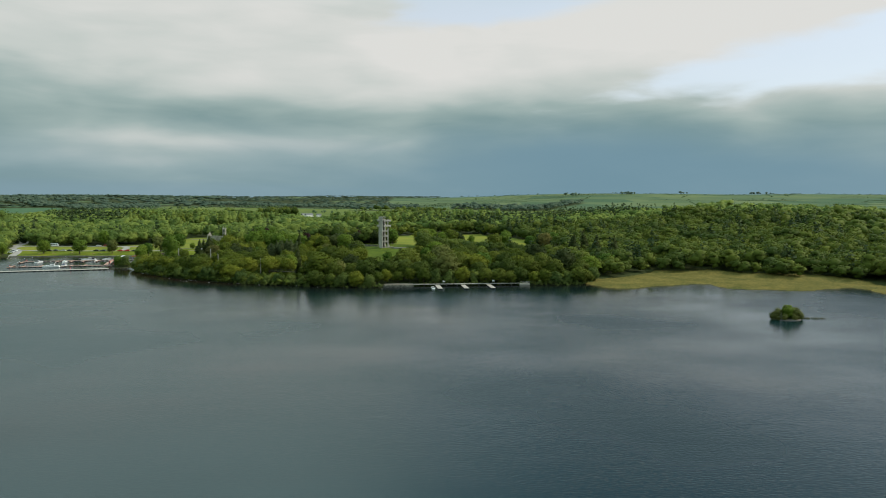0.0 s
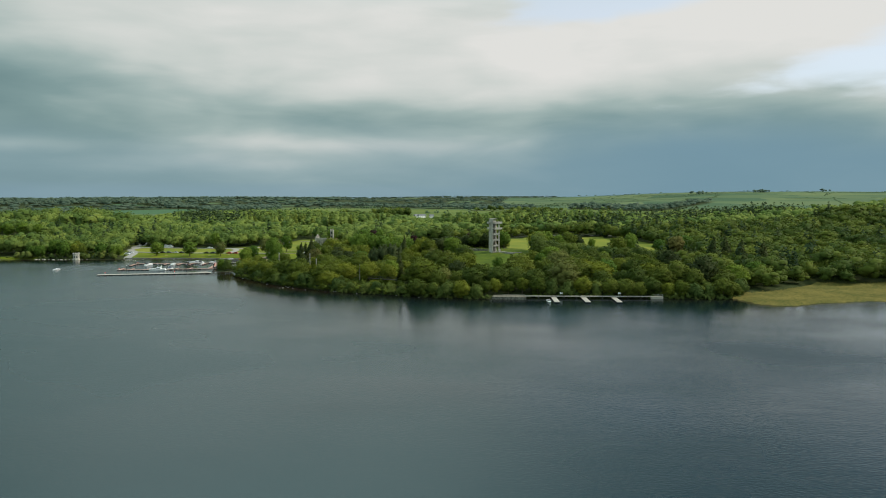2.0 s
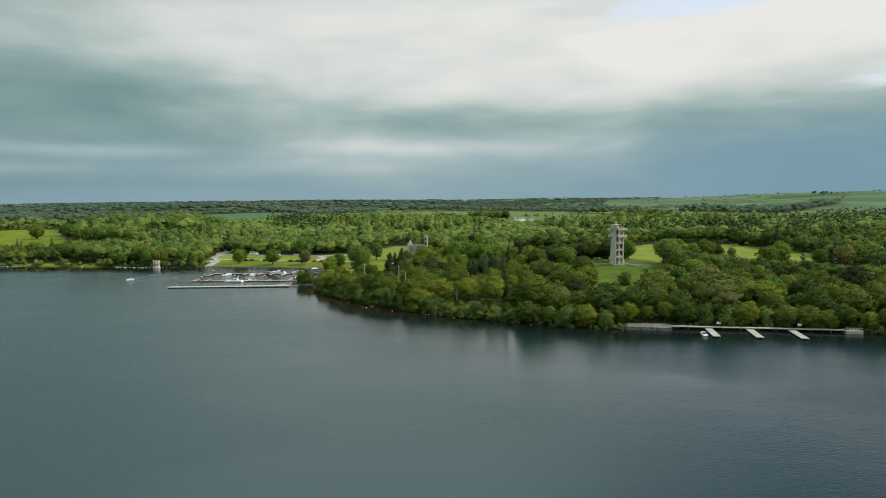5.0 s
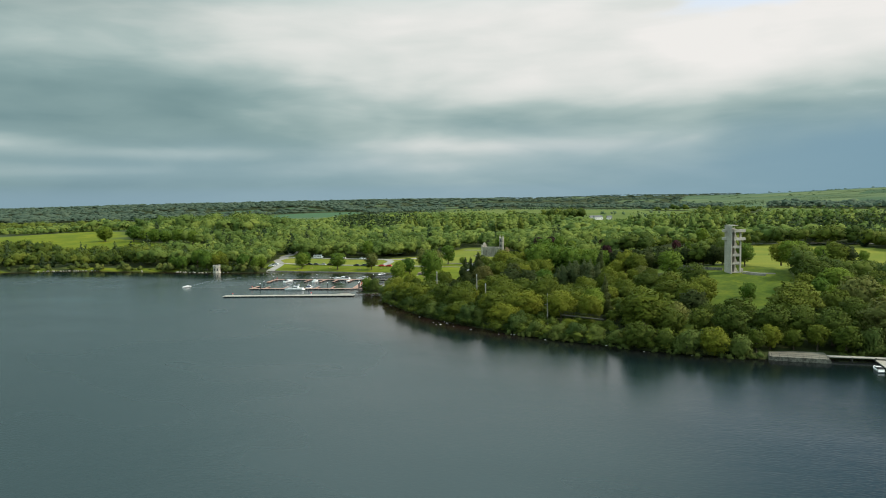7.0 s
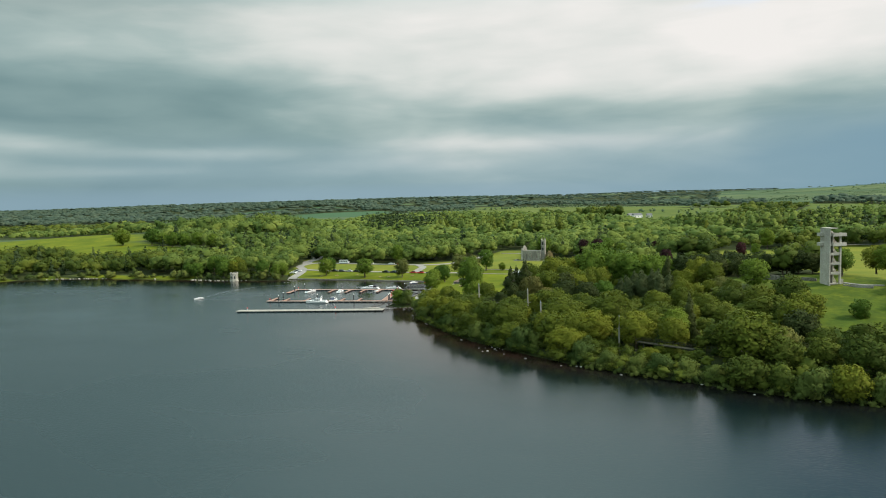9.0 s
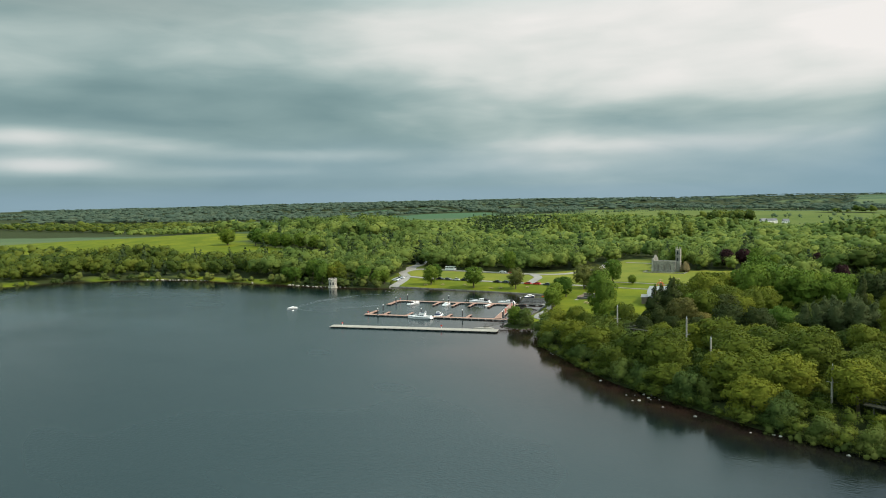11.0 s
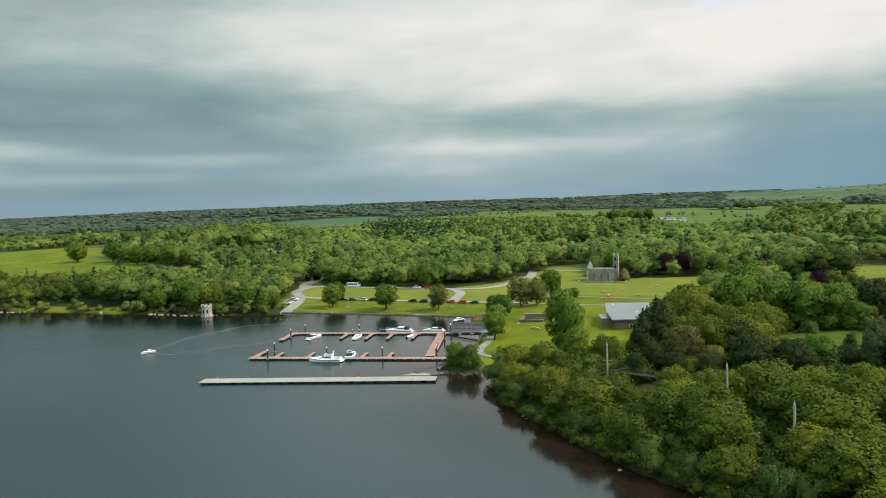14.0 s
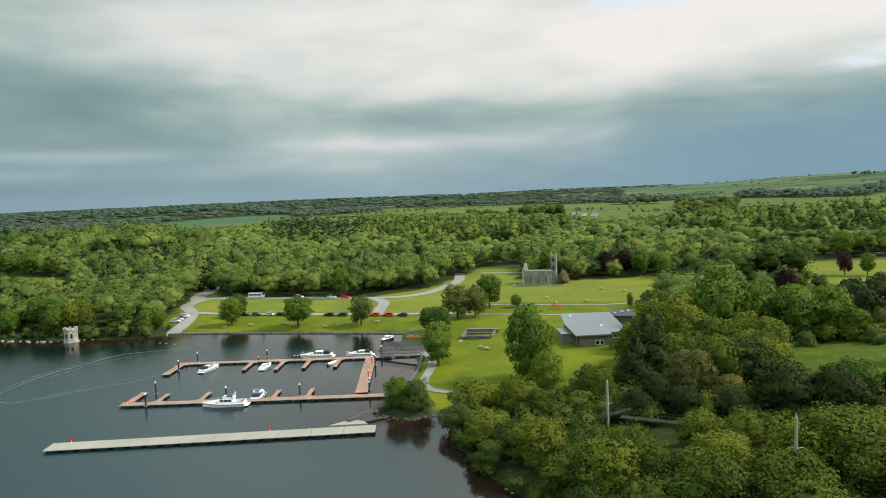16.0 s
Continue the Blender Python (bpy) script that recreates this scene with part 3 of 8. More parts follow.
XX, YY = np.meshgrid(gx, gy)
ZZ = land_height(XX, YY)
verts = np.stack([XX.ravel(), YY.ravel(), ZZ.ravel()], 1)
nx, ny = len(gx), len(gy)
i = (np.arange(ny - 1)[:, None] * nx + np.arange(nx - 1)[None]).ravel()
tris = np.concatenate([np.stack([i, i + 1, i + nx + 1], 1), np.stack([i, i + nx + 1, i + nx], 1)])
ground_mesh = raw_mesh("ground", verts, tris, grassland)
lawn, meadow, wood, farm = cover_of(XX, YY)
hill = within(XX, YY, HILL_FIELD)
hay = within(XX, YY, HAY_FIELD) | within(XX, YY, EAST_GLADE) | (lawn & ((YY > 596) | ((YY > 577) & (YY < 606) & (XX < -262))))
bank_grass = (XX < -425) & (XX > -760) & (shore_distance(XX, YY) < 9)
cover = np.stack([np.maximum(lawn | bank_grass | hay | hill, 0.55 * within(XX, YY, PASTURE)), (meadow & ~hill) | hay, (wood & ~bank_grass) | (ZZ < 0.15), within(XX, YY, CROP)], -1).astype(np.float32)
ground_mesh.attributes.new("cover", "FLOAT_COLOR", "POINT").data.foreach_set("color", cover.ravel())
ground_mesh.shade_smooth()
tagged(new("ground", ground_mesh), "rolling green ground of lawns, meadow, forest floor and far fields", "ground", kind="structure")


def ground_z(x, y):
    """The height of the ground sheet itself."""
    a, b = np.clip(np.searchsorted(gx, x) - 1, 0, nx - 2), np.clip(np.searchsorted(gy, y) - 1, 0, ny - 2)
    u, v = (x - gx[a]) / (gx[a + 1] - gx[a]), (y - gy[b]) / (gy[b + 1] - gy[b])
    z = np.where(u > v, ZZ[b, a] + u * (ZZ[b, a + 1] - ZZ[b, a]) + v * (ZZ[b + 1, a + 1] - ZZ[b, a + 1]),
                 ZZ[b, a] + v * (ZZ[b + 1, a] - ZZ[b, a]) + u * (ZZ[b + 1, a + 1] - ZZ[b + 1, a]))
    return z


wx, wy = axis(-480, 130, 4.0, (-4850, 4850), 1.3), axis(350, 560, 4.0, (-2500, 700), 1.3)
WX, WY = np.meshgrid(wx, wy)
i = (np.arange(len(wy) - 1)[:, None] * len(wx) + np.arange(len(wx) - 1)[None]).ravel()
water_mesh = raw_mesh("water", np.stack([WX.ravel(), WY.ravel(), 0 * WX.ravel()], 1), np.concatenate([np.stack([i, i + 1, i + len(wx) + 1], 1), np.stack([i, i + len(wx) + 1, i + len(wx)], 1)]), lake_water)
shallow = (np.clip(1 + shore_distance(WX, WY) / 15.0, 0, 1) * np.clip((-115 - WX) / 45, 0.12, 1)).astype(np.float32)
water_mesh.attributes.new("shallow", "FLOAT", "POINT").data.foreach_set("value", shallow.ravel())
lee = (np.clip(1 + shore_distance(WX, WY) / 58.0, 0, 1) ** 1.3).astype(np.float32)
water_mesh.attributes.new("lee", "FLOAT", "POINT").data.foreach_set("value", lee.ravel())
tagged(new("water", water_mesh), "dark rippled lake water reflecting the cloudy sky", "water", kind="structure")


def smooth_line(pts, step=2.0):
    """Points every step metres on a smooth curve through pts."""
    p = [Vector((*q, 0)) for q in pts]
    out = []
    for k in range(len(p) - 1):
        a, b, c, d = p[max(k - 1, 0)], p[k], p[k + 1], p[min(k + 2, len(p) - 1)]
        n = max(2, int((c - b).length / step))
        for j in range(n):
            t = j / n
            out.append(0.5 * ((2 * b) + (c - a) * t + (2 * a - 5 * b + 4 * c - d) * t * t + (3 * b - a - 3 * c + d) * t ** 3))
    return out + [p[-1]]


def strip(name, pts, width, mat, label, lift=0.10, kind="structure", category="road"):
    """A paved strip with thickness, laid on the ground."""
    line = smooth_line(pts)
    bm = bmesh.new()
    rings = []
    for k, p in enumerate(line):
        d = (line[min(k + 1, len(line) - 1)] - line[max(k - 1, 0)]).normalized()
        s = Vector((d.y, -d.x, 0)) * width / 2
        e, f = p + s, p - s
        zs = max(float(ground_z(q.x, q.y)) for q in (e, f, p)) + lift
        rings.append([(e.x, e.y, zs), (f.x, f.y, zs), (f.x, f.y, zs - 0.5), (e.x, e.y, zs - 0.5)])
    loft(bm, rings)
    return tagged(new(name, finish(bm, name, mat)), label, category, kind=kind)


strip("road", [(-357, 541), (-362, 556), (-369, 570), (-374, 577), (-384, 588), (-386, 602), (-378, 608), (-346, 609.5), (-301, 610), (-283, 618), (-276, 640), (-274, 662), (-280, 690)],
      5.5, tarmac, "pale worn asphalt park road with bends")
strip("road", [(-386, 600), (-394, 612), (-398, 628), (-410, 650)], 7.0, tarmac, "pale asphalt road running into the woods")
strip("road", [(-371, 574), (-350, 572.5), (-320, 573), (-285, 574), (-262, 576), (-250, 575)], 4.0, tarmac, "pale asphalt parking lane across the lawn", 0.14)
strip("road", [(-300, 608), (-292, 598), (-289, 586), (-287, 576)], 5.0, tarmac, "pale asphalt link between the two park roads", 0.17)
strip("pavement", [(-250, 574), (-236, 573), (-225, 571), (-212, 570)], 2.0, gravel, "grey gravel path over the lawn", 0.12, category="path")
strip("pavement", [(-250, 517), (-245, 508), (-242, 498), (-240, 484), (-236, 476), (-229, 474.5), (-220, 478)], 2.4, gravel, "grey gravel path behind the quay", 0.10, category="path")
strip("pavement", [(-246, 593), (-230, 592.5), (-210, 590), (-196, 590), (-180, 598), (-165, 612)], 1.8, gravel, "pale path beyond the visitor building", 0.12, category="path")
strip("pavement", [(-58, 486), (-52, 483), (-45, 484)], 2.0, gravel, "pale gravel path round the tower", 0.12, category="path")
strip("pavement", [(-268, 690), (-255, 690), (-235, 688)], 3.0, gravel, "pale track at the wood's edge", 0.12, category="path")
strip("road", [(-60, 735), (-20, 741), (40, 720)], 4.0, gravel, "pale farm track past the hay field", 0.15)

# ---- trees ----
def ico(sub):
    bm = bmesh.new()
    bmesh.ops.create_icosphere(bm, subdivisions=sub, radius=1.0)
    v, f = np.array([tuple(p.co) for p in bm.verts]), np.array([[q.index for q in t.verts] for t in bm.faces])
    bm.free()
    return v, f


ICO1 = ico(1)


def lobes_of(kind, rng, count):
    """The billows that make up a crown: centres and radii. The tree stands at the origin."""
    out = []
    if kind == "conifer":                                # height 20, drooping tiers round a straight stem
        for k in range(count):
            u = k / (count - 1)
            r = 4.2 * (1 - u) ** 0.8 + 0.35
            a = rng.uniform(0, math.tau)
            out.append((math.cos(a) * r * 0.45, math.sin(a) * r * 0.45, 2.6 + 16.6 * u, r * 0.72, r * 0.72, 2.3 - 0.9 * u))
    elif kind == "willow":                               # height 8, broad and low, boughs to the ground
        for k in range(count):
            a, q = rng.uniform(0, math.tau), math.sqrt(rng.uniform(0.02, 1))
            x, y = 3.5 * q * math.cos(a), 3.5 * q * math.sin(a)
            z = rng.uniform(1.3, 3.4) if q > 0.65 else rng.uniform(3.2, 6.2)
            r = rng.uniform(1.3, 2.0)
            out.append((x, y, z, r * 1.05, r * 1.05, r * 0.95))
        out.append((0, 0, 3.6, 2.8, 2.8, 2.8))
    elif kind == "poplar":                               # height 20, a narrow column
        for k in range(count):
            u = k / (count - 1)
            r = 2.3 * math.sin(math.pi * (0.14 + 0.80 * u)) + 0.3
            a = rng.uniform(0, math.tau)
            out.append((math.cos(a) * 0.7, math.sin(a) * 0.7, 2.5 + 16.5 * u, r, r, 1.9))
    else:                                                # height 14: a spreading wood tree, or a rounder one in the open
        wide, tall = (3.75, 5.1) if kind == "round" else (4.15, 4.7)
        out.append((0, 0, 7.2, wide * 0.93, wide * 0.93, tall * 0.9))
        for k in range(count):
            a = k * 2.399963 + rng.uniform(-0.35, 0.35)
            e = math.asin(min(0.98, max(-0.93, -0.92 + 1.90 * (k + 0.5) / count + rng.uniform(-0.08, 0.08))))
            r = rng.uniform(1.1, 2.05) * (1.0 if count > 18 else 1.2)
            q = rng.uniform(0.70, 0.98)
            out.append((wide * q * math.cos(e) * math.cos(a), wide * q * math.cos(e) * math.sin(a), 7.1 + tall * q * math.sin(e), r, r, r * 0.85))
    return np.array(out)


def uplift(n, k):
    """Leaves turn their faces to the sky."""
    n = n + np.array([0, 0, k])
    return n / (np.linalg.norm(n, axis=1)[:, None] + 1e-6)


def crown_of(kind, seed, lobe_count, card_count, card, core=ICO1, shrink=0.86, cores=99, three=False, up=0.42, twigs=0, floor=-9.0):
    """Vertices, triangles and soft normals of a crown: small leaf sprays over every billow, and the dark mass within."""
    rng = random.Random(seed)
    nr = np.random.RandomState(seed)
    L = lobes_of(kind, rng, lobe_count)
    V, T, N = [], [], []
    at = 0
    cv, cf = core
    whole, middle = L, L[:, :3].mean(0)
    if twigs:                                            # every billow breaks up into smaller tufts
        n = nr.standard_normal((len(L) * twigs, 3))
        n /= np.linalg.norm(n, axis=1)[:, None]
        host = np.repeat(L, twigs, 0)
        out_ = host[:, :3] - L[:, :3].mean(0)
        n += 0.7 * out_ / (np.linalg.norm(out_, axis=1)[:, None] + 1e-6) + (0, 0, 0.25)
        n /= np.linalg.norm(n, axis=1)[:, None]
        small = (0.34 + 0.26 * nr.rand(len(host)))[:, None] * np.minimum(host[:, 3:], 1.9)
        L = np.concatenate([L, np.concatenate([host[:, :3] + n * host[:, 3:] * 0.92, small], 1)])
    for x, y, z, rx, ry, rz in whole[np.argsort(-whole[:, 3] * whole[:, 5], kind="stable")[:cores]]:
        wob = 1 + 0.13 * nr.standard_normal(len(cv))
        V.append(cv * wob[:, None] * (rx * shrink, ry * shrink, rz * shrink) + (x, y, z))
        away = np.array((x, y, z)) + cv * (rx, ry, rz) - middle
        N.append(uplift(0.45 * cv + 0.8 * away / (np.linalg.norm(away, axis=1)[:, None] + 1e-6), up + 0.1))
        T.append(cf + at)
        at += len(cv)
    area = L[:, 3] * L[:, 5]
    pick = nr.choice(len(L), card_count * 3, p=area / area.sum())
    n = nr.standard_normal((len(pick), 3))
    n[:, 2] += 0.35
    n /= np.linalg.norm(n, axis=1)[:, None]
    P = L[pick, :3] + n * L[pick, 3:] * (0.99 + 0.13 * nr.standard_normal(len(pick)))[:, None]
    deep = np.full(len(P), 9.0)
    for k in range(len(L)):
        q = np.linalg.norm((P - L[k, :3]) / L[k, 3:], axis=1)
        deep = np.where(pick == k, deep, np.minimum(deep, q))
    keep = np.nonzero((deep > 0.84) & (P[:, 2] > 0.3))[0][:card_count]
    P, n = P[keep], n[keep]
    m = len(P)
    tilt = n + 0.45 * nr.standard_normal((m, 3))
    tilt /= np.linalg.norm(tilt, axis=1)[:, None]
    u = np.cross(tilt, nr.standard_normal((m, 3)))
    u /= np.linalg.norm(u, axis=1)[:, None]
    w = np.cross(tilt, u)
    s = card * (0.6 + 0.8 * nr.rand(m))[:, None]
    if kind == "willow":
        w = w * 0.8 + np.array([0, 0, -0.5])
    out = P - middle
    out /= np.linalg.norm(out, axis=1)[:, None] + 1e-6
    soft = uplift(0.6 * n + 0.68 * out + 0.38 * tilt, up)
    if three:
        V.append(np.stack([P - u * s, P + u * s, P + w * s * 1.5], 1).reshape(-1, 3))
        N.append(np.repeat(soft, 3, 0))
        T.append(at + np.arange(3 * m).reshape(-1, 3))
        V, T, N = np.concatenate(V), np.concatenate(T), np.concatenate(N)
        T = T[V[T][:, :, 2].mean(1) > floor]             # what the neighbours hide is left out
        used = np.unique(T)
        renum = np.zeros(len(V), int)
        renum[used] = np.arange(len(used))
        return V[used], renum[T], N[used]
    quad = np.stack([P - u * s, P + w * s * 0.75 - u * s * 0.1, P + u * s, P - w * s * 0.7], 1).reshape(-1, 3)
    base = at + 4 * np.arange(m)
    T.append(np.stack([base, base + 2, base + 1], 1))
    T.append(np.stack([base, base + 3, base + 2], 1))
    V.append(quad)
    N.append(np.repeat(soft, 4, 0))
    return np.concatenate(V), np.concatenate(T), np.concatenate(N)


def trunk_mesh(kind, seed):
    rng = random.Random(seed)
    tall, thick = {"conifer": (18.5, 0.34), "willow": (4.5, 0.26), "poplar": (17, 0.32)}.get(kind, (8.5, 0.36))
    bm = bmesh.new()
    lean = Vector((rng.uniform(-0.3, 0.3), rng.uniform(-0.3, 0.3), 0))
    rod(bm, (0, 0, -1.0), (0, 0, 0.8), thick * 1.5, thick * 1.05, 7)
    rod(bm, (0, 0, 0.75), Vector((0, 0, tall * 0.55)) + lean, thick * 1.05, thick * 0.65, 7)
    rod(bm, Vector((0, 0, tall * 0.54)) + lean, Vector((0, 0, tall)) + lean * 2, thick * 0.65, thick * 0.15, 6)
    for k in range(6):
        a, z = k * 1.1 + rng.uniform(-0.3, 0.3), tall * rng.uniform(0.3, 0.75)
        reach = rng.uniform(1.8, 3.0) * (0.6 if kind in ("poplar", "conifer") else 1)
        rod(bm, Vector((0, 0, z)) + lean, (math.cos(a) * reach, math.sin(a) * reach, z + rng.uniform(0.8, 2.4)), thick * 0.38, thick * 0.08, 5)
    return finish(bm, "trunk", bark, True)


TREE_KINDS = {}


def tree_kind(key, kind, mat, variants, lobes, cards, card, twigs=3):
    """Near and far grades of a kind: the near one with more and smaller leaf sprays."""
    for grade, share in (("near", 1.0), ("far", 0.45)):
        rows = []
        for v in range(variants):
            seed = sum(map(ord, key)) * 13 + v
            cv, ct, cn = crown_of(kind, seed, lobes, int(cards * share), card / share ** 0.5, ICO1, 0.70, 14, True, 0.16, twigs)
            rows.append((raw_mesh("crown", cv, ct, mat, cn), trunk_mesh(kind, seed)))
        TREE_KINDS[key, grade] = rows


tree_kind("broad", "broad", leaf, 6, 20, 4700, 0.218)
# the oak key: broadleaf trees whose leaf colour holds the eastern cloud shade
tree_kind("oak", "broad", shaded_tree_leaf, 5, 20, 5600, 0.205)
tree_kind("willow", "willow", willow_leaf, 4, 18, 4600, 0.185)
tree_kind("dome", "round", lime_leaf, 4, 22, 5200, 0.200)
tree_kind("conifer", "conifer", needle, 3, 18, 3600, 0.33, 0)
tree_kind("russet", "round", brown_leaf, 2, 24, 4600, 0.21)
tree_kind("olive", "round", olive_leaf, 2, 18, 3800, 0.20)
tree_kind("copper", "round", copper_leaf, 2, 22, 3600, 0.25)
tree_kind("yew", "round", needle, 2, 24, 4000, 0.24)
tree_kind("aspen", "poplar", grove_leaf, 3, 15, 3200, 0.25, 2)
tree_kind("poplar", "poplar", leaf, 2, 15, 3200, 0.25, 2)
HEIGHT = {"yew": 13.6, "olive": 13.6, "broad": 13.6, "oak": 13.6, "dome": 13.6, "russet": 13.6, "copper": 13.6, "willow": 8.0, "conifer": 20.5, "poplar": 20.5, "aspen": 20.5}
TREE_WORDS = {
    "yew": ("broad dark evergreen tree behind the tower meadow", "tree", "dark evergreens"),
    "broad": ("full green broadleaf tree in the lakeside wood", "tree", "trees of the lakeside wood"),
    "oak": ("broadleaf tree in the wood behind the jetty, cloud shade in its dark green", "tree", "trees of the lakeside wood"),
    "willow": ("low grey-green willow leaning over the lake shore", "tree", "willows along the shore"),
    "dome": ("round-headed green parkland tree standing alone on grass", "tree", "parkland trees"),
    "conifer": ("tall dark evergreen conifer with drooping boughs", "tree", "dark conifers"),
    "olive": ("sparse olive-green parkland tree on the lawn", "tree", "parkland trees"),
    "russet": ("broadleaf tree with russet-brown foliage", "tree", "russet trees"),
    "copper": ("copper beech with dark purple leaves", "tree", "copper beeches"),
    "aspen": ("slender dark grey-green tree in a dense grove", "tree", "dark slender grove"),
    "poplar": ("tall narrow columnar green tree", "tree", "columnar trees"),
}
TREE_NAMES = {"broad": "broadleaf_tree", "oak": "shaded_broadleaf_tree", "willow": "willow", "dome": "parkland_tree", "olive": "parkland_tree", "conifer": "conifer", "yew": "yew",
              "russet": "russet_tree", "copper": "copper_beech", "poplar": "poplar", "aspen": "aspen"}
tree_rng = random.Random(77)
standing = []                                            # x, y and crown radius of every tree that stands


def tree(key, x, y, height, spread=1.0, label="", sink=0.0):
    """One tree of its own: trunk and crown. spread widens the crown against its height."""
    crown_me, trunk_me = tree_rng.choice(TREE_KINDS[key, "near" if x < -95 and y < 500 else "far"])
    k = height / HEIGHT[key]
    words = TREE_WORDS[key]
    root = new(TREE_NAMES[key])
    root.empty_display_size = 0.5
    z = max(float(ground_z(x, y)), -0.4) - sink
    root.matrix_world = pose(x, y, z, 0, 0, tree_rng.uniform(0, 360)) @ Matrix.Diagonal((k * spread, k * spread, k, 1))
    tagged(root, label or words[0], words[1], words[2])
    for name, me in (("trunk", trunk_me), ("crown", crown_me)):
        new(name, me).parent = root
    standing.append((x, y, k * spread * 4.6))
    return root


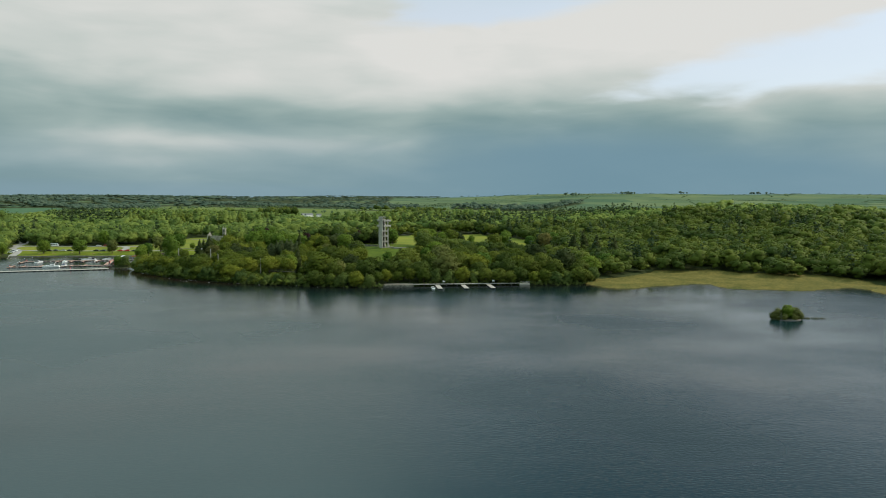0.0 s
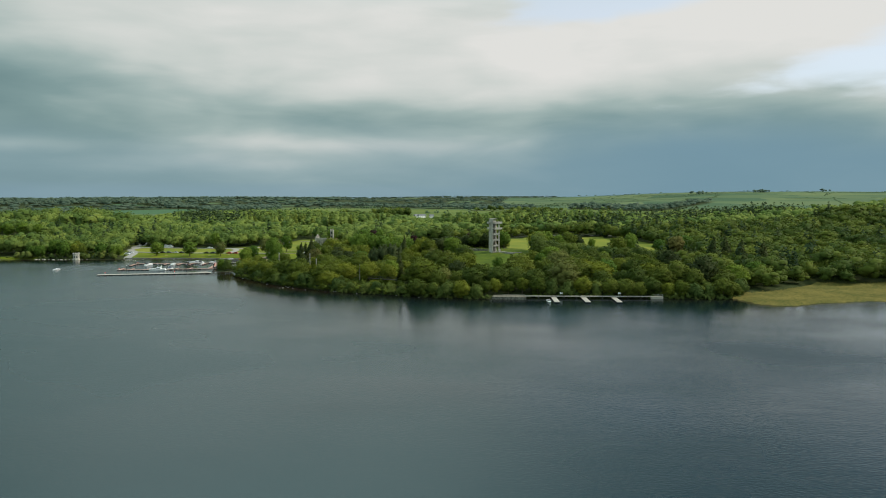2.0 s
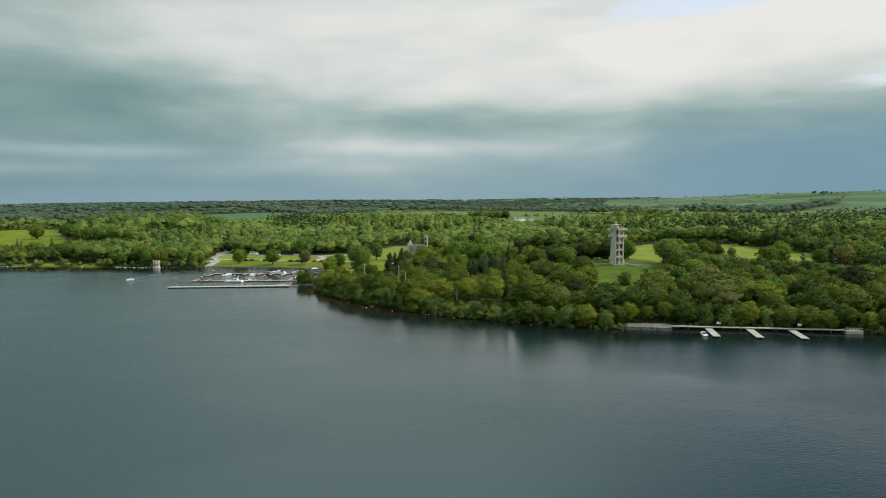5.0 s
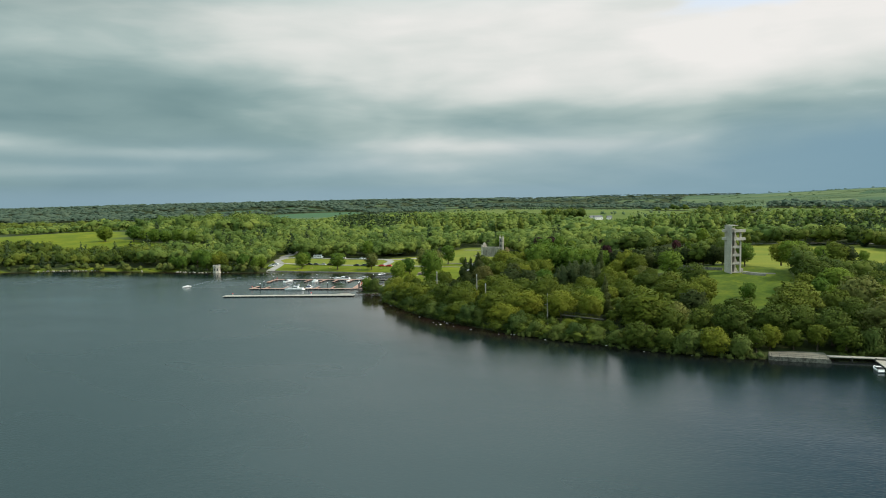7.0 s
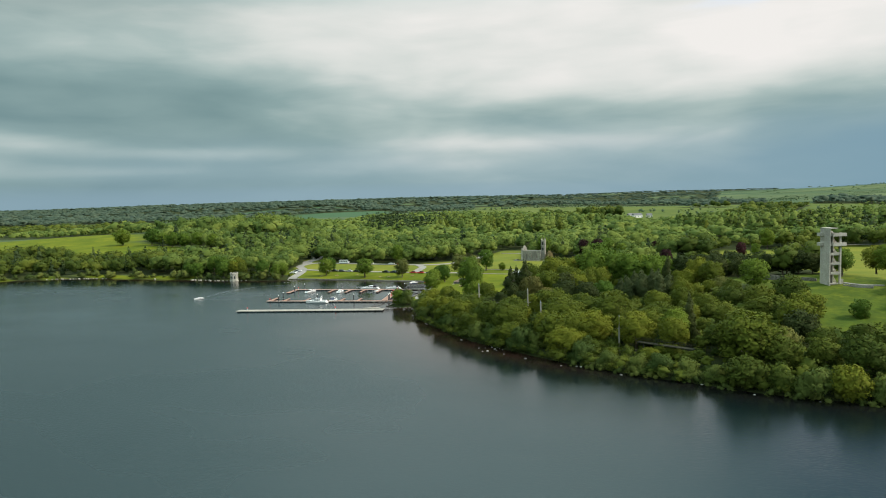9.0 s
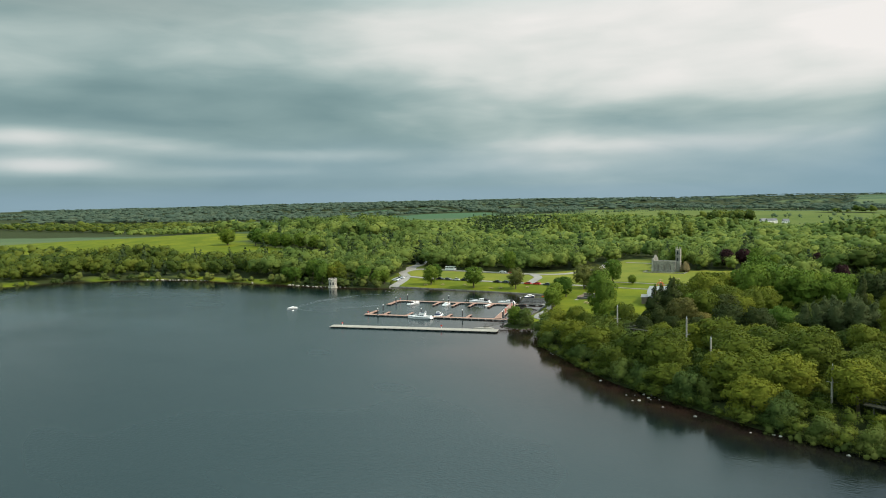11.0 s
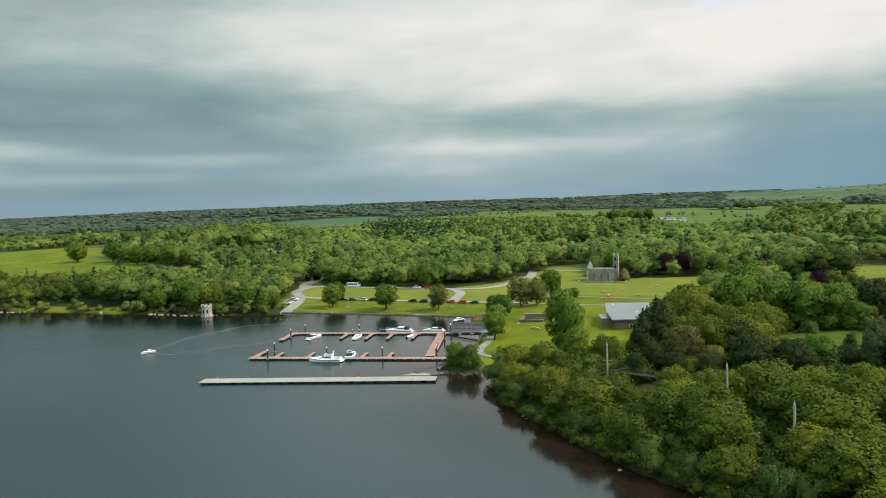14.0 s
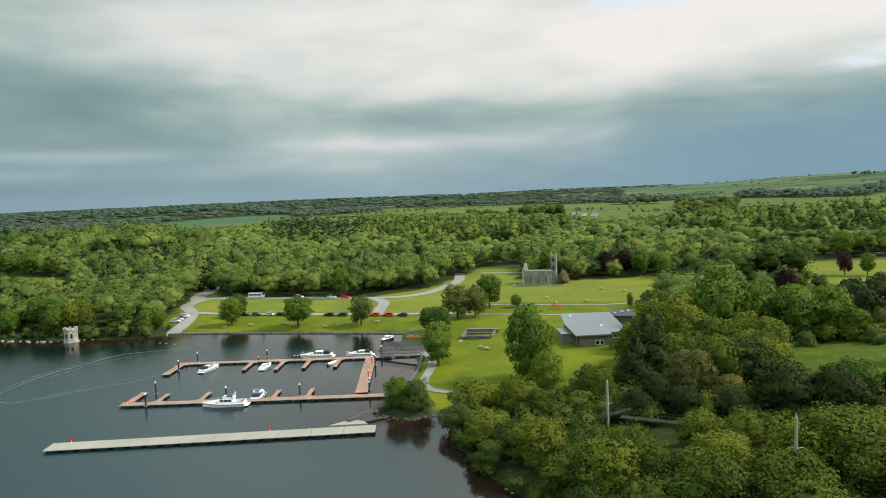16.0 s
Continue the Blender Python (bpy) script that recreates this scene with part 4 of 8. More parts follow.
# trees that stand out by themselves
for key, x, y, h, s, words in (
        ("dome", -339, 553, 12.0, 1.12, ""), ("dome", -345, 568, 10.5, 1.0, ""), ("dome", -310, 552, 12.8, 1.32, ""),
        ("olive", -285.5, 555, 11.8, 1.05, "broad parkland tree with thin pale foliage on the lawn"),
        ("dome", -318, 612, 15.0, 0.85, ""), ("dome", -243, 588, 14.5, 1.0, ""), ("dome", -232, 587, 5.5, 1.3, ""),
        ("olive", -251, 566, 13.5, 1.1, "sparse olive-green tree beside the park path"), ("olive", -245, 570, 12.5, 1.0, "sparse olive-green tree beside the park path"),
        ("dome", -256, 545, 9.5, 1.1, "leafy tree above the slipway"), ("dome", -250, 539, 11.0, 0.95, "leafy tree above the slipway"), ("dome", -240.5, 500, 10.5, 1.05, ""), ("dome", -243, 508, 12.0, 1.0, ""),
        ("dome", -188, 581.5, 6.5, 0.55, "young tree by the path"),
        ("dome", -212.5, 485, 22.0, 0.80, "tall dense green tree in front of the wooden building"), ("dome", -207.8, 478.5, 11.5, 1.05, "dense rounded tree below a taller one"),
        ("dome", -240.0, 462.6, 9.6, 0.9, "dense bright green bush on a small stony point"), ("willow", -235.0, 462, 6.8, 0.9, "bushy willow on a small stony point"),
        ("dome", -57.5, 444, 8.6, 1.05, "small dense tree alone in the tower meadow"),
        ("willow", -88, 507, 4.6, 0.8, "shrub beside the meadow wall"),
        ("dome", -57, 500, 12.5, 0.95, "green tree standing behind the tower"),
        ("yew", -96, 520, 9.5, 1.1, ""), ("yew", -90, 522, 10.5, 1.1, ""), ("yew", -84, 519, 10.0, 1.1, ""), ("yew", -78, 517, 10.5, 1.1, ""), ("yew", -72, 513, 10.5, 1.1, ""), ("yew", -67, 510, 10.0, 1.0, ""),
        ("yew", -104, 528, 10.0, 1.1, ""), ("yew", -87, 532, 11.5, 1.1, ""), ("yew", -76, 527, 11.0, 1.1, ""), ("dome", -112, 398, 13.0, 1.0, "tall leafy tree in the lakeside wood"),
        ("dome", -650, 670, 16.5, 1.45, "broad round-headed tree alone on the hill pasture"), ("dome", -614, 672, 17.5, 1.15, ""), ("dome", -596, 668, 14.0, 1.1, ""), ("dome", -580, 664, 15.0, 1.1, ""), ("dome", -564, 663, 14.0, 1.2, ""), ("dome", -549, 664, 16.0, 1.1, ""), ("dome", -534, 666, 14.5, 1.1, ""),
        ("copper", -199, 672, 13.0, 1.0, ""), ("copper", -191, 676, 13.0, 1.0, ""), ("copper", -150, 672, 12.0, 1.0, ""),
        ("dome", -183, 670, 14.0, 0.95, ""), ("dome", -172, 664, 11.0, 0.9, ""), ("dome", -228, 668, 16.0, 0.95, ""),
        ("copper", -96, 655, 11.0, 0.8, ""), ("dome", -88, 652, 11.0, 0.85, ""), ("dome", -80, 718, 16.0, 0.95, ""),
        ("dome", -183, 512, 9.5, 1.0, ""), 
        ("dome", -163, 535, 21.5, 0.9, ""), ("dome", -150, 531, 16.0, 0.95, ""), ("dome", -141, 538, 15.0, 1.0, ""),
        ("dome", -130, 545, 13.0, 1.0, ""), 
        ("broad", -184, 491, 15.5, 0.9, "dark green tree beside the timber building"), ("broad", -183, 503, 12.0, 1.05, "dark green tree beside the timber building"),
        ("yew", -112, 562, 11, 1.1, ""), ("yew", -106, 556, 12, 1.1, ""), ("yew", -101, 549, 12, 1.1, ""), ("yew", -97, 541, 12, 1.1, ""), ("yew", -117, 570, 11, 1.1, ""), ("yew", -108, 572, 12, 1.1, ""), ("yew", -100, 562, 12.5, 1.1, ""), ("yew", -94, 531, 11.5, 1.1, ""),
        ("russet", -176, 464, 13.0, 1.15, ""), ("russet", -169, 461, 8.5, 1.1, ""),
        ("dome", -199, 461, 7.5, 1.2, ""), ("broad", -176.6, 438.4, 9.0, 1.25, "leafy green tree in front of the canopy walk"), ("broad", -170.0, 439.0, 8.0, 1.2, "leafy green tree in front of the canopy walk"),
        ("broad", -176, 499, 20.5, 1.05, "tall dense dark green tree beside the timber building"), ("dome", -163, 523, 22.0, 1.0, "tall spreading bright green tree behind the meadow"), ("dome", -154, 528, 20.5, 1.05, "tall spreading bright green tree behind the meadow"),
        ("copper", -134, 583, 14.5, 0.75, ""), ("dome", -144, 523, 18.5, 1.0, "large bright green tree on the meadow edge"), ("dome", -135, 525, 17.0, 1.05, "large bright green tree on the meadow edge"), ("dome", -129, 521, 9.0, 1.1, "low bushy tree on the meadow edge"),
        ("yew", -122, 547, 15.0, 1.15, "broad dark evergreen tree beside the meadow"), ("yew", -160, 457, 12.5, 1.25, "broad dark tree over the canopy walk"), ("yew", -151, 455, 11.5, 1.2, "broad dark tree over the canopy walk"), ("yew", -187, 455, 7.0, 1.2, "dark evergreen shrub behind the canopy walk"), ("yew", -178, 456, 7.5, 1.2, "dark evergreen shrub behind the canopy walk"), ("yew", -169.5, 454, 8.0, 1.2, "dark evergreen shrub behind the canopy walk"), ("yew", -183, 460, 9.0, 1.0, "dark evergreen shrub behind the canopy walk"), ("dome", -146, 464, 11.0, 1.2, "broad leafy tree over the canopy walk"), ("yew", -163, 472, 13.5, 1.1, "broad dark tree over the canopy walk"), ("yew", -167, 480, 12.0, 1.0, "dark tree above the canopy walk"),
        ("conifer", -187, 468, 16.0, 1.25, ""), ("conifer", -182, 474, 18.0, 1.25, ""), ("conifer", -186.5, 475, 15.5, 1.2, ""), ("conifer", -185, 481, 17.5, 1.2, ""), ("dome", -176, 478, 13.0, 1.0, ""),
        ("dome", -33, 548, 15.5, 1.15, ""), ("broad", -37, 557, 14.5, 1.1, ""), ("broad", -13, 546, 15.5, 1.1, ""), ("yew", -7, 551, 14.5, 0.95, ""), ("broad", 22, 546, 14, 1.3, ""), ("dome", 36, 592, 14, 1.0, ""), ("dome", 52, 557, 12, 1.1, ""), ("russet", 64, 553, 14.5, 1.15, ""), ("dome", 71, 560, 15, 1.1, ""),
        ("copper", 38, 408, 11.5, 0.8, ""), ("copper", -6, 560, 13.0, 0.8, ""), ("dome", 6, 582, 10.0, 0.8, ""), ("dome", 32, 560, 14.0, 1.1, ""),
        ("conifer", 70, 470, 20.0, 1.2, ""), ("conifer", 78, 476, 21.0, 1.2, ""), ("conifer", 86, 470, 19.0, 1.2, ""), ("conifer", 96, 462, 19.0, 1.1, ""),
        ("poplar", -22, 925, 22.0, 1.0, ""), ("dome", -40, 930, 15.0, 1.0, ""),
        ("dome", -28, 556, 15.0, 1.0, ""), ("dome", -20, 542, 13.0, 1.0, "")):
    tree(key, x, y, h, s, words, 1.8 if "dense" in words else 2.2 if "meadow" in words and h > 12 else 0.0)

# a dense grove of slender dark trees on the point
for x, y, h in ((-138.5, 462.5, 11.5), (-135.5, 458.5, 13.0), (-133.5, 464.5, 13.5), (-130, 460, 14.0), (-126.5, 464, 14.0), (-123.5, 459.5, 13.5), (-120.5, 464, 12.5), (-131, 470, 13.0), (-125, 470, 13.0)):
    tree("aspen", x, y, h, 1.35, "", 0.5)

# bushes under the trees along the meadow
for k, (x, y) in enumerate(((-167, 519), (-161, 517.5), (-155, 521), (-149.5, 518), (-143, 517), (-137.5, 519), (-131.5, 519), (-126, 516), (-122, 522), (-124, 538), (-116, 545))):
    tree("willow" if k % 3 == 1 else "broad", x, y, 4.6 + 0.5 * (k * 7 % 4), 1.3, "leafy bush under the trees along the meadow", 0.8)

# the big trees at the tip of the point
for key, x, y, h, s in (("broad", -192, 421, 11.0, 1.45), ("broad", -177, 412, 12.0, 1.35), ("broad", -178, 426, 8.0, 1.4), ("broad", -166, 404, 12.5, 1.4), ("broad", -162, 428, 13.0, 1.25),
                        ("broad", -153, 420, 13.0, 1.35), ("broad", -143, 419, 14.0, 1.45), ("broad", -146.5, 392.5, 12.5, 1.45), ("broad", -136, 396, 13.0, 1.3), ("broad", -167, 415, 11.5, 1.1),
                        ("willow", -137, 385.5, 7.0, 1.1), ("willow", -153.5, 391.5, 6.0, 1.1), ("willow", -171.5, 400, 6.5, 1.1)):
    tree(key, x, y, h, s, "" if key == "willow" else "large spreading broadleaf tree at the water's edge", 0.6)

# the bushy islet on the open lake
for dx, dy, h in ((0, 0, 7.4), (-3.6, 0.6, 5.6), (3.4, -0.4, 6.0), (0.8, 2.4, 5.6), (-2.0, -1.8, 3.6), (1.8, -2.0, 3.9), (-5.6, 0.2, 4.2), (5.4, 0.3, 4.0), (-4.6, -1.4, 2.8)):
    tree("olive" if dx else "dome", 113 + dx, 264.5 + dy, h, 0.95, "bushy scrub on a tiny lake islet", 0.5)


def scatter(box_, gap, seed):
    """Points about gap metres apart in a box (a jittered lattice)."""
    r = np.random.RandomState(seed)
    xs, ys = np.arange(box_[0], box_[2], gap), np.arange(box_[1], box_[3], gap * 0.87)
    X, Y = np.meshgrid(xs, ys)
    X = X + (np.arange(len(ys)) % 2)[:, None] * gap / 2
    return (X + r.uniform(-0.46, 0.46, X.shape) * gap).ravel(), (Y + r.uniform(-0.46, 0.46, X.shape) * gap).ravel()


def clear_of(x, y, r=2.6):
    return all((x - a) ** 2 + (y - b) ** 2 > (max(r, c * 0.75)) ** 2 for a, b, c in standing)


# the wood on the point: willows along the water, taller trees behind
KEEP_OPEN = [(-48, 365, 6), (-190, 447, 6), (-183, 445, 5.5), (-174, 445, 5.5), (-184, 438, 4), (-182, 451, 3), (-172, 451, 3)]
shore_pts = [(x, y) for x, y in SHORE if -226 <= x <= 64 and y < 458]
fringe = smooth_line(shore_pts, 6.4)
for k, p in enumerate(fringe):
    q = fringe[min(k + 1, len(fringe) - 1)] - fringe[max(k - 1, 0)]
    inland = Vector((-q.y, q.x, 0)).normalized()
    if inland.y < -0.2:
        inland = -inland
    if -58 < p.x < -38:
        continue
    if -134 < p.x < -98:                                 # low willows below the eastern canopy walk
        s = p + inland * tree_rng.uniform(1.0, 2.4)
        tree("willow", s.x, s.y, tree_rng.uniform(4.4, 6.0), tree_rng.uniform(1.0, 1.25), "low olive-green willow bush over the water")
        continue
    if p.x < -104:                                       # broad crowns overhang the water near the tip
        if k % 3 == 0:
            s = p + inland * tree_rng.uniform(3.6, 5.0)
            tree("broad", s.x, s.y, tree_rng.uniform(8.5, 11.5), tree_rng.uniform(1.3, 1.55), "large spreading broadleaf tree at the water's edge", 0.9)
        elif k % 3 == 1:
            s = p + inland * tree_rng.uniform(1.2, 2.6)
            tree("willow", s.x, s.y, tree_rng.uniform(5.0, 7.5), tree_rng.uniform(0.95, 1.2))
        continue
    s = p + inland * tree_rng.uniform(0.7, 2.7)
    if tree_rng.random() < 0.5:
        tree("willow", s.x, s.y, tree_rng.uniform(6.0, 9.0), tree_rng.uniform(0.85, 1.05))
    else:
        tree(tree_rng.choice(("broad", "oak")), s.x, s.y, tree_rng.uniform(7.5, 11.5), tree_rng.uniform(1.1, 1.35), sink=1.2)
for x, y, h in ((-54, 370.0, 8.0), (-47.5, 371.5, 7.0), (-41, 373, 8.5), (-58, 365.5, 7.5)):
    tree("broad", x, y, h, 1.05)
X, Y = scatter((-232, 355, 75, 570), 9.2, 5)
X2, Y2 = scatter((-232, 360, -118, 447), 12.5, 8)        # broader crowns near the tip
X3, Y3 = scatter((-104, 355, 75, 480), 11.6, 9)          # and in the dark wood behind the jetty
tip = ((X < -118) & (Y < 446)) | (X > -104)
X, Y = np.concatenate([X[~tip], X2, X3]), np.concatenate([Y[~tip], Y2, Y3])
D = shore_distance(X, Y)
W = cover_of(X, Y)[2]
for x, y, d, w in zip(X, Y, D, W):
    if -194 < x < -138 and 446 < y < 471 and y > 446 - (x + 168) * 0.35:
        continue
    if not w or d < 5.5 or not clear_of(x, y) or any((x - a) ** 2 + (y - b) ** 2 < r * r for a, b, r in KEEP_OPEN):
        continue
    if y > 470 + max(0, (-60 - x)) * 0.75 or (x > 30 and y > 440):
        continue
    low = 0.72 if d < 10 else 1.0
    if x < -188 and y > 436 or (x > -150 and d > 34 and y < 480 and x < -80):
        low *= 0.72
    if -154 < x < -116 and y > 430:
        low *= 0.56
    tall, wide = tree_rng.triangular(9.0, 16.5, 12.0) * low, tree_rng.uniform(0.95, 1.18)
    if x < -118 and y < 446:
        tall, wide = max(tall, 10.5), tree_rng.uniform(1.2, 1.45)
    if -198 < x < -162 and 405 < y < 447:            # lower in front of the canopy walk
        tall = min(tall, 3.8 + 0.337 * (444 - y))
        if tall < 3:
            continue
    if -134 < x < -98 and y < 391:                   # the eastern canopy walk shows over low growth
        tall, wide = min(tall, 4.9), wide * 1.35
    if -30 < x < 66 and y > 430:
        tall = min(tall, 19.0 - (y - 430) * 0.15)    # lower in front of the glade
        if tall < 4:
            continue
    dice = tree_rng.random()
    if x > -104:
        key = "oak" if dice < 0.60 else "broad" if dice < 0.84 else "olive" if dice < 0.89 else "yew" if dice < 0.95 else "dome"
        tree(key, x, y, tall * tree_rng.choice((0.82, 1.0, 1.12)), wide * 1.18, "" if key in ("oak", "broad") else "tree in the mixed wood behind the jetty")
    elif dice < 0.03 and x > -180:
        tree("conifer", x, y, tree_rng.uniform(13, 17), 0.9)
    else:
        tree("broad", x, y, tall, wide)

# lower growth fills the gaps near the water
understorey = []
for k in range(120):
    x, y = tree_rng.uniform(-446, -362), tree_rng.uniform(524, 560)
    if 2.0 < float(shore_distance(x, y)) < 19 and cover_of(x, y)[2]:
        understorey.append((x, y, tree_rng.uniform(1.8, 3.6), 1.5))
X, Y = scatter((-222, 360, 60, 470), 3.7, 6)
D, W = shore_distance(X, Y), cover_of(X, Y)[2]
for p in smooth_line([(x, y) for x, y in SHORE if -226 <= x <= -60 and y < 458], 2.6):
    if not -58 < p.x < -38 and tree_rng.random() < 0.85:
        understorey.append((p.x + tree_rng.uniform(-0.8, 0.8), p.y + tree_rng.uniform(-0.4, 0.9), tree_rng.uniform(2.6, 4.8), 1.4))
for x, y, d, w in zip(X, Y, D, W):
    if w and d > 4 and all((x - a) ** 2 + (y - b) ** 2 > (c * 1.02) ** 2 for a, b, c in standing) and not any((x - a) ** 2 + (y - b) ** 2 < r * r for a, b, r in KEEP_OPEN):
        understorey.append((x, y, tree_rng.uniform(3.4, 5.2) if -134 < x < -98 and y < 391 else tree_rng.uniform(4.5, 7.5), 1.25))
        standing.append((x, y, 2.6))


# woods beyond, leaf by leaf coarser with distance, as stuff
def stand_of(name, spots, kind, mat, variants, lobes, cards, card, label, seed, unit, cores=99, shrink=0.89, up=0.42, twigs=0, floor=-9.0):
    """Many trees joined into one mesh. spots: x, y, height, spread."""
    r = np.random.RandomState(seed)
    kinds = [crown_of(kind, seed * 31 + v, lobes, cards, card, ICO1, shrink, cores, True, up, twigs, floor) for v in range(variants)]
    pick = r.randint(0, variants, len(spots))
    V, T, N, C = [], [], [], []
    at = 0
    for v, (kv, kt, kn) in enumerate(kinds):
        rows = spots[pick == v]
        n = len(rows)
        if not n:
            continue
        a = r.uniform(0, math.tau, n)
        c, s = np.cos(a)[:, None], np.sin(a)[:, None]
        k = (rows[:, 2] / unit)[:, None]
        w = k * rows[:, 3][:, None]
        x = (kv[None, :, 0] * c - kv[None, :, 1] * s) * w + rows[:, 0][:, None]
        y = (kv[None, :, 0] * s + kv[None, :, 1] * c) * w + rows[:, 1][:, None]
        z = kv[None, :, 2] * k + (land_height(rows[:, 0], rows[:, 1]) - 0.3)[:, None]
        nx_, ny_ = kn[None, :, 0] * c - kn[None, :, 1] * s, kn[None, :, 0] * s + kn[None, :, 1] * c
        V.append(np.stack([x, y, z], -1).reshape(-1, 3))
        N.append(np.stack([nx_, ny_, np.broadcast_to(kn[None, :, 2], x.shape)], -1).reshape(-1, 3))
        T.append((kt[None] + (at + np.arange(n) * len(kv))[:, None, None]).reshape(-1, 3))
        C.append(np.repeat(r.rand(n), len(kv)))
        at += n * len(kv)
    me = raw_mesh(name, np.concatenate(V), np.concatenate(T), mat, np.concatenate(N), np.concatenate(C))
    return tagged(new(name, me), label, "woodland", kind="stuff")


taken = np.array([(a, b, c) for a, b, c in standing])


def off_the_point(X, Y):
    """Not where the point's own trees stand."""
    return (X < -232) | (X > 75) | (Y > 470 + np.clip(-60 - X, 0, None) * 0.75) | ((X > 30) & (Y > 440))


def open_spots(box_, gap, seed, lo, hi, test=None):
    X, Y = scatter(box_, gap, seed)
    ok = cover_of(X, Y)[2] & (shore_distance(X, Y) > 3.0)
    if test is not None:
        ok &= test(X, Y)
    X, Y = X[ok], Y[ok]
    near = taken[(taken[:, 1] > box_[1] - 20)]
    if len(near):
        ok = np.min(np.hypot(X[:, None] - near[None, :, 0], Y[:, None] - near[None, :, 1]) - near[None, :, 2] * 0.55, axis=1) > 1.5
        X, Y = X[ok], Y[ok]
    r = np.random.RandomState(seed + 1)
    big = r.uniform(lo, hi, len(X)) * (1 + 0.10 * np.sin(X / 23) * np.sin(Y / 31))
    return np.stack([X, Y, big, r.uniform(1.02, 1.36, len(X))], 1)


def near_wood(X, Y):
    return np.hypot(X + 200, (Y - 400) * 1.0) < 300


def stands(seed, X, Y):
    """Groves differ: some tall, some scrubby."""
    return 1 + 0.16 * np.sin(X / 37 + seed) * np.cos(Y / 29) + 0.10 * np.sin(X / 13 - Y / 17)


mid = open_spots((-640, 300, 330, 740), 10.2, 11, 9.5, 15.5, off_the_point)
mid[:, 2] *= stands(1, mid[:, 0], mid[:, 1])
before_glade = (mid[:, 0] > -34) & (mid[:, 0] < 72) & (mid[:, 1] > 430) & (mid[:, 1] < 560)
mid[before_glade, 2] = np.minimum(mid[before_glade, 2], 19.0 - (mid[before_glade, 1] - 430) * 0.15)
mid = mid[mid[:, 2] > 4]
mid = mid[~((mid[:, 0] < -432) & (shore_distance(mid[:, 0], mid[:, 1]) < 10))]
close = near_wood(mid[:, 0], mid[:, 1])
shrubby = shore_distance(mid[:, 0], mid[:, 1]) < 10
mid[shrubby, 2] *= 0.72
mid[mid[:, 0] > -10, 3] *= 1.2
bank_trees = (mid[:, 0] > -440) & (mid[:, 0] < -352) & (shore_distance(mid[:, 0], mid[:, 1]) < 17)
for x, y, h, w in mid[bank_trees]:
    tree(tree_rng.choice(("dome", "dome", "broad")), x, y, h * 1.15, w * 0.85, "leafy lakeside tree with a bare lower trunk")
close, mid = close[~bank_trees], mid[~bank_trees]
mid[(mid[:, 0] > -150) & (mid[:, 0] < -75) & (mid[:, 1] > 555) & (mid[:, 1] < 645), 2] *= 0.5
shrubby = shore_distance(mid[:, 0], mid[:, 1]) < 10
near_mid = mid[close]
understorey = np.array(understorey)
leafy = (understorey[:, 0] < -118) & (understorey[:, 0] > -230)
stand_of("understorey", understorey[leafy], "broad", dark_shaded_leaf, 5, 10, 520, 0.36, "leafy dark shrubs and saplings under the trees at the tip", 34, 13.6, 4, 0.66, 0.16, 3)
stand_of("understorey", understorey[~leafy], "broad", dark_shaded_leaf, 4, 8, 110, 0.55, "dark shrubs and saplings under the lakeside trees", 33, 13.6, 5, 0.80)
# the eastern stands carry cloud shade in their darker leaf colour
eastern = near_mid[:, 0] > -130
stand_of("woodland", near_mid[eastern], "broad", dark_shaded_leaf, 8, 14, 380, 0.34, "broadleaf woodland round the meadow, cloud shade in its dark green", 3, 13.6, 9, 0.82, 0.18, 3, 2.2)
stand_of("woodland", near_mid[~eastern], "broad", wood_leaf, 8, 14, 400, 0.34, "fresh green broadleaf woodland round the park", 23, 13.6, 9, 0.82, 0.18, 3, 2.2)
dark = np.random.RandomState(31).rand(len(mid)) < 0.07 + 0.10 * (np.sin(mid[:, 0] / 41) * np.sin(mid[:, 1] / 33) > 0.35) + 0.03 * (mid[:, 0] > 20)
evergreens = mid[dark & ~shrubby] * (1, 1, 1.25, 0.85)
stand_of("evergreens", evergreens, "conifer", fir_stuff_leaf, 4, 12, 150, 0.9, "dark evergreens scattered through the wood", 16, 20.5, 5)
bank_line = smooth_line([p for p in SHORE if -700 <= p[0] <= -366], 3.4)
scrub = np.array([(q.x + tree_rng.uniform(-1, 1), q.y + tree_rng.uniform(0.6, 4.5), tree_rng.uniform(2.0, 6.5), tree_rng.uniform(0.9, 1.3)) for q in bank_line if tree_rng.random() < 0.5])
stand_of("shore_scrub", scrub, "willow", scrub_leaf, 4, 9, 150, 0.55, "grey-green willow scrub along the western bank", 17, 8.0, 5)
lake_edge = smooth_line([p for p in SHORE if -140 <= p[0] <= 64 and p[1] < 458], 2.0)
scrub = np.array([(q.x + tree_rng.uniform(-0.6, 0.6), q.y + tree_rng.uniform(-1.3, 1.4), tree_rng.triangular(1.8, 4.6, 2.6), tree_rng.uniform(0.9, 1.2)) for q in lake_edge if not -57 < q.x < -37])
stand_of("shore_scrub", scrub, "willow", scrub_leaf, 5, 9, 170, 0.34, "dense low scrub hanging over the water of the point", 18, 8.0, 6, 0.8, 0.2, 2)
close, mid = close[~dark], mid[~dark]
below_hill = (mid[:, 0] < -425) & (mid[:, 1] < 580)
dusky = below_hill | (mid[:, 0] > -130)
stand_of("woodland", mid[~close & ~dusky], "broad", wood_leaf, 7, 12, 190, 0.49, "dense fresh green woodland behind the western shore", 4, 13.6, 7, 0.84, 0.32, 2, 2.5)
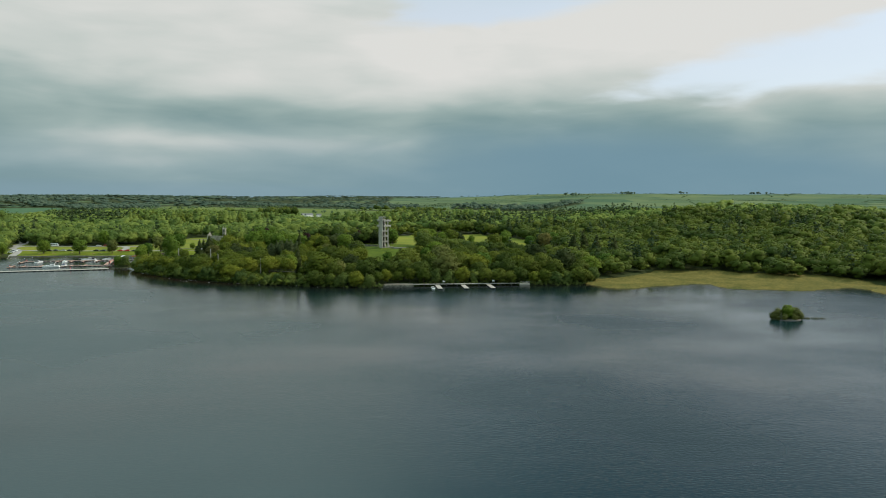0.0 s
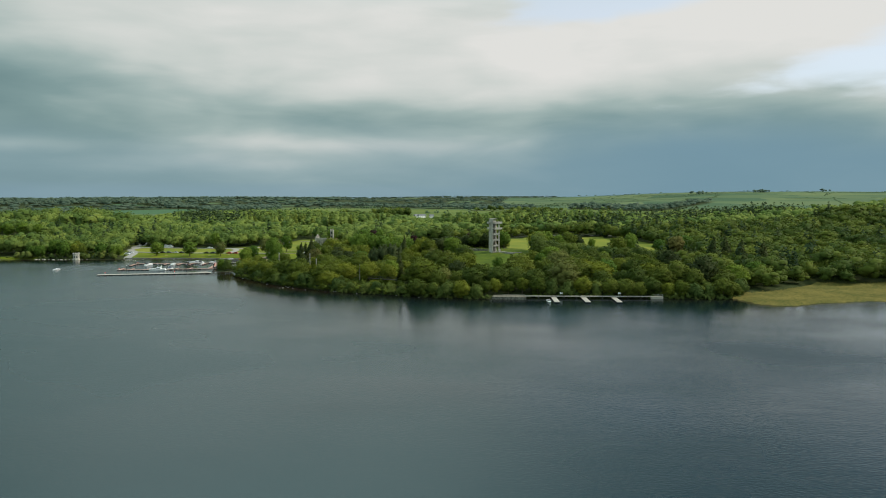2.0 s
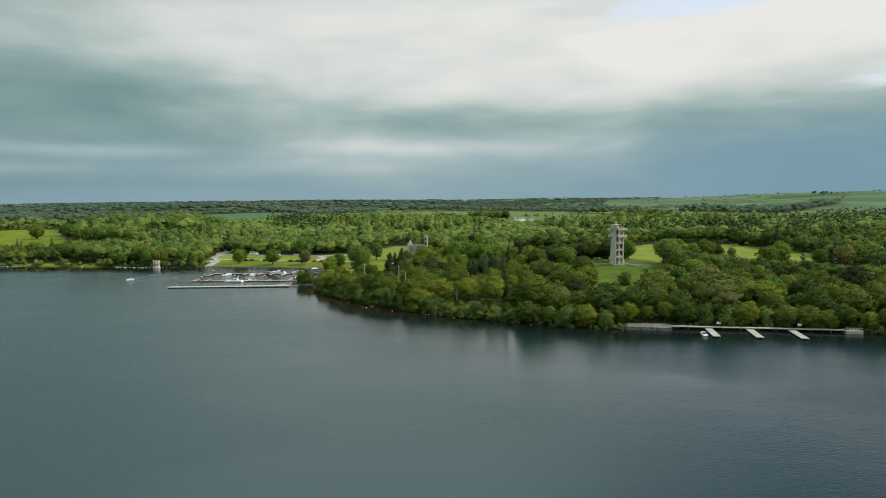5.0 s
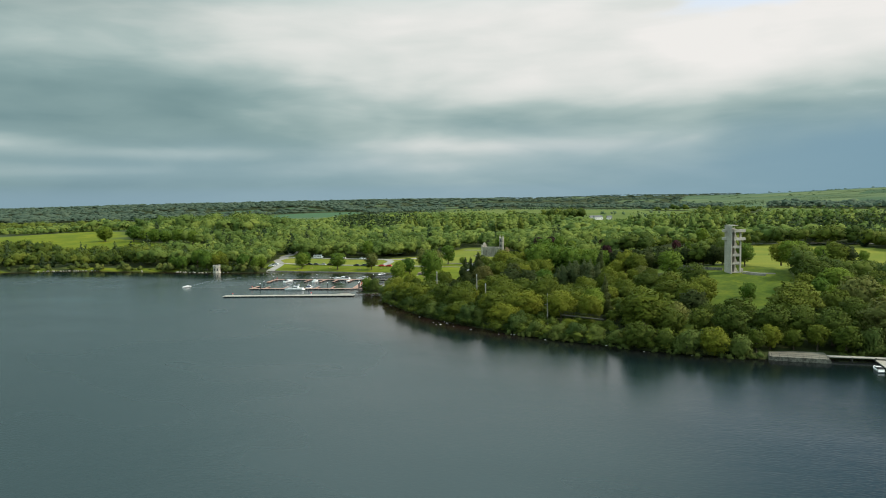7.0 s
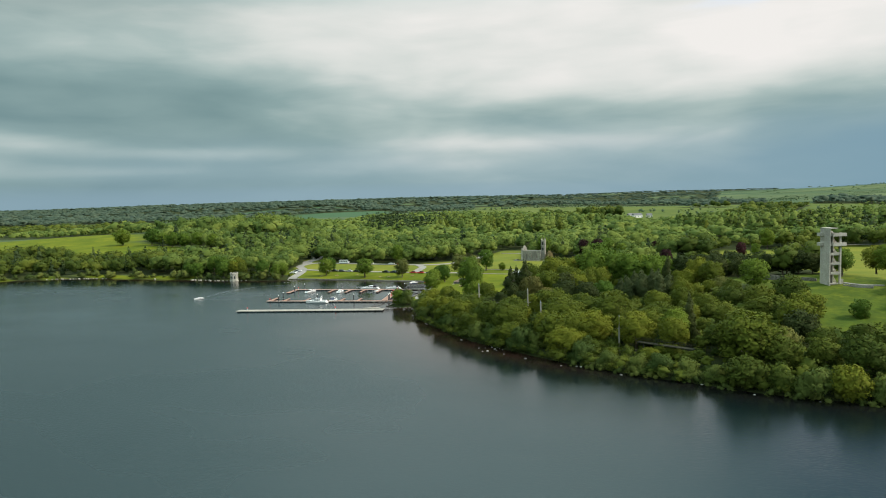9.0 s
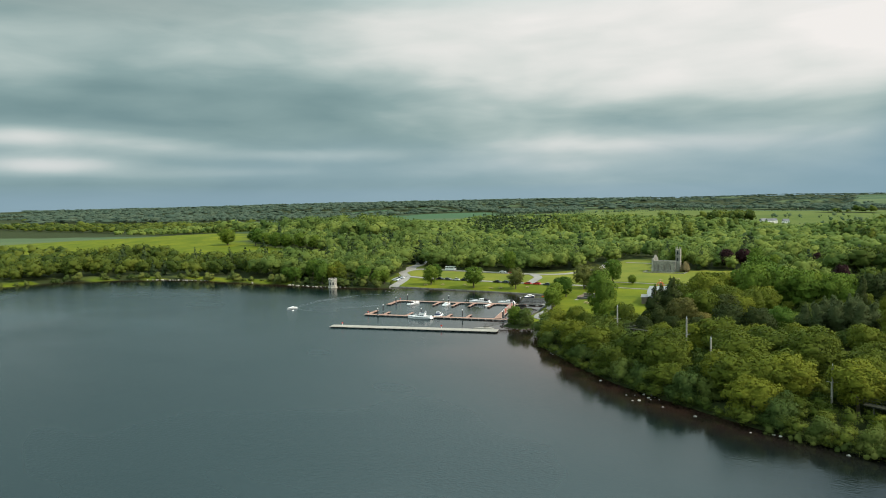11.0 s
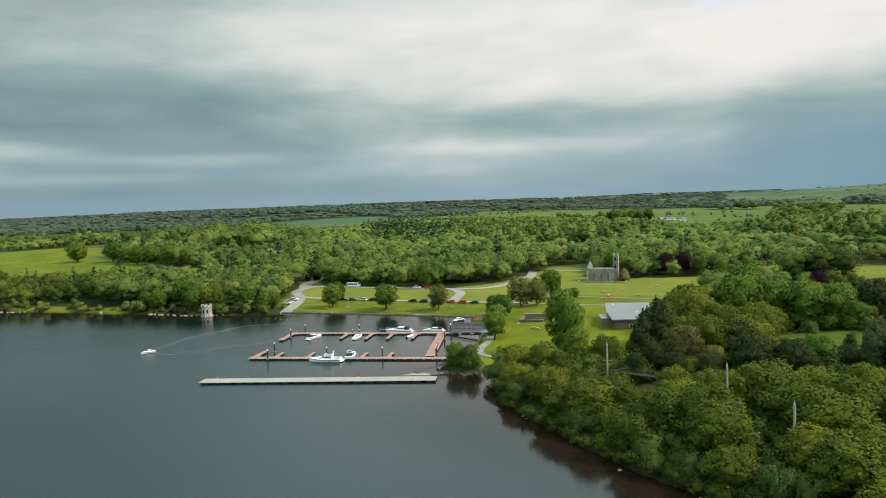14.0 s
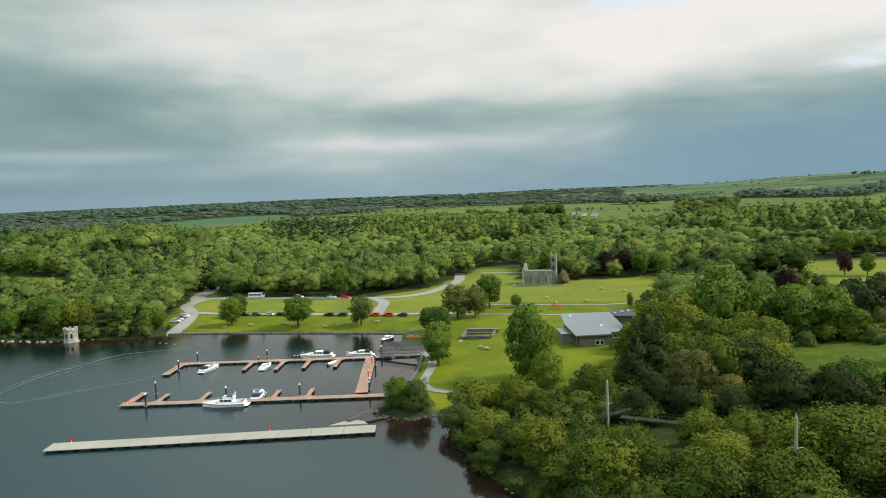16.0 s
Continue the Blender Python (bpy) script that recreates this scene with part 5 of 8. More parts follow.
stand_of("woodland", mid[~close & below_hill], "broad", dark_shaded_leaf, 6, 12, 260, 0.42, "belt of dark green trees below the hill pasture", 27, 13.6, 7, 0.84, 0.18, 2, 2.0)
stand_of("woodland", mid[~close & dusky & ~below_hill], "broad", dark_shaded_leaf, 7, 12, 200, 0.48, "dense woodland behind the reed bay, cloud shade in its dark green", 24, 13.6, 7, 0.84, 0.18, 2, 2.5)
back = open_spots((-1000, 740, 760, 1420), 13.2, 12, 10.0, 15.5, lambda X, Y: within(X, Y, FOREST))
back[:, 3] *= 1.22
back[:, 2] *= stands(2, back[:, 0], back[:, 1])
hump = within(back[:, 0], back[:, 1], [(-680, 745), (-540, 738), (-480, 770), (-600, 840), (-670, 820)])
stand_of("woodland", back[hump] * (1, 1, 1.7, 0.9), "broad", wood_leaf, 4, 16, 300, 0.40, "clump of tall trees on the rise behind the pasture", 25, 13.6, 8, 0.84, 0.18, 2)
stand_of("woodland", back[~hump], "broad", wood_leaf, 9, 7, 24, 0.80, "continuous canopy of broadleaf forest", 5, 13.6, 5, 0.90, 0.42, 0, 6.5)
east = open_spots((330, 300, 900, 740), 15.5, 13, 11, 16.5) * (1, 1, 1, 1.15)
west = open_spots((-1100, 300, -640, 740), 15.0, 14, 10, 14)
stand_of("woodland", east, "broad", dark_shaded_leaf, 5, 7, 16, 0.95, "forest along the eastern lake, cloud shade in its dark green", 6, 13.6, 6, 0.92, 0.22, 0, 4.0)
stand_of("woodland", west, "broad", dark_shaded_leaf, 5, 7, 26, 0.8, "broadleaf forest along the western lake", 26, 13.6, 6, 0.92, 0.22, 0, 4.0)


# stands of plantation conifers
def in_plantation(X, Y):
    return (within(X, Y, [(-620, 1080), (-505, 1125), (-425, 960), (-415, 860), (-470, 850), (-560, 960)]) | within(X, Y, [(-60, 790), (90, 760), (260, 840), (200, 930), (-40, 900)]))


firs = open_spots((-640, 740, 280, 1140), 8.6, 15, 20, 28, in_plantation)
firs[firs[:, 0] > -100, 2] *= 0.74
firs = firs[(firs[:, 0] > -100) | (np.random.RandomState(16).rand(len(firs)) < 0.42 + 0.3 * np.sin(firs[:, 0] / 17) * np.sin(firs[:, 1] / 29))]
stand_of("conifer_plantation", firs, "conifer", fir_stuff_leaf, 3, 6, 34, 1.1, "dark conifer plantation rising over the forest", 7, 20.5, 2)


# tall columnar trees that rise over the forest, and a tall grove by the farm
def tall_belt(X, Y):
    return within(X, Y, [(-500, 1110), (-330, 1000), (-240, 990), (-275, 780), (-405, 860)]) | within(X, Y, [(-160, 900), (-140, 820), (-70, 770), (60, 820), (30, 940), (-110, 950)])


tall = open_spots((-520, 740, 80, 1120), 11.5, 45, 19, 29, tall_belt)
tall = tall[np.random.RandomState(46).rand(len(tall)) < 0.62]
light = np.random.RandomState(47).rand(len(tall)) < 0.6
stand_of("woodland", tall[light] * (1, 1, 1, 1.35), "poplar", wood_leaf, 5, 8, 60, 0.75, "tall pale columnar trees rising over the forest", 47, 20.5, 6, 0.9, 0.2, 0, 7.0)
stand_of("woodland", tall[~light] * (1, 1, 0.95, 1.15), "poplar", dark_shaded_leaf, 4, 8, 60, 0.7, "tall dark columnar trees rising over the forest", 48, 20.5, 6, 0.9, 0.2, 0, 7.0)
X, Y = scatter((-350, 1270, -270, 1345), 11.0, 49)
grove = np.stack([X, Y, np.random.RandomState(50).uniform(13, 21, len(X)), np.full(len(X), 1.0)], 1)
grove = grove[within(X, Y, [(-345, 1295), (-318, 1275), (-276, 1300), (-285, 1330), (-330, 1340)])]
stand_of("woodland", grove, "broad", dark_shaded_leaf, 4, 10, 60, 0.9, "grove of tall trees beside the white farm", 51, 13.6, 7, 0.9, 0.2, 0, 1.0)

# hedges, copses and woods of the far country
far_rng = np.random.RandomState(21)
rows = []
for band in range(26):
    y0 = 1130 + 3000 * (band / 26) ** 1.35 + far_rng.uniform(-15, 15)
    for seg in range(7):
        if far_rng.rand() < 0.72:
            continue
        x0, ln = far_rng.uniform(-2200, 2500), far_rng.uniform(150, 600)
        slope = far_rng.choice((-0.9, -0.25, -0.1, 0.1, 0.3, 1.1))
        s = np.arange(0, ln, far_rng.uniform(5, 8))
        s = s[far_rng.rand(len(s)) > 0.15]
        rows.append(np.stack([x0 + s, y0 + slope * s + far_rng.uniform(-2, 2, len(s)), far_rng.uniform(1.6, 3.4, len(s)) * np.where(far_rng.rand(len(s)) < 0.06, 2.6, 1), far_rng.uniform(2.0, 3.2, len(s))], 1))
for k in range(48):                                      # hedged slopes of the north-eastern ridge
    x0, y0, ln = far_rng.uniform(-250, 1900), far_rng.uniform(2150, 3350), far_rng.uniform(120, 420)
    a = far_rng.choice((0.05, 0.2, 0.35, 1.2, 1.45)) + far_rng.uniform(-0.1, 0.1)
    s = np.arange(0, ln, far_rng.uniform(4, 6))
    rows.append(np.stack([x0 + s * math.cos(a), y0 + s * math.sin(a), far_rng.uniform(1.6, 3.0, len(s)) * np.where(far_rng.rand(len(s)) < 0.04, 2.4, 1), far_rng.uniform(2.6, 3.6, len(s))], 1))
for k in range(64):                                      # clumps and single trees in the nearer fields
    x0, y0, n = far_rng.uniform(-900, 500), far_rng.uniform(1130, 2300), far_rng.randint(1, 14)
    rows.append(np.stack([x0 + far_rng.normal(0, 16, n), y0 + far_rng.normal(0, 12, n), far_rng.uniform(3.5, 11, n), far_rng.uniform(1.0, 1.5, n)], 1))
hedges = np.concatenate(rows)
hedges = hedges[cover_of(hedges[:, 0], hedges[:, 1])[3] & ~within(hedges[:, 0], hedges[:, 1], CROP)]
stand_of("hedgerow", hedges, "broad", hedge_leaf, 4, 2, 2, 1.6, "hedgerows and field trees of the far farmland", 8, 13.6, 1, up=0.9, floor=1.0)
X, Y = scatter((-3900, 900, 900, 2800), 17.0, 23)
keep = np.zeros(X.shape, bool)
for ring in FAR_WOODS:
    keep |= within(X, Y, ring)
keep &= far_rng.rand(len(X)) < np.where(X < -1700, 0.6, 0.97)
near_grove = ((X[keep] > -700) & (Y[keep] < 1780)) | (Y[keep] < 1160)
woods = np.stack([X[keep], Y[keep], far_rng.uniform(8.5, 14.5, keep.sum()) * np.where(far_rng.rand(keep.sum()) < 0.1, 1.35, 1), far_rng.uniform(1.7, 2.3, keep.sum())], 1)
stand_of("woodland", woods[near_grove] * (1, 1, 0.9, 0.8), "broad", dark_shaded_leaf, 5, 5, 14, 1.0, "groves and shelter belts among the pastures", 41, 13.6, 4, 0.95, 0.3, 0, 4.0)
stand_of("far_woods", woods[~near_grove], "broad", hazed_far_leaf, 7, 3, 5, 1.5, "dark woods and shelter belts among the far fields, blued with painted haze", 9, 13.6, 2, 1.0, 0.5, 0, 5.0)
# the wooded distance, and clumps on the far ridge
X, Y = scatter((-4700, 900, 200, 4700), 60.0, 29)
ok = far_west(X, Y) & (np.arctan2(X + 120, Y - 250) > radians(-64))
X, Y = X[ok], Y[ok]
low_rise = np.where(np.arctan2(X + 120, Y - 250) > -0.28, 0.52, 1.0)
crest = [np.stack([X, Y, far_rng.uniform(9, 15, len(X)) * low_rise, far_rng.uniform(3.8, 5.4, len(X)) / low_rise ** 0.7], 1)]
for x0, x1, yy, n in ((-1560, -1430, 2440, 14), (-1300, -1210, 2430, 14), (560, 640, 3000, 9), (820, 880, 3050, 12), (1180, 1215, 3300, 5), (1560, 1650, 3380, 9)):
    crest.append(np.stack([far_rng.uniform(x0, x1, n), yy + far_rng.uniform(-40, 40, n), far_rng.uniform(12, 19, n), far_rng.uniform(1.0, 1.6, n)], 1))
crest = np.concatenate(crest)
crest = crest[(np.abs(crest[:, 0]) < 4700) & (crest[:, 1] < 4700)]
stand_of("far_woods", crest, "broad", hazed_far_leaf, 5, 3, 5, 1.5, "wooded crest and clumps along the far ridge", 10, 13.6, 2, 0.95, 0.6, 0, 3.0)

# ---- marina ----
def along(x0, y0, turn, u, v):
    c, s = math.cos(radians(turn)), math.sin(radians(turn))
    return x0 + u * c - v * s, y0 + u * s + v * c


def pontoon(name, x, y, turn, length, width, mat, label, section=6.6, group="", top=0.55):
    """A floating pier: deck sections with gaps between them, an edge beam and floats. Starts at x, y."""
    t = thing(name, x, y, 0, turn, label, "pontoon", group)
    n = max(1, round(length / section))
    each = length / n
    for k in range(n):
        bm = bmesh.new()
        box(bm, each * (k + 0.5), 0, top - 0.16, each - 0.07, width, 0.16)
        bmesh.ops.bevel(bm, geom=bm.edges[:], offset=0.02, segments=1, affect="EDGES")
        deck = part("deck_section", bm, mat, t)
        bm = bmesh.new()
        for side in (-1, 1):
            box(bm, each * (k + 0.5), side * (width / 2 + 0.05), top - 0.14, each - 0.12, 0.10, 0.13)
        part("edge_beam", bm, grey_planks if mat is planks else pale_concrete, deck)
        for j in range(max(1, round(each / 3.2))):
            m = max(1, round(each / 3.2))
            bm = bmesh.new()
            box(bm, each * k + each * (j + 0.5) / m, 0, -0.35, each / m * 0.62, width * 0.92, 0.35 + top - 0.18)
            part("float", bm, floats, deck)
    return t


def finger(parent, u, v, length, width=1.1, mat=None, top=0.55):
    """A short side pier under its pontoon, from u along it, v to the side (sign gives the side)."""
    bm = bmesh.new()
    s = 1 if v > 0 else -1
    box(bm, u, v + s * length / 2, top - 0.14, width, length, 0.14)
    for a in (-1, 1):                                    # the gusset where it joins
        box(bm, u + a * width * 0.75, v + s * 0.45, top - 0.14, 0.8, 0.9, 0.13, 0, 0.9)
    f = part("finger_pier", bm, mat or planks, parent)
    for k in (0.35, 0.85):
        bm = bmesh.new()
        box(bm, u, v + s * length * k, -0.3, width * 0.85, 1.5, top + 0.14)
        part("float", bm, floats, f)


outer = pontoon("breakwater_pontoon", -305.3, 428.9, 17.5, 68.0, 4.4, pale_concrete, "long pale concrete floating breakwater pontoon on the lake")
mid_pier = pontoon("marina_pontoon", -311.0, 457.2, 13.8, 67.5, 2.3, planks, "red-brown boarded marina pontoon with mooring fingers", 6.0, "marina pontoons")
for u, ln in ((1.4, 9.5), (8.6, 7.2), (19.5, 7.4), (37.8, 7.0), (46.5, 7.2)):
    finger(mid_pier, u, 1.1, ln, 1.7 if u < 2 else 1.15)
inner_pier = pontoon("marina_pontoon", -322.8, 497.0, 13.3, 66.0, 2.2, planks, "red-brown boarded inner marina pontoon with mooring fingers", 6.0, "marina pontoons")
for u, ln in ((1.2, 12.0), (23.3, 9.6), (33.0, 10.5), (41.0, 9.8), (50.2, 9.6)):
    finger(inner_pier, u, -1.1, ln, 2.2 if u < 2 else 1.25)
cross_pier = pontoon("marina_pontoon", -253.6, 474.2, 107.2, 36.6, 2.9, planks, "wide red-brown boarded pontoon linking the marina piers", 6.0, "marina pontoons")
stub = pontoon("marina_pontoon", -258.7, 513.2, 13.3, 9.0, 1.6, grey_planks, "grey boarded end of the inner pontoon", 4.5, "marina pontoons")


def pile(x, y, tall, label="black steel mooring pile with a white cap"):
    t = thing("mooring_pile", x, y, 0, 0, label, "pile", "mooring piles")
    bm = bmesh.new()
    rod(bm, (0, 0, -2.2), (0, 0, tall), 0.21, 0.21, 10)
    part("shaft", bm, pile_black, t, smooth=False)
    bm = bmesh.new()
    rod(bm, (0, 0, tall), (0, 0, tall + 0.5), 0.25, 0.04, 10)
    part("cap", bm, white_paint, t, "white conical cap")
    bm = bmesh.new()
    box(bm, 0, 0, 0.42, 0.7, 0.7, 0.14)
    part("guide_collar", bm, galvanised, t)


for u, v in ((5.0, 9.0), (7.2, -1.8), (26, 1.8), (44.5, 2.0), (62, 1.9)):
    pile(*along(-311.0, 457.2, 13.8, u, v), 3.3)
for u, v in ((3.2, -8), (5.2, 1.7), (27, 1.7), (62.5, 1.9)):
    pile(*along(-322.8, 497.0, 13.3, u, v), 3.2)
for u, v in ((3.0, -1.9), (28.0, -1.9)):
    pile(*along(-253.6, 474.2, 107.2, u, v), 3.2)
for u, v in ((24.5, -3.0), (27.2, -3.0), (35.7, 1.6), (36.8, 1.6), (37.6, 1.6)):    # service pedestals
    x, y = along(-322.8, 497.0, 13.3, u, 0.8)
    t = thing("service_post", x, y, 0.55, 13, "slim dark service pedestal on the pontoon", "pedestal", "service pedestals")
    bm = bmesh.new()
    box(bm, 0, 0, 0, 0.26, 0.26, 1.05)
    part("column", bm, pile_black, t)
    bm = bmesh.new()
    box(bm, 0, 0, 1.05, 0.34, 0.34, 0.16, 0, 0.6)
    part("hood", bm, white_paint, t)


for u in (13.5, 29.5):
    x, y = along(-253.6, 474.2, 107.2, u, -0.9)
    t = thing("marker_post", x, y, 0.55, 0, "red post with a white top on the linking pontoon", "post", "red marker posts")
    bm = bmesh.new()
    rod(bm, (0, 0, 0), (0, 0, 2.1), 0.16, 0.16, 8)
    part("shaft", bm, red_paint, t)
    bm = bmesh.new()
    rod(bm, (0, 0, 2.1), (0, 0, 2.4), 0.18, 0.08, 8)
    part("cap", bm, white_paint, t, "white cap")


def lifebuoy(x, y, z, turn=0):
    t = thing("lifebuoy_stand", x, y, z, turn, "red lifebuoy box on a short white post", "lifebuoy", "lifebuoy stands")
    bm = bmesh.new()
    rod(bm, (0, 0, 0), (0, 0, 1.0), 0.06, 0.06, 6)
    part("post", bm, white_paint, t)
    bm = bmesh.new()
    box(bm, 0, 0, 0.6, 0.62, 0.24, 0.58)
    bmesh.ops.bevel(bm, geom=bm.edges[:], offset=0.09, segments=2, affect="EDGES")
    part("housing", bm, red_paint, t, "red plastic housing")


for u, v in ((4.2, 1.5), (45.5, 1.5)):
    lifebuoy(*along(-305.3, 428.9, 17.5, u, v), 0.55, 17)
lifebuoy(*along(-311.0, 457.2, 13.8, 1.6, 0.4), 0.55, 14)
lifebuoy(*along(-322.8, 497.0, 13.3, 2.0, 0.2), 0.55, 14)
lifebuoy(*along(-253.6, 474.2, 107.2, 27.0, 0.9), 0.55, 100)


def gangway(name, a, b, width, label):
    """A sloping footbridge with trussed sides."""
    a, b = Vector(a), Vector(b)
    t = thing(name, a.x, a.y, a.z, math.degrees(math.atan2(b.y - a.y, b.x - a.x)), label, "gangway")
    ln, rise = math.hypot(b.x - a.x, b.y - a.y), b.z - a.z
    bm = bmesh.new()
    loft(bm, [[(0, -width / 2, 0), (0, width / 2, 0), (0, width / 2, 0.15), (0, -width / 2, 0.15)],
              [(ln, -width / 2, rise), (ln, width / 2, rise), (ln, width / 2, rise + 0.15), (ln, -width / 2, rise + 0.15)]])
    part("walkway", bm, dark_planks, t)
    n = max(3, int(ln / 1.5))
    for side in (-1, 1):
        bm = bmesh.new()
        y = side * width / 2
        for h in (0.6, 1.1):
            rod(bm, (0, y, h), (ln, y, rise + h), 0.04, 0.04, 6)
        for k in range(n + 1):
            x = ln * k / n
            rod(bm, (x, y, rise * k / n), (x, y, rise * k / n + 1.1), 0.035, 0.035, 5)
            if k < n:
                rod(bm, (x, y, rise * k / n + 0.1), (ln * (k + 1) / n, y, rise * (k + 1) / n + 1.1), 0.025, 0.025, 5)
        part("railing", bm, dark_steel, t, "dark steel trussed handrail")
    return t


gangway("gangway", (-248.2, 452.6, 0.75), (-241.0, 465.2, 1.9), 1.6, "steel footbridge from the breakwater pontoon to the shore")
gangway("gangway", (-247.0, 473.2, 0.6), (-241.5, 476.5, 1.5), 1.8, "short railed footbridge to the marina pontoon")
gangway("gangway", (-262.0, 511.2, 0.6), (-249.4, 509.4, 1.5), 1.5, "long railed footbridge from the quay to the inner pontoon")
landing = thing("landing_platform", -247.6, 451.6, 0, 17.5, "pale wedge-shaped concrete landing beside the breakwater", "platform")
bm = bmesh.new()
loft(bm, [[(-4.2, -1.0, z), (4.2, -1.0, z), (3.4, 0.5, z), (1.6, 1.9, z), (-0.6, 1.7, z)] for z in (0.05, 0.60)])
part("slab", bm, pale_concrete, landing)
bm = bmesh.new()
loft(bm, [[(-3.8, -0.9, z), (3.9, -0.9, z), (3.2, 0.4, z), (1.5, 1.7, z), (-0.5, 1.5, z)] for z in (-0.4, 0.04)])
part("float", bm, floats, landing)


# ---- boats ----
def hull_rings(length, beam, free, stations, flare=0.82, lift=0.35):
    """Cross-sections from stern to bow, with a raked stem."""
    rings = []
    for u, w in stations:
        x = (u - 0.5) * length
        b, top = beam / 2 * w, free * (1 + lift * u ** 2)
        keel = -0.35 + 0.5 * max(0, u - 0.75) * 2
        rings.append([(x, -b, top), (x, -b * flare, 0.12 + keel * 0.2), (x, -b * 0.3, keel), (x, b * 0.3, keel), (x, b * flare, 0.12 + keel * 0.2), (x, b, top)])
    return rings


STATIONS = [(0, 0.86), (0.08, 0.93), (0.3, 1.0), (0.55, 0.98), (0.72, 0.84), (0.86, 0.52), (0.95, 0.22), (1.0, 0.04)]


def cruiser(x, y, turn, length, beam, label, cover=None, fly=True, hull_mat=None, group="moored boats", rails=True):
    """A cabin cruiser, bow along its own +x."""
    k = length / 10.0
    t = thing("motor_cruiser" if length > 6 else "cabin_boat", x, y, 0.02, turn, label, "boat", group)
    free = 0.80 * k ** 0.6
    bm = bmesh.new()
    rings = hull_rings(length, beam, free, STATIONS)
    loft(bm, rings)
    hull = part("hull", bm, hull_mat or gelcoat, t)
    bm = bmesh.new()                                     # rubbing strake
    for s in (0, 5):
        for a, b in zip(rings, rings[1:]):
            p, q = Vector(a[s]), Vector(b[s])
            rod(bm, p - Vector((0, 0, 0.12)), q - Vector((0, 0, 0.12)), 0.04 * k + 0.02, None, 5)
    part("rubbing_strake", bm, canvas_blue, hull, "dark blue rubbing strake")
    bm = bmesh.new()                                     # trunk cabin on the foredeck
    loft(bm, [[((u - 0.5) * length, -beam / 2 * w * 0.74, free * (1 + 0.35 * u ** 2) - 0.02), ((u - 0.5) * length, beam / 2 * w * 0.74, free * (1 + 0.35 * u ** 2) - 0.02),
               ((u - 0.5) * length, beam / 2 * w * 0.56, free * (1 + 0.35 * u ** 2) + h * k), ((u - 0.5) * length, -beam / 2 * w * 0.56, free * (1 + 0.35 * u ** 2) + h * k)]
              for u, w, h in ((0.42, 1.0, 0.55), (0.60, 0.92, 0.50), (0.76, 0.72, 0.34), (0.90, 0.34, 0.06))])
    fore = part("foredeck", bm, gelcoat, t)
    for s in (-1, 1):
        for u in (0.52, 0.62):
            bm = bmesh.new()
            box(bm, (u - 0.5) * length, s * beam * 0.325, free * 1.1 + 0.16 * k, 0.7 * k, 0.10, 0.16 * k, -s * 6)
            part("port_light", bm, glass_dark, fore)
    zc = free * 1.05
    bm = bmesh.new()                                     # wheelhouse, raked fore and aft
    loft(bm, [[(a * k, -beam * 0.38 * w, z), (b * k, -beam * 0.36 * w, z), (b * k, beam * 0.36 * w, z), (a * k, beam * 0.38 * w, z)]
              for a, b, z, w in ((-2.5, 1.6, zc - 0.1, 1.0), (-2.4, 1.2, zc + 0.42 * k, 0.98), (-2.2, 0.15, zc + 1.02 * k, 0.84), (-2.2, -0.1, zc + 1.10 * k, 0.80))])
    house = part("wheelhouse", bm, gelcoat, t)
    for s in (-1, 1):
        for u, w in ((-1.75, 0.75), (-0.85, 0.85), (0.1, 0.75)):
            bm = bmesh.new()
            loft(bm, [[((u - w / 2) * k, s * beam * 0.30, z), ((u + w / 2) * k, s * beam * 0.30, z), ((u + w / 2) * k, s * (yy + 0.02), z), ((u - w / 2) * k, s * (yy + 0.02), z)]
                      for z, yy in ((zc + 0.46 * k, beam * 0.372), (zc + 0.92 * k, beam * 0.335))])
            part("side_window", bm, glass_dark, house)
    bm = bmesh.new()
    loft(bm, [[(1.12 * k, -beam * 0.31, zc + 0.46 * k), (1.22 * k, -beam * 0.31, zc + 0.46 * k), (1.22 * k, beam * 0.31, zc + 0.46 * k), (1.12 * k, beam * 0.31, zc + 0.46 * k)],
              [(0.22 * k, -beam * 0.28, zc + 1.0 * k), (0.34 * k, -beam * 0.28, zc + 1.0 * k), (0.34 * k, beam * 0.28, zc + 1.0 * k), (0.22 * k, beam * 0.28, zc + 1.0 * k)]])
    part("windscreen", bm, glass_dark, house, "raked dark windscreen")
    for s in (-1, 1):                                    # open cockpit aft: coamings, sole and seats
        bm = bmesh.new()
        box(bm, -3.6 * k, s * beam * 0.37, zc - 0.06, 2.3 * k, 0.16, 0.42 * k)
        part("coaming", bm, gelcoat, t)
    bm = bmesh.new()
    box(bm, -4.72 * k, 0, zc - 0.06, 0.16, beam * 0.72, 0.42 * k)
    part("transom", bm, gelcoat, t)
    bm = bmesh.new()
    box(bm, -3.6 * k, 0, zc - 0.055, 2.1 * k, beam * 0.68, 0.04)
    part("cockpit_sole", bm, grey_planks, t, "grey boarded cockpit floor")
    bm = bmesh.new()
    box(bm, -4.35 * k, 0, zc - 0.01, 0.55 * k, beam * 0.6, 0.3 * k)
    part("stern_seat", bm, canvas_blue if fly else white_paint, t)
    if cover:
        bm = bmesh.new()
        loft(bm, [[(a * k, -beam * 0.40 * w, z), (b * k, -beam * 0.40 * w, z), (b * k, beam * 0.40 * w, z), (a * k, beam * 0.40 * w, z)]
                  for a, b, z, w in ((-4.3, -2.35, zc + 0.2 * k, 1.0), (-4.1, -2.35, zc + 0.85 * k, 0.95), (-3.6, -2.35, zc + 1.18 * k, 0.75))])
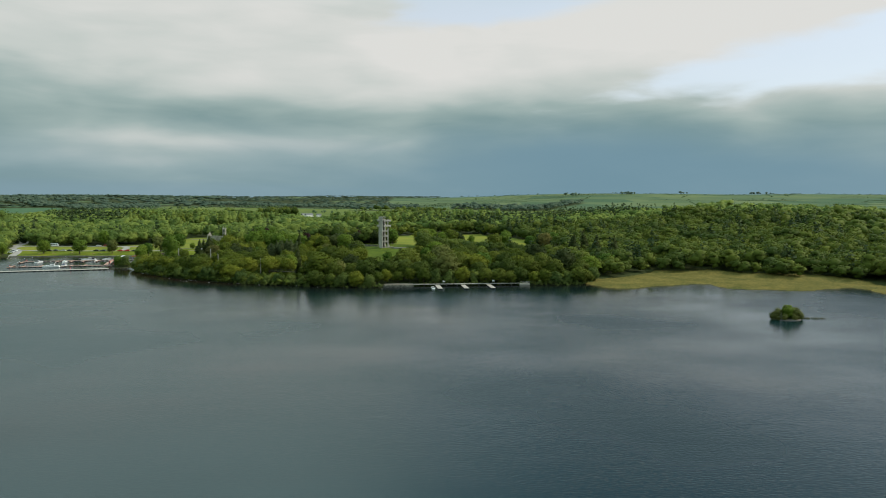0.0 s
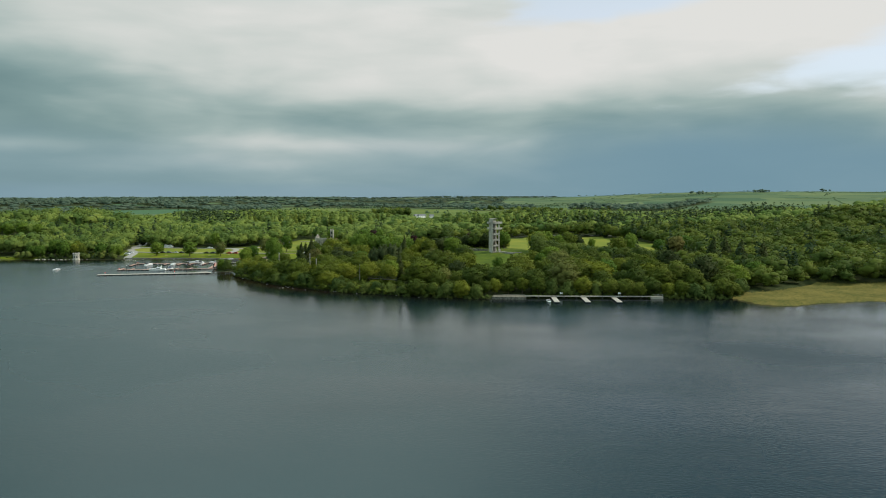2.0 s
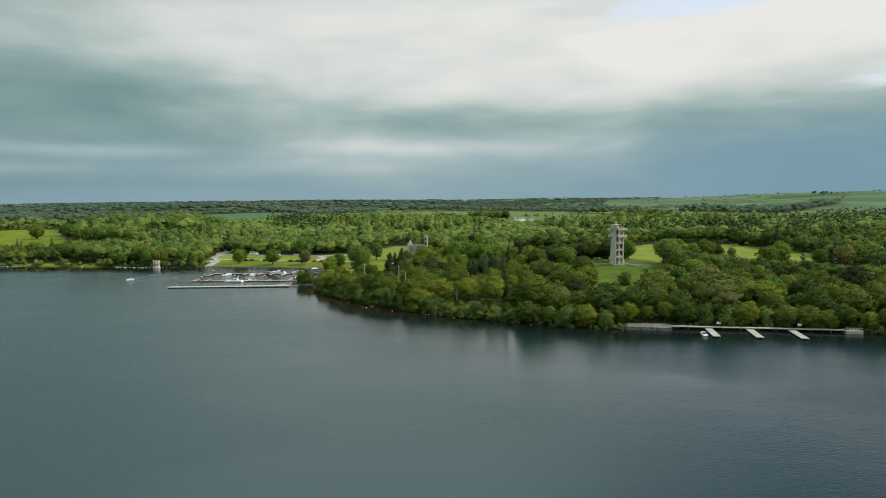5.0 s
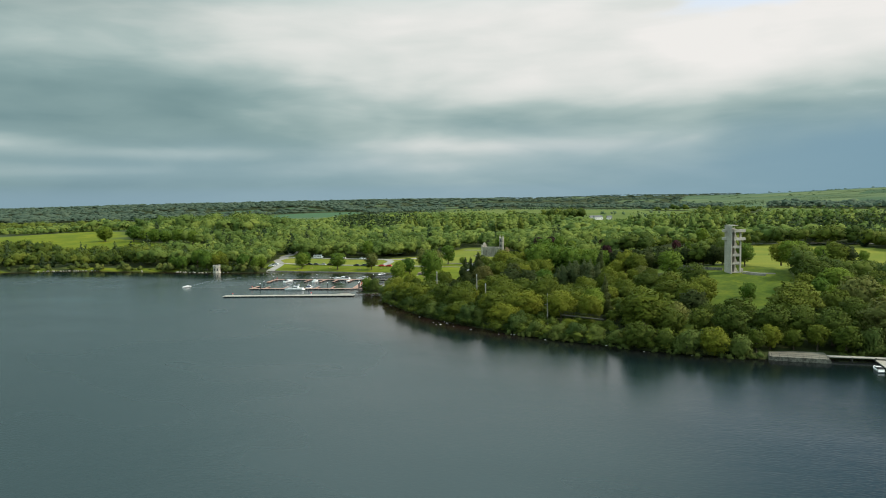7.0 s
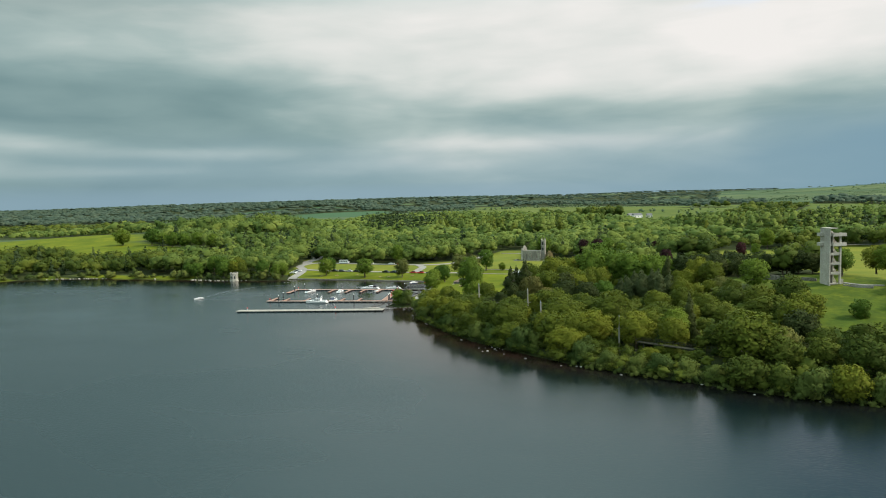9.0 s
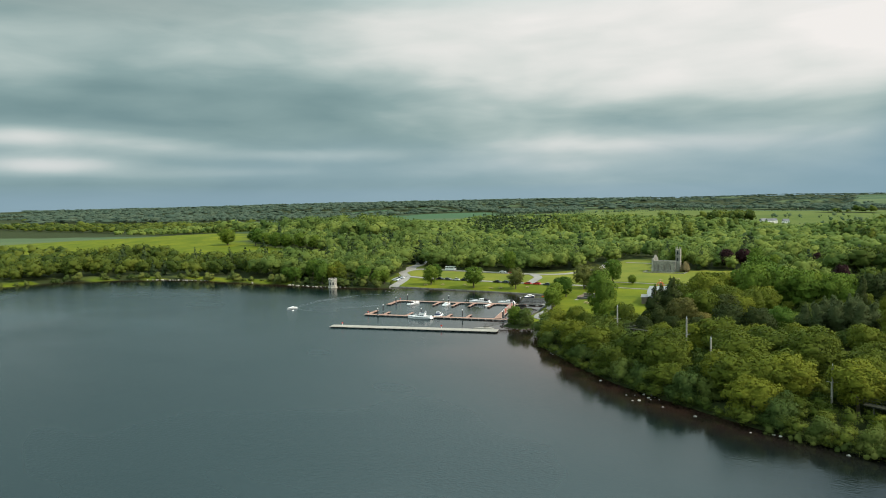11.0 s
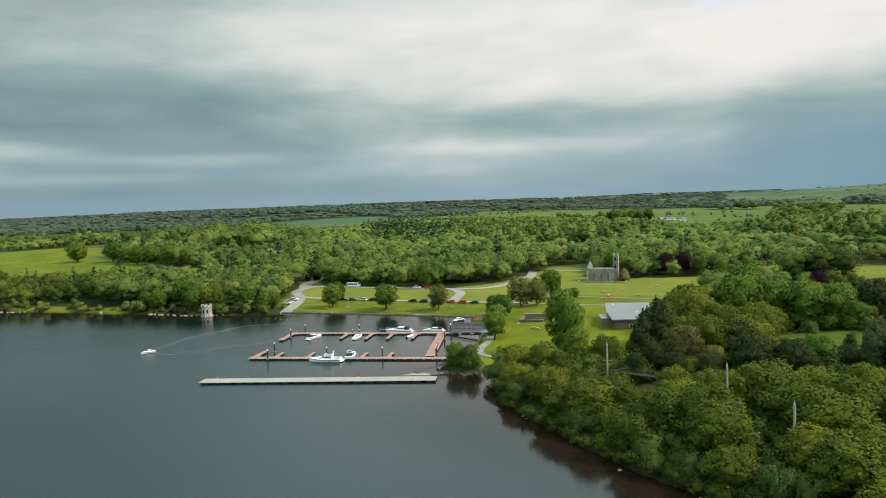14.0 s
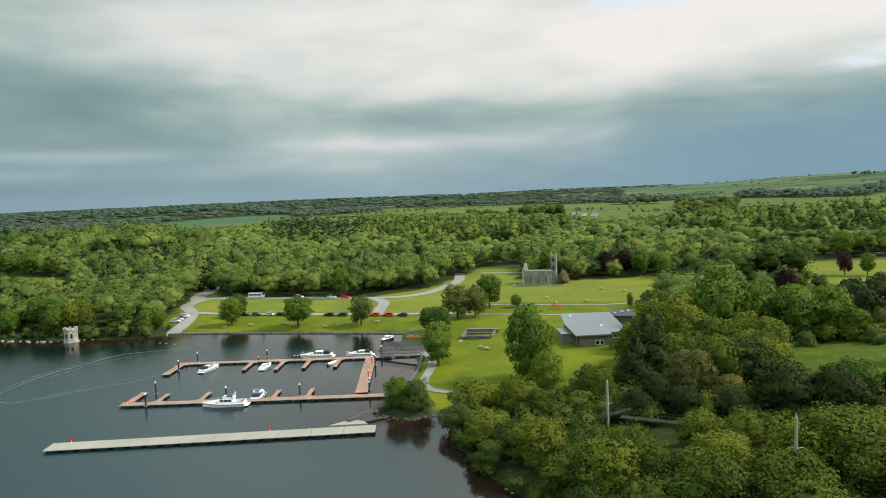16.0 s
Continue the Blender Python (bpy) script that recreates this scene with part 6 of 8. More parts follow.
        part("canopy", bm, cover, t, "dark canvas cockpit canopy")
    if fly:
        bm = bmesh.new()
        loft(bm, [[(a * k, -beam * 0.29 * w, z), (b * k, -beam * 0.25 * w, z), (b * k, beam * 0.25 * w, z), (a * k, beam * 0.29 * w, z)] for a, b, z, w in ((-2.6, -0.2, zc + 1.10 * k, 1.0), (-2.6, 0.15, zc + 1.45 * k, 1.08))])
        deck = part("flybridge", bm, gelcoat, t)
        bm = bmesh.new()
        box(bm, -1.4 * k, 0, zc + 1.452 * k, 1.7 * k, beam * 0.42, 0.05)
        part("seat_well", bm, canvas_blue, deck, "dark blue flybridge seating")
        bm = bmesh.new()
        loft(bm, [[(0.0, -beam * 0.24, zc + 1.45 * k), (0.05, -beam * 0.24, zc + 1.45 * k), (0.05, beam * 0.24, zc + 1.45 * k), (0.0, beam * 0.24, zc + 1.45 * k)],
                  [(-0.3 * k, -beam * 0.21, zc + 1.75 * k), (-0.25 * k, -beam * 0.21, zc + 1.75 * k), (-0.25 * k, beam * 0.21, zc + 1.75 * k), (-0.3 * k, beam * 0.21, zc + 1.75 * k)]])
        part("wind_deflector", bm, glass_dark, deck)
        bm = bmesh.new()
        for s in (-1, 1):
            rod(bm, (-2.2 * k, s * beam * 0.30, zc + 1.3 * k), (-2.7 * k, s * beam * 0.24, zc + 2.2 * k), 0.06, 0.06, 6)
        rod(bm, (-2.7 * k, -beam * 0.24, zc + 2.2 * k), (-2.7 * k, beam * 0.24, zc + 2.2 * k), 0.07, 0.07, 6)
        rod(bm, (-2.7 * k, 0, zc + 2.2 * k), (-2.7 * k, 0, zc + 3.0 * k), 0.03, 0.02, 5)
        part("radar_arch", bm, gelcoat, t)
    if rails:
        bm = bmesh.new()
        for s in (-1, 1):
            pts = [Vector(((u - 0.5) * length, s * beam / 2 * w * 0.95, free * (1 + 0.35 * u ** 2))) for u, w in ((0.45, 1.0), (0.62, 0.93), (0.78, 0.72), (0.9, 0.4), (0.985, 0.05))]
            for p, q in zip(pts, pts[1:]):
                rod(bm, p + Vector((0, 0, 0.6 * k)), q + Vector((0, 0, 0.6 * k)), 0.025, None, 5)
                rod(bm, p, p + Vector((0, 0, 0.6 * k)), 0.02, None, 5)
        part("guard_rail", bm, chrome, t, "polished steel bow rail")
        for u in (-0.25, 0.0, 0.22):
            bm = bmesh.new()
            rod(bm, (u * length, -beam * 0.53, 0.15), (u * length, -beam * 0.53, 0.75), 0.11, 0.11, 8)
            part("fender", bm, white_paint, hull)
    bm = bmesh.new()                                     # bathing platform
    box(bm, -length / 2 - 0.4 * k, 0, 0.22, 0.8 * k, beam * 0.78, 0.1)
    part("swim_platform", bm, gelcoat, t)
    return t


def open_boat(x, y, turn, length, beam, label, inside=None, engine=True):
    """A small open boat with thwarts."""
    t = thing("small_boat", x, y, 0.02, turn, label, "boat", "moored boats")
    bm = bmesh.new()
    outer_ = hull_rings(length, beam, 0.5, STATIONS)
    loft(bm, outer_, cap=False)
    loft(bm, [[(p[0] * 0.95, p[1] * 0.88, max(p[2], 0.1) if abs(p[1]) < 0.01 else (p[2] if i in (0, 5) else 0.12)) for i, p in enumerate(r)] for r in outer_], cap=False)
    part("hull", bm, gelcoat, t)
    for u in (-0.22, 0.08):
        bm = bmesh.new()
        box(bm, u * length, 0, 0.34, 0.32, beam * 0.8, 0.06)
        part("thwart", bm, inside or grey_planks, t)
    if engine:
        bm = bmesh.new()
        box(bm, -length / 2 - 0.15, 0, -0.2, 0.25, 0.3, 1.1, 0, 0.8)
        part("outboard", bm, pile_black, t)
    return t


cruiser(-284.2, 461.0, 193.8, 10.6, 3.5, "large white motor cruiser moored alongside the pontoon", None, True)
cruiser(-279.5, 469.2, 106, 7.6, 2.8, "white cruiser with blue canvas canopy", canvas_blue, True)
cruiser(-309.3, 493.0, 84, 7.8, 2.7, "white cabin cruiser with a dark cockpit cover", canvas_black, False)
cruiser(-293.0, 497.0, 98, 6.8, 2.5, "white cabin boat with a low coachroof", None, False, rails=False)
cruiser(-283.2, 511.0, 193, 10.2, 3.2, "long white cruiser with a black folded canopy", canvas_black, False)
open_boat(-274.4, 503.2, 75, 4.2, 1.7, "small white open boat beside a finger pier")
cruiser(-270.2, 514.2, 193, 8.2, 2.6, "low white sports cruiser with a dark cover", canvas_black, False)
cruiser(-268.9, 536.0, 262, 7.4, 2.6, "white boat with a dark blue hull moored at the slip", None, False, canvas_blue)
cruiser(-28.4, 356.5, 98, 5.2, 2.0, "small white cabin boat tied to the wooden jetty", canvas_black, False, rails=False)
cruiser(-354.0, 456.0, 248, 4.8, 1.9, "small white speedboat trailing a wake", None, False, group="", rails=False)
# the thin foam lines of its wake, spreading astern
for line, thick in (([(-354.5, 459), (-357, 470), (-358.5, 482), (-356.6, 495.5), (-352.5, 509.6), (-334, 519.4)], 0.24), ([(-357, 462), (-359.5, 472), (-360.5, 482), (-358.8, 494)], 0.10),
                    ([(-352.5, 458), (-346.5, 456), (-342, 457), (-337.5, 462), (-333.5, 467.6), (-324.5, 479), (-322.4, 486)], 0.2), ([(-346, 460), (-341, 461.5), (-336, 467), (-330, 476)], 0.10),
                    ([(-359, 474), (-361.5, 484), (-360, 495), (-357, 505)], 0.08), ([(-354, 474), (-355, 486), (-352.5, 498), (-347, 508)], 0.08), ([(-340, 465), (-335, 471), (-329, 479), (-326, 484)], 0.08)):
    bm = bmesh.new()
    pts = smooth_line(line, 1.2)
    left, right = [], []
    for k, p in enumerate(pts):
        d = (pts[min(k + 1, len(pts) - 1)] - pts[max(k - 1, 0)]).normalized()
        w = thick * (0.75 + 0.5 * noise.noise(Vector((k * 0.6, thick * 50, 0)))) * math.sin(math.pi * (0.08 + 0.9 * k / len(pts))) + 0.015
        left.append(bm.verts.new((p.x - d.y * w, p.y + d.x * w, 0.03)))
        right.append(bm.verts.new((p.x + d.y * w, p.y - d.x * w, 0.03)))
    for k in range(len(pts) - 1):
        bm.faces.new((left[k], right[k], right[k + 1], left[k + 1]))
    tagged(new("wake", finish(bm, "wake", foam)), "thin pale foam line of a boat wake", "wake", kind="structure")


# ---- quay, slip and shore works ----
def wall_run(name, pts, width, bottom, top, mat, label, kind="structure", category="wall"):
    bm = bmesh.new()
    rings = []
    for k, p in enumerate(pts):
        a, b = Vector(pts[max(k - 1, 0)]), Vector(pts[min(k + 1, len(pts) - 1)])
        d = (b - a).normalized()
        s = Vector((-d.y, d.x)) * width / 2
        rings.append([(p[0] + s.x, p[1] + s.y, bottom), (p[0] - s.x, p[1] - s.y, bottom), (p[0] - s.x, p[1] - s.y, top), (p[0] + s.x, p[1] + s.y, top)])
    loft(bm, rings)
    return tagged(new(name, finish(bm, name, mat)), label, category, kind=kind)


wall_run("wall_quay", [(-355, 542.4), (-330, 544.5), (-309, 545.9), (-285, 547.0), (-265.5, 547.8)], 0.5, -1.5, 0.5, stone, "low stone quay wall along the lawn")
wall_run("wall_harbour", [(-250.6, 520), (-248, 508), (-245.2, 496), (-244.0, 484)], 0.8, -1.5, 1.05, dark_planks, "dark timber-faced harbour wall")
slip = thing("slipway", -260.5, 526, 0, 13, "dark stone slipway sloping into the water", "slipway")
for k in range(9):
    bm = bmesh.new()
    box(bm, 0.6, -4.2 + k * 1.15, -0.75 + 0.03 * k, 15.0 - 0.2 * k, 1.08, 0.80 + 0.07 * k)
    part("stone_course", bm, slip_stone, slip)
bm = bmesh.new()
for k in range(7):
    rod(bm, (-5.5 + 1.9 * k, -4.9, -0.5), (-5.5 + 1.9 * k, -4.9, 1.2), 0.05, 0.05, 6)
for z in (0.7, 1.2):
    rod(bm, (-5.5, -4.9, z), (5.9, -4.9, z), 0.035, 0.035, 6)
part("railing", bm, galvanised, slip, "thin galvanised handrail")
steps = thing("landing_steps", -259.2, 540.2, 0, 8, "weathered timber steps rising from the slip", "steps")
for k in range(7):
    bm = bmesh.new()
    box(bm, 0, k * 1.3, 0.1 + 0.16 * k, 7.4, 1.22, 0.5)
    part("step", bm, cladding, steps)
for k in range(6):
    kayak = thing("kayak", -261.6 + 1.15 * k, 538.4 + 0.12 * k, 0.75, 84 + 5 * math.sin(k * 2.1), "red plastic kayak leaning on the timber steps", "kayak", "kayaks")
    bm = bmesh.new()
    loft(bm, [[(x, -w, 0.05), (x, 0, -0.02), (x, w, 0.05), (x, w * 0.7, 0.36), (x, -w * 0.7, 0.36)] for x, w in ((-1.9, 0.05), (-1.2, 0.34), (0, 0.46), (1.2, 0.34), (1.9, 0.05))])
    part("hull", bm, red_paint, kayak)
    bm = bmesh.new()
    box(bm, 0, 0, 0.35, 0.9, 0.42, 0.05)
    part("seat", bm, canvas_black, kayak)
# timber terrace beside the path
terrace = thing("timber_shelter", -236.2, 535.0, 1.3, 2, "low roofless timber seating enclosure on a concrete floor beside the lawn", "shelter")
for nm, mat, row in (("back_wall", cladding, (0, 7.0, 0, 11.0, 0.35, 1.9)), ("side_wall", cladding, (-5.4, 2.0, 0, 0.35, 9.6, 1.5)), ("side_wall", cladding, (4.4, 2.6, 0, 0.35, 8.6, 1.6)),
                     ("front_wall", dark_planks, (-0.6, -2.6, 0, 9.2, 0.3, 1.15)), ("floor", pale_concrete, (1.0, 1.6, -0.5, 14.0, 13.0, 0.62)), ("bench", dark_planks, (-0.5, 5.4, 0.12, 8.6, 1.0, 0.75)),
                     ("bench", dark_planks, (-0.5, 1.6, 0.12, 8.2, 0.9, 0.55)), ("wall_coping", grey_planks, (0, 7.0, 1.904, 11.3, 0.6, 0.10))):
    bm = bmesh.new()
    box(bm, *row)
    part(nm, bm, mat, terrace)


def boulder(x, y, z, r, seed, mat=rock, label="grey shore boulder"):
    rng = random.Random(seed)
    bm = bmesh.new()
    bmesh.ops.create_icosphere(bm, subdivisions=2, radius=r)
    for v in bm.verts:
        v.co *= 1 + 0.35 * (noise.noise(v.co * (1.1 / r) + Vector((seed * 3.1, 0, 0))))
        v.co.z *= 0.62
    ob = new("boulder", finish(bm, "boulder", mat))
    ob.matrix_world = pose(x, y, z, 0, 0, rng.uniform(0, 360))
    return tagged(ob, label, "rock", "shore boulders")


rocks = random.Random(5)
for k in range(26):                                      # round the small stony point
    a = rocks.uniform(-2.9, 0.6)
    boulder(-238 + 6.6 * math.cos(a) + rocks.uniform(-0.9, 0.9), 462 + 4.8 * math.sin(a) + rocks.uniform(-0.8, 0.8), 0.0, rocks.uniform(0.2, 0.6), k, rock, "dark stone on the edge of the small point")
for k in range(46):                                      # pale stones below the trees west of the lawn
    u = k / 45
    x, y = -425 + 68 * u, 525.2 + (16 * max(0, u - 0.35) / 0.65)
    boulder(x + rocks.uniform(-1.4, 1.4), y - 0.5 + rocks.uniform(-0.9, 0.9), 0.08, rocks.uniform(0.15, 0.7), 100 + k, stone if k % 2 else pale_stone, "pale stone at the foot of the bank")
for k, (x, y, r) in enumerate(((-182.9, 400.4, 0.45), (-168.8, 392.6, 0.4), (-166.9, 392.8, 0.35), (-167.0, 390.4, 0.45), (-165.7, 391.4, 0.3), (-169.7, 386.2, 0.35), (-168.3, 387.0, 0.5),
                              (-161.9, 384.5, 0.3), (-172.5, 390.1, 0.35), (-153.7, 380.8, 0.5), (-141.2, 375.2, 0.3), (-136.9, 376.0, 0.45), (-135.6, 375.8, 0.4), (-123.2, 370.4, 0.5),
                              (-113.2, 371.2, 0.35), (-102.3, 366.9, 0.4), (-164.2, 390.0, 0.25), (-170.6, 391.0, 0.25), (-166.0, 389.0, 0.25), (-208.4, 425.2, 0.4), (-207.2, 423.9, 0.3), (-90, 361.4, 0.35), (-76, 360.0, 0.3))):
    boulder(x, y, 0.0, r * 0.85, 200 + k, pale_stone if k % 3 == 0 else stone, "pale stone awash beside the wooded shore")
for x, y in ((-352, 526.5), (-349, 526.0), (-345, 525.2)):
    boulder(x, y, -0.02, 0.35, int(-x), pale_stone, "pale stone awash off the bank")

# the wooden jetty and its stone pier
pier = thing("stone_pier", -47, 364.5, 0, 1, "grey stone pier with a paved top", "pier")
bm = bmesh.new()
loft(bm, [[(-7.8 - d, -3.6 - d, z), (7.8 + d, -3.6 - d, z), (7.8 + d, 6, z), (-7.8 - d, 6, z)] for z, d in ((-1.6, 0.4), (0.95, 0.0))])
part("walling", bm, rough_stone, pier)
block = bmesh.new()
box(block, 0, 0, 0, 0.72, 0.24, 0.34, 0, 0.94)
block = finish(block, "stone", rough_stone)
pier_rng = random.Random(52)
for row in range(3):
    for k in range(22):
        ob = new("stone", block)
        ob.parent = pier
        ob.matrix_local = pose(-7.55 + 0.72 * k + 0.3 * (row % 2) + pier_rng.uniform(-0.06, 0.06), -3.62 - 0.14 * (1 - row / 3) + pier_rng.uniform(-0.06, 0.05), -0.12 + 0.36 * row, 0, 0, pier_rng.uniform(-7, 7)) @ Matrix.Diagonal((pier_rng.uniform(0.8, 1.05), 1, pier_rng.uniform(0.8, 1.02), 1))
bm = bmesh.new()
box(bm, 0, 1.2, 0.954, 15.2, 9.2, 0.12)
part("paving", bm, pier_paving, pier)
for k in range(9):
    bm = bmesh.new()
    box(bm, -7.0 + 1.75 * k, -3.45, 0.96 + 0.02 * (k % 3), 1.62, 0.6, 0.2, (k * 37 % 5) - 2)
    part("coping_stone", bm, rough_stone, pier)
bm = bmesh.new()
for k in range(8):
    rod(bm, (-7.2 + 2.05 * k, -3.0, 1.0), (-7.2 + 2.05 * k, -3.0, 2.0), 0.05, 0.05, 6)
for z in (1.5, 1.95):
    rod(bm, (-7.2, -3.0, z), (7.15, -3.0, z), 0.035, 0.035, 6)
part("railing", bm, dark_steel, pier, "thin dark steel railing")
jetty = thing("wooden_jetty", -39.2, 366.3, 0, 5.6, "long grey boarded jetty on dark timber piles", "jetty")
for k in range(10):
    bm = bmesh.new()
    box(bm, 3.0 + 6.0 * k, 0, 0.85, 5.95, 2.2, 0.2)
    part("deck_section", bm, grey_planks, jetty)
    for s in (-0.9, 0.9):
        bm = bmesh.new()
        rod(bm, (6.0 * k + 0.2, s, -2.5), (6.0 * k + 0.2, s, 1.15), 0.16, 0.14, 7)
        part("pile", bm, dark_planks, jetty)
for u in (13.2, 27.2, 41.4):
    bm = bmesh.new()
    box(bm, u, -8.6, 0.42, 2.5, 14.5, 0.22)
    f = part("finger_pontoon", bm, pale_concrete, jetty)
    for k in range(4):
        bm = bmesh.new()
        box(bm, u, -3.2 - 3.6 * k, -0.4, 2.2, 2.4, 0.8)
        part("float", bm, floats, f)
for u in (17.0, 44.5):
    x, y = along(-39.2, 366.3, 5.6, u, 0.9)
    t = thing("notice_board", x, y, 1.05, 5, "white notice board on two posts at the jetty", "sign", "notice boards")
    for s in (-0.5, 0.5):
        bm = bmesh.new()
        rod(bm, (s, 0, 0), (s, 0, 1.7), 0.05, 0.05, 6)
        part("post", bm, grey_planks, t)
    bm = bmesh.new()
    box(bm, 0, -0.06, 0.9, 1.3, 0.07, 0.8)
    part("panel", bm, white_paint, t)
x, y = along(-39.2, 366.3, 5.6, 61.5, 0)
cabin = thing("jetty_platform", x, y, 0, 5.6, "low pale concrete platform at the end of the jetty", "platform")
bm = bmesh.new()
box(bm, 0, 0, -1.2, 5.6, 4.6, 2.3)
bmesh.ops.bevel(bm, geom=bm.edges[:], offset=0.08, segments=1, affect="EDGES")
part("block", bm, pale_concrete, cabin)
bm = bmesh.new()
for s in (-2.6, 2.6):
    rod(bm, (s, -2.1, 1.1), (s, -2.1, 2.0), 0.05, 0.05, 6)
rod(bm, (-2.6, -2.1, 2.0), (2.6, -2.1, 2.0), 0.05, 0.05, 6)
part("railing", bm, galvanised, cabin)
for k in range(34):                                      # broken stone edging along the western bank
    u = k / 33
    boulder(-537 + 60 * u + rocks.uniform(-0.8, 0.8), 505.5 + 17.5 * u ** 0.8 + rocks.uniform(-0.7, 0.7), 0.05, rocks.uniform(0.25, 0.75), 300 + k, stone if k % 3 else pale_stone, "pale edging stone of the western bank")
ruin = thing("landing_stage", -455.5, 525.0, -0.6, -38, "ruined low stone landing stage on the western bank", "landing stage")
bm = bmesh.new()
loft(bm, [[(-4.2, -2.0, 0), (4.0, -1.6, 0), (4.2, 1.8, 0), (-4.0, 2.2, 0)], [(-3.9, -1.8, 0.9), (3.6, -1.3, 0.75), (3.9, 1.5, 0.8), (-3.8, 2.0, 1.3)]])
part("rubble_core", bm, pale_stone, ruin)
for k in range(14):
    bm = bmesh.new()
    box(bm, -3.6 + (k % 7) * 1.2 + rocks.uniform(-0.15, 0.15), -1.2 + (k // 7) * 2.2 + rocks.uniform(-0.3, 0.3), 0.6 + rocks.uniform(0, 0.25), rocks.uniform(0.8, 1.1), rocks.uniform(0.7, 1.2), rocks.uniform(0.3, 0.5), rocks.uniform(-14, 14), 0.85)
    part("stone", bm, pale_stone, ruin)

# ---- viewing tower ----
tower = thing("viewing_tower", -62.6, 485.0, float(ground_z(-62.6, 485.0)) - 0.1, 32, "tall board-marked concrete viewing tower with open stair floors", "tower")
TW, TD, TOP = 5.0, 5.4, 20.4


def tower_box(name, row, mat=concrete, parent=None, label=""):
    bm = bmesh.new()
    box(bm, *row)
    return part(name, bm, mat, parent or tower, label)


tower_box("shaft_wall", (-TW / 2 + 0.2, 0, -0.8, 0.4, TD, TOP + 2.0), label="tall blank concrete wall with board marks")
for k in range(6):                                       # board-marked ribs of the blank wall
    tower_box("rib", (-TW / 2 - 0.03, -TD / 2 + 0.5 + k * 0.88, 0.2, 0.07, 0.30, TOP + 0.7))
tower_box("back_wall", (0.2, TD / 2 - 0.2, -0.8, TW - 0.44, 0.38, TOP + 0.8))
tower_box("corner_pillar", (TW / 2 - 0.35, -TD / 2 + 0.35, -0.8, 0.68, 0.68, TOP + 0.4))
tower_box("corner_pillar", (TW / 2 - 0.35, TD / 2 - 0.78, -0.8, 0.66, 0.66, TOP + 0.3))
tower_box("core_wall", (-0.1, 0.3, -0.6, 0.3, 3.2, TOP))
for k in range(6):
    z = 0.1 + 3.72 * k
    tower_box("floor_slab", (0.1, 0, z, TW - 0.28, TD - 0.3, 0.32))
    if 0 < k < 6:
        tower_box("parapet", (0.22, -TD / 2 + 0.16, z + 0.324, TW - 0.9, 0.2, 0.72), label="solid concrete parapet of the stair floor")
        tower_box("parapet", (TW / 2 - 0.16, -0.2, z + 0.324, 0.2, TD - 1.9, 0.72))
    if k < 5:
        bm = bmesh.new()
        for s in range(11):                              # stair flight behind the parapets
            box(bm, 1.1, -1.7 + s * 0.32, z + 0.33 + s * 0.31, 1.1, 0.34, 0.2)
        part("stair_flight", bm, concrete, tower)
tower_box("balcony", (1.3, -TD / 2 - 0.25, 14.9, TW + 0.6, 0.9, 1.2), label="projecting viewing balcony")
tower_box("balcony", (1.3, -TD / 2 - 0.25, 18.6, TW + 0.6, 0.9, 1.2), label="projecting viewing balcony")
tower_box("balcony", (-TW / 2 - 0.7, TD / 2 - 0.9, 14.9, 1.4, 1.9, 1.2))
tower_box("balcony", (-TW / 2 - 0.7, TD / 2 - 0.9, 18.6, 1.4, 1.9, 1.2))
tower_box("roof_slab", (-1.0, -0.2, TOP + 1.2, 3.2, TD + 0.5, 0.2), label="thin oversailing concrete roof slab")
tower_box("entrance_block", (TW / 2 + 0.5, -TD / 2 + 0.6, -0.4, 1.0, 1.0, 2.4), pale_concrete)
wall_run("wall_terrace", [(-92, 503), (-84, 498.6), (-76, 494.4), (-67, 489.5)], 0.5, 6.5, 13.6, rough_stone, "long grey retaining wall of the old house terrace")
wall_run("wall_ramp", [(-58.5, 482), (-54, 479.5), (-49, 479)], 0.4, 9.0, 12.3, stone, "low concrete ramp wall beside the tower")


# ---- visitor building ----
vc = thing("visitor_building", -200.3, 533.5, 2.3, 15, "low timber-clad visitor building with a wide grey zinc roof", "building")
VW, VD = 15.0, 25.0


def vc_box(name, row, mat, parent=None, label=""):
    bm = bmesh.new()
    box(bm, *row)
    return part(name, bm, mat, parent or vc, label)


front = vc_box("front_wall", (-1.2, -VD / 2 - 0.9, 0, 9.6, 0.35, 3.7), cladding, label="grey weathered cedar wall")
vc_box("front_wall", (5.6, -VD / 2 + 1.6, 0, 4.6, 0.35, 3.7), warm_cladding, label="warm brown cedar wall")
vc_box("side_wall", (-6.0, 0, 0, 0.35, VD - 1.4, 3.8), cladding)
vc_box("side_wall", (7.8, 1.0, 0, 0.35, VD - 1.6, 4.2), cladding)
vc_box("back_wall", (0.9, VD / 2 - 0.4, 0, 13.4, 0.35, 4.4), cladding)
vc_box("return_wall", (3.45, -VD / 2 + 0.3, 0, 0.35, 2.3, 3.7), warm_cladding)
for x in (-0.7, 0.65):
    w = vc_box("window", (x, -VD / 2 - 1.10, 0.9, 1.15, 0.08, 1.35), white_paint, front, "white framed window")
    vc_box("window", (x, -VD / 2 - 1.16, 1.02, 0.9, 0.05, 1.1), glass_dark, front, "dark window glass")
for x in (4.9, 5.9):
    vc_box("window", (x, -VD / 2 + 1.38, 1.0, 0.75, 0.06, 1.5), white_paint, None, "pale framed window")
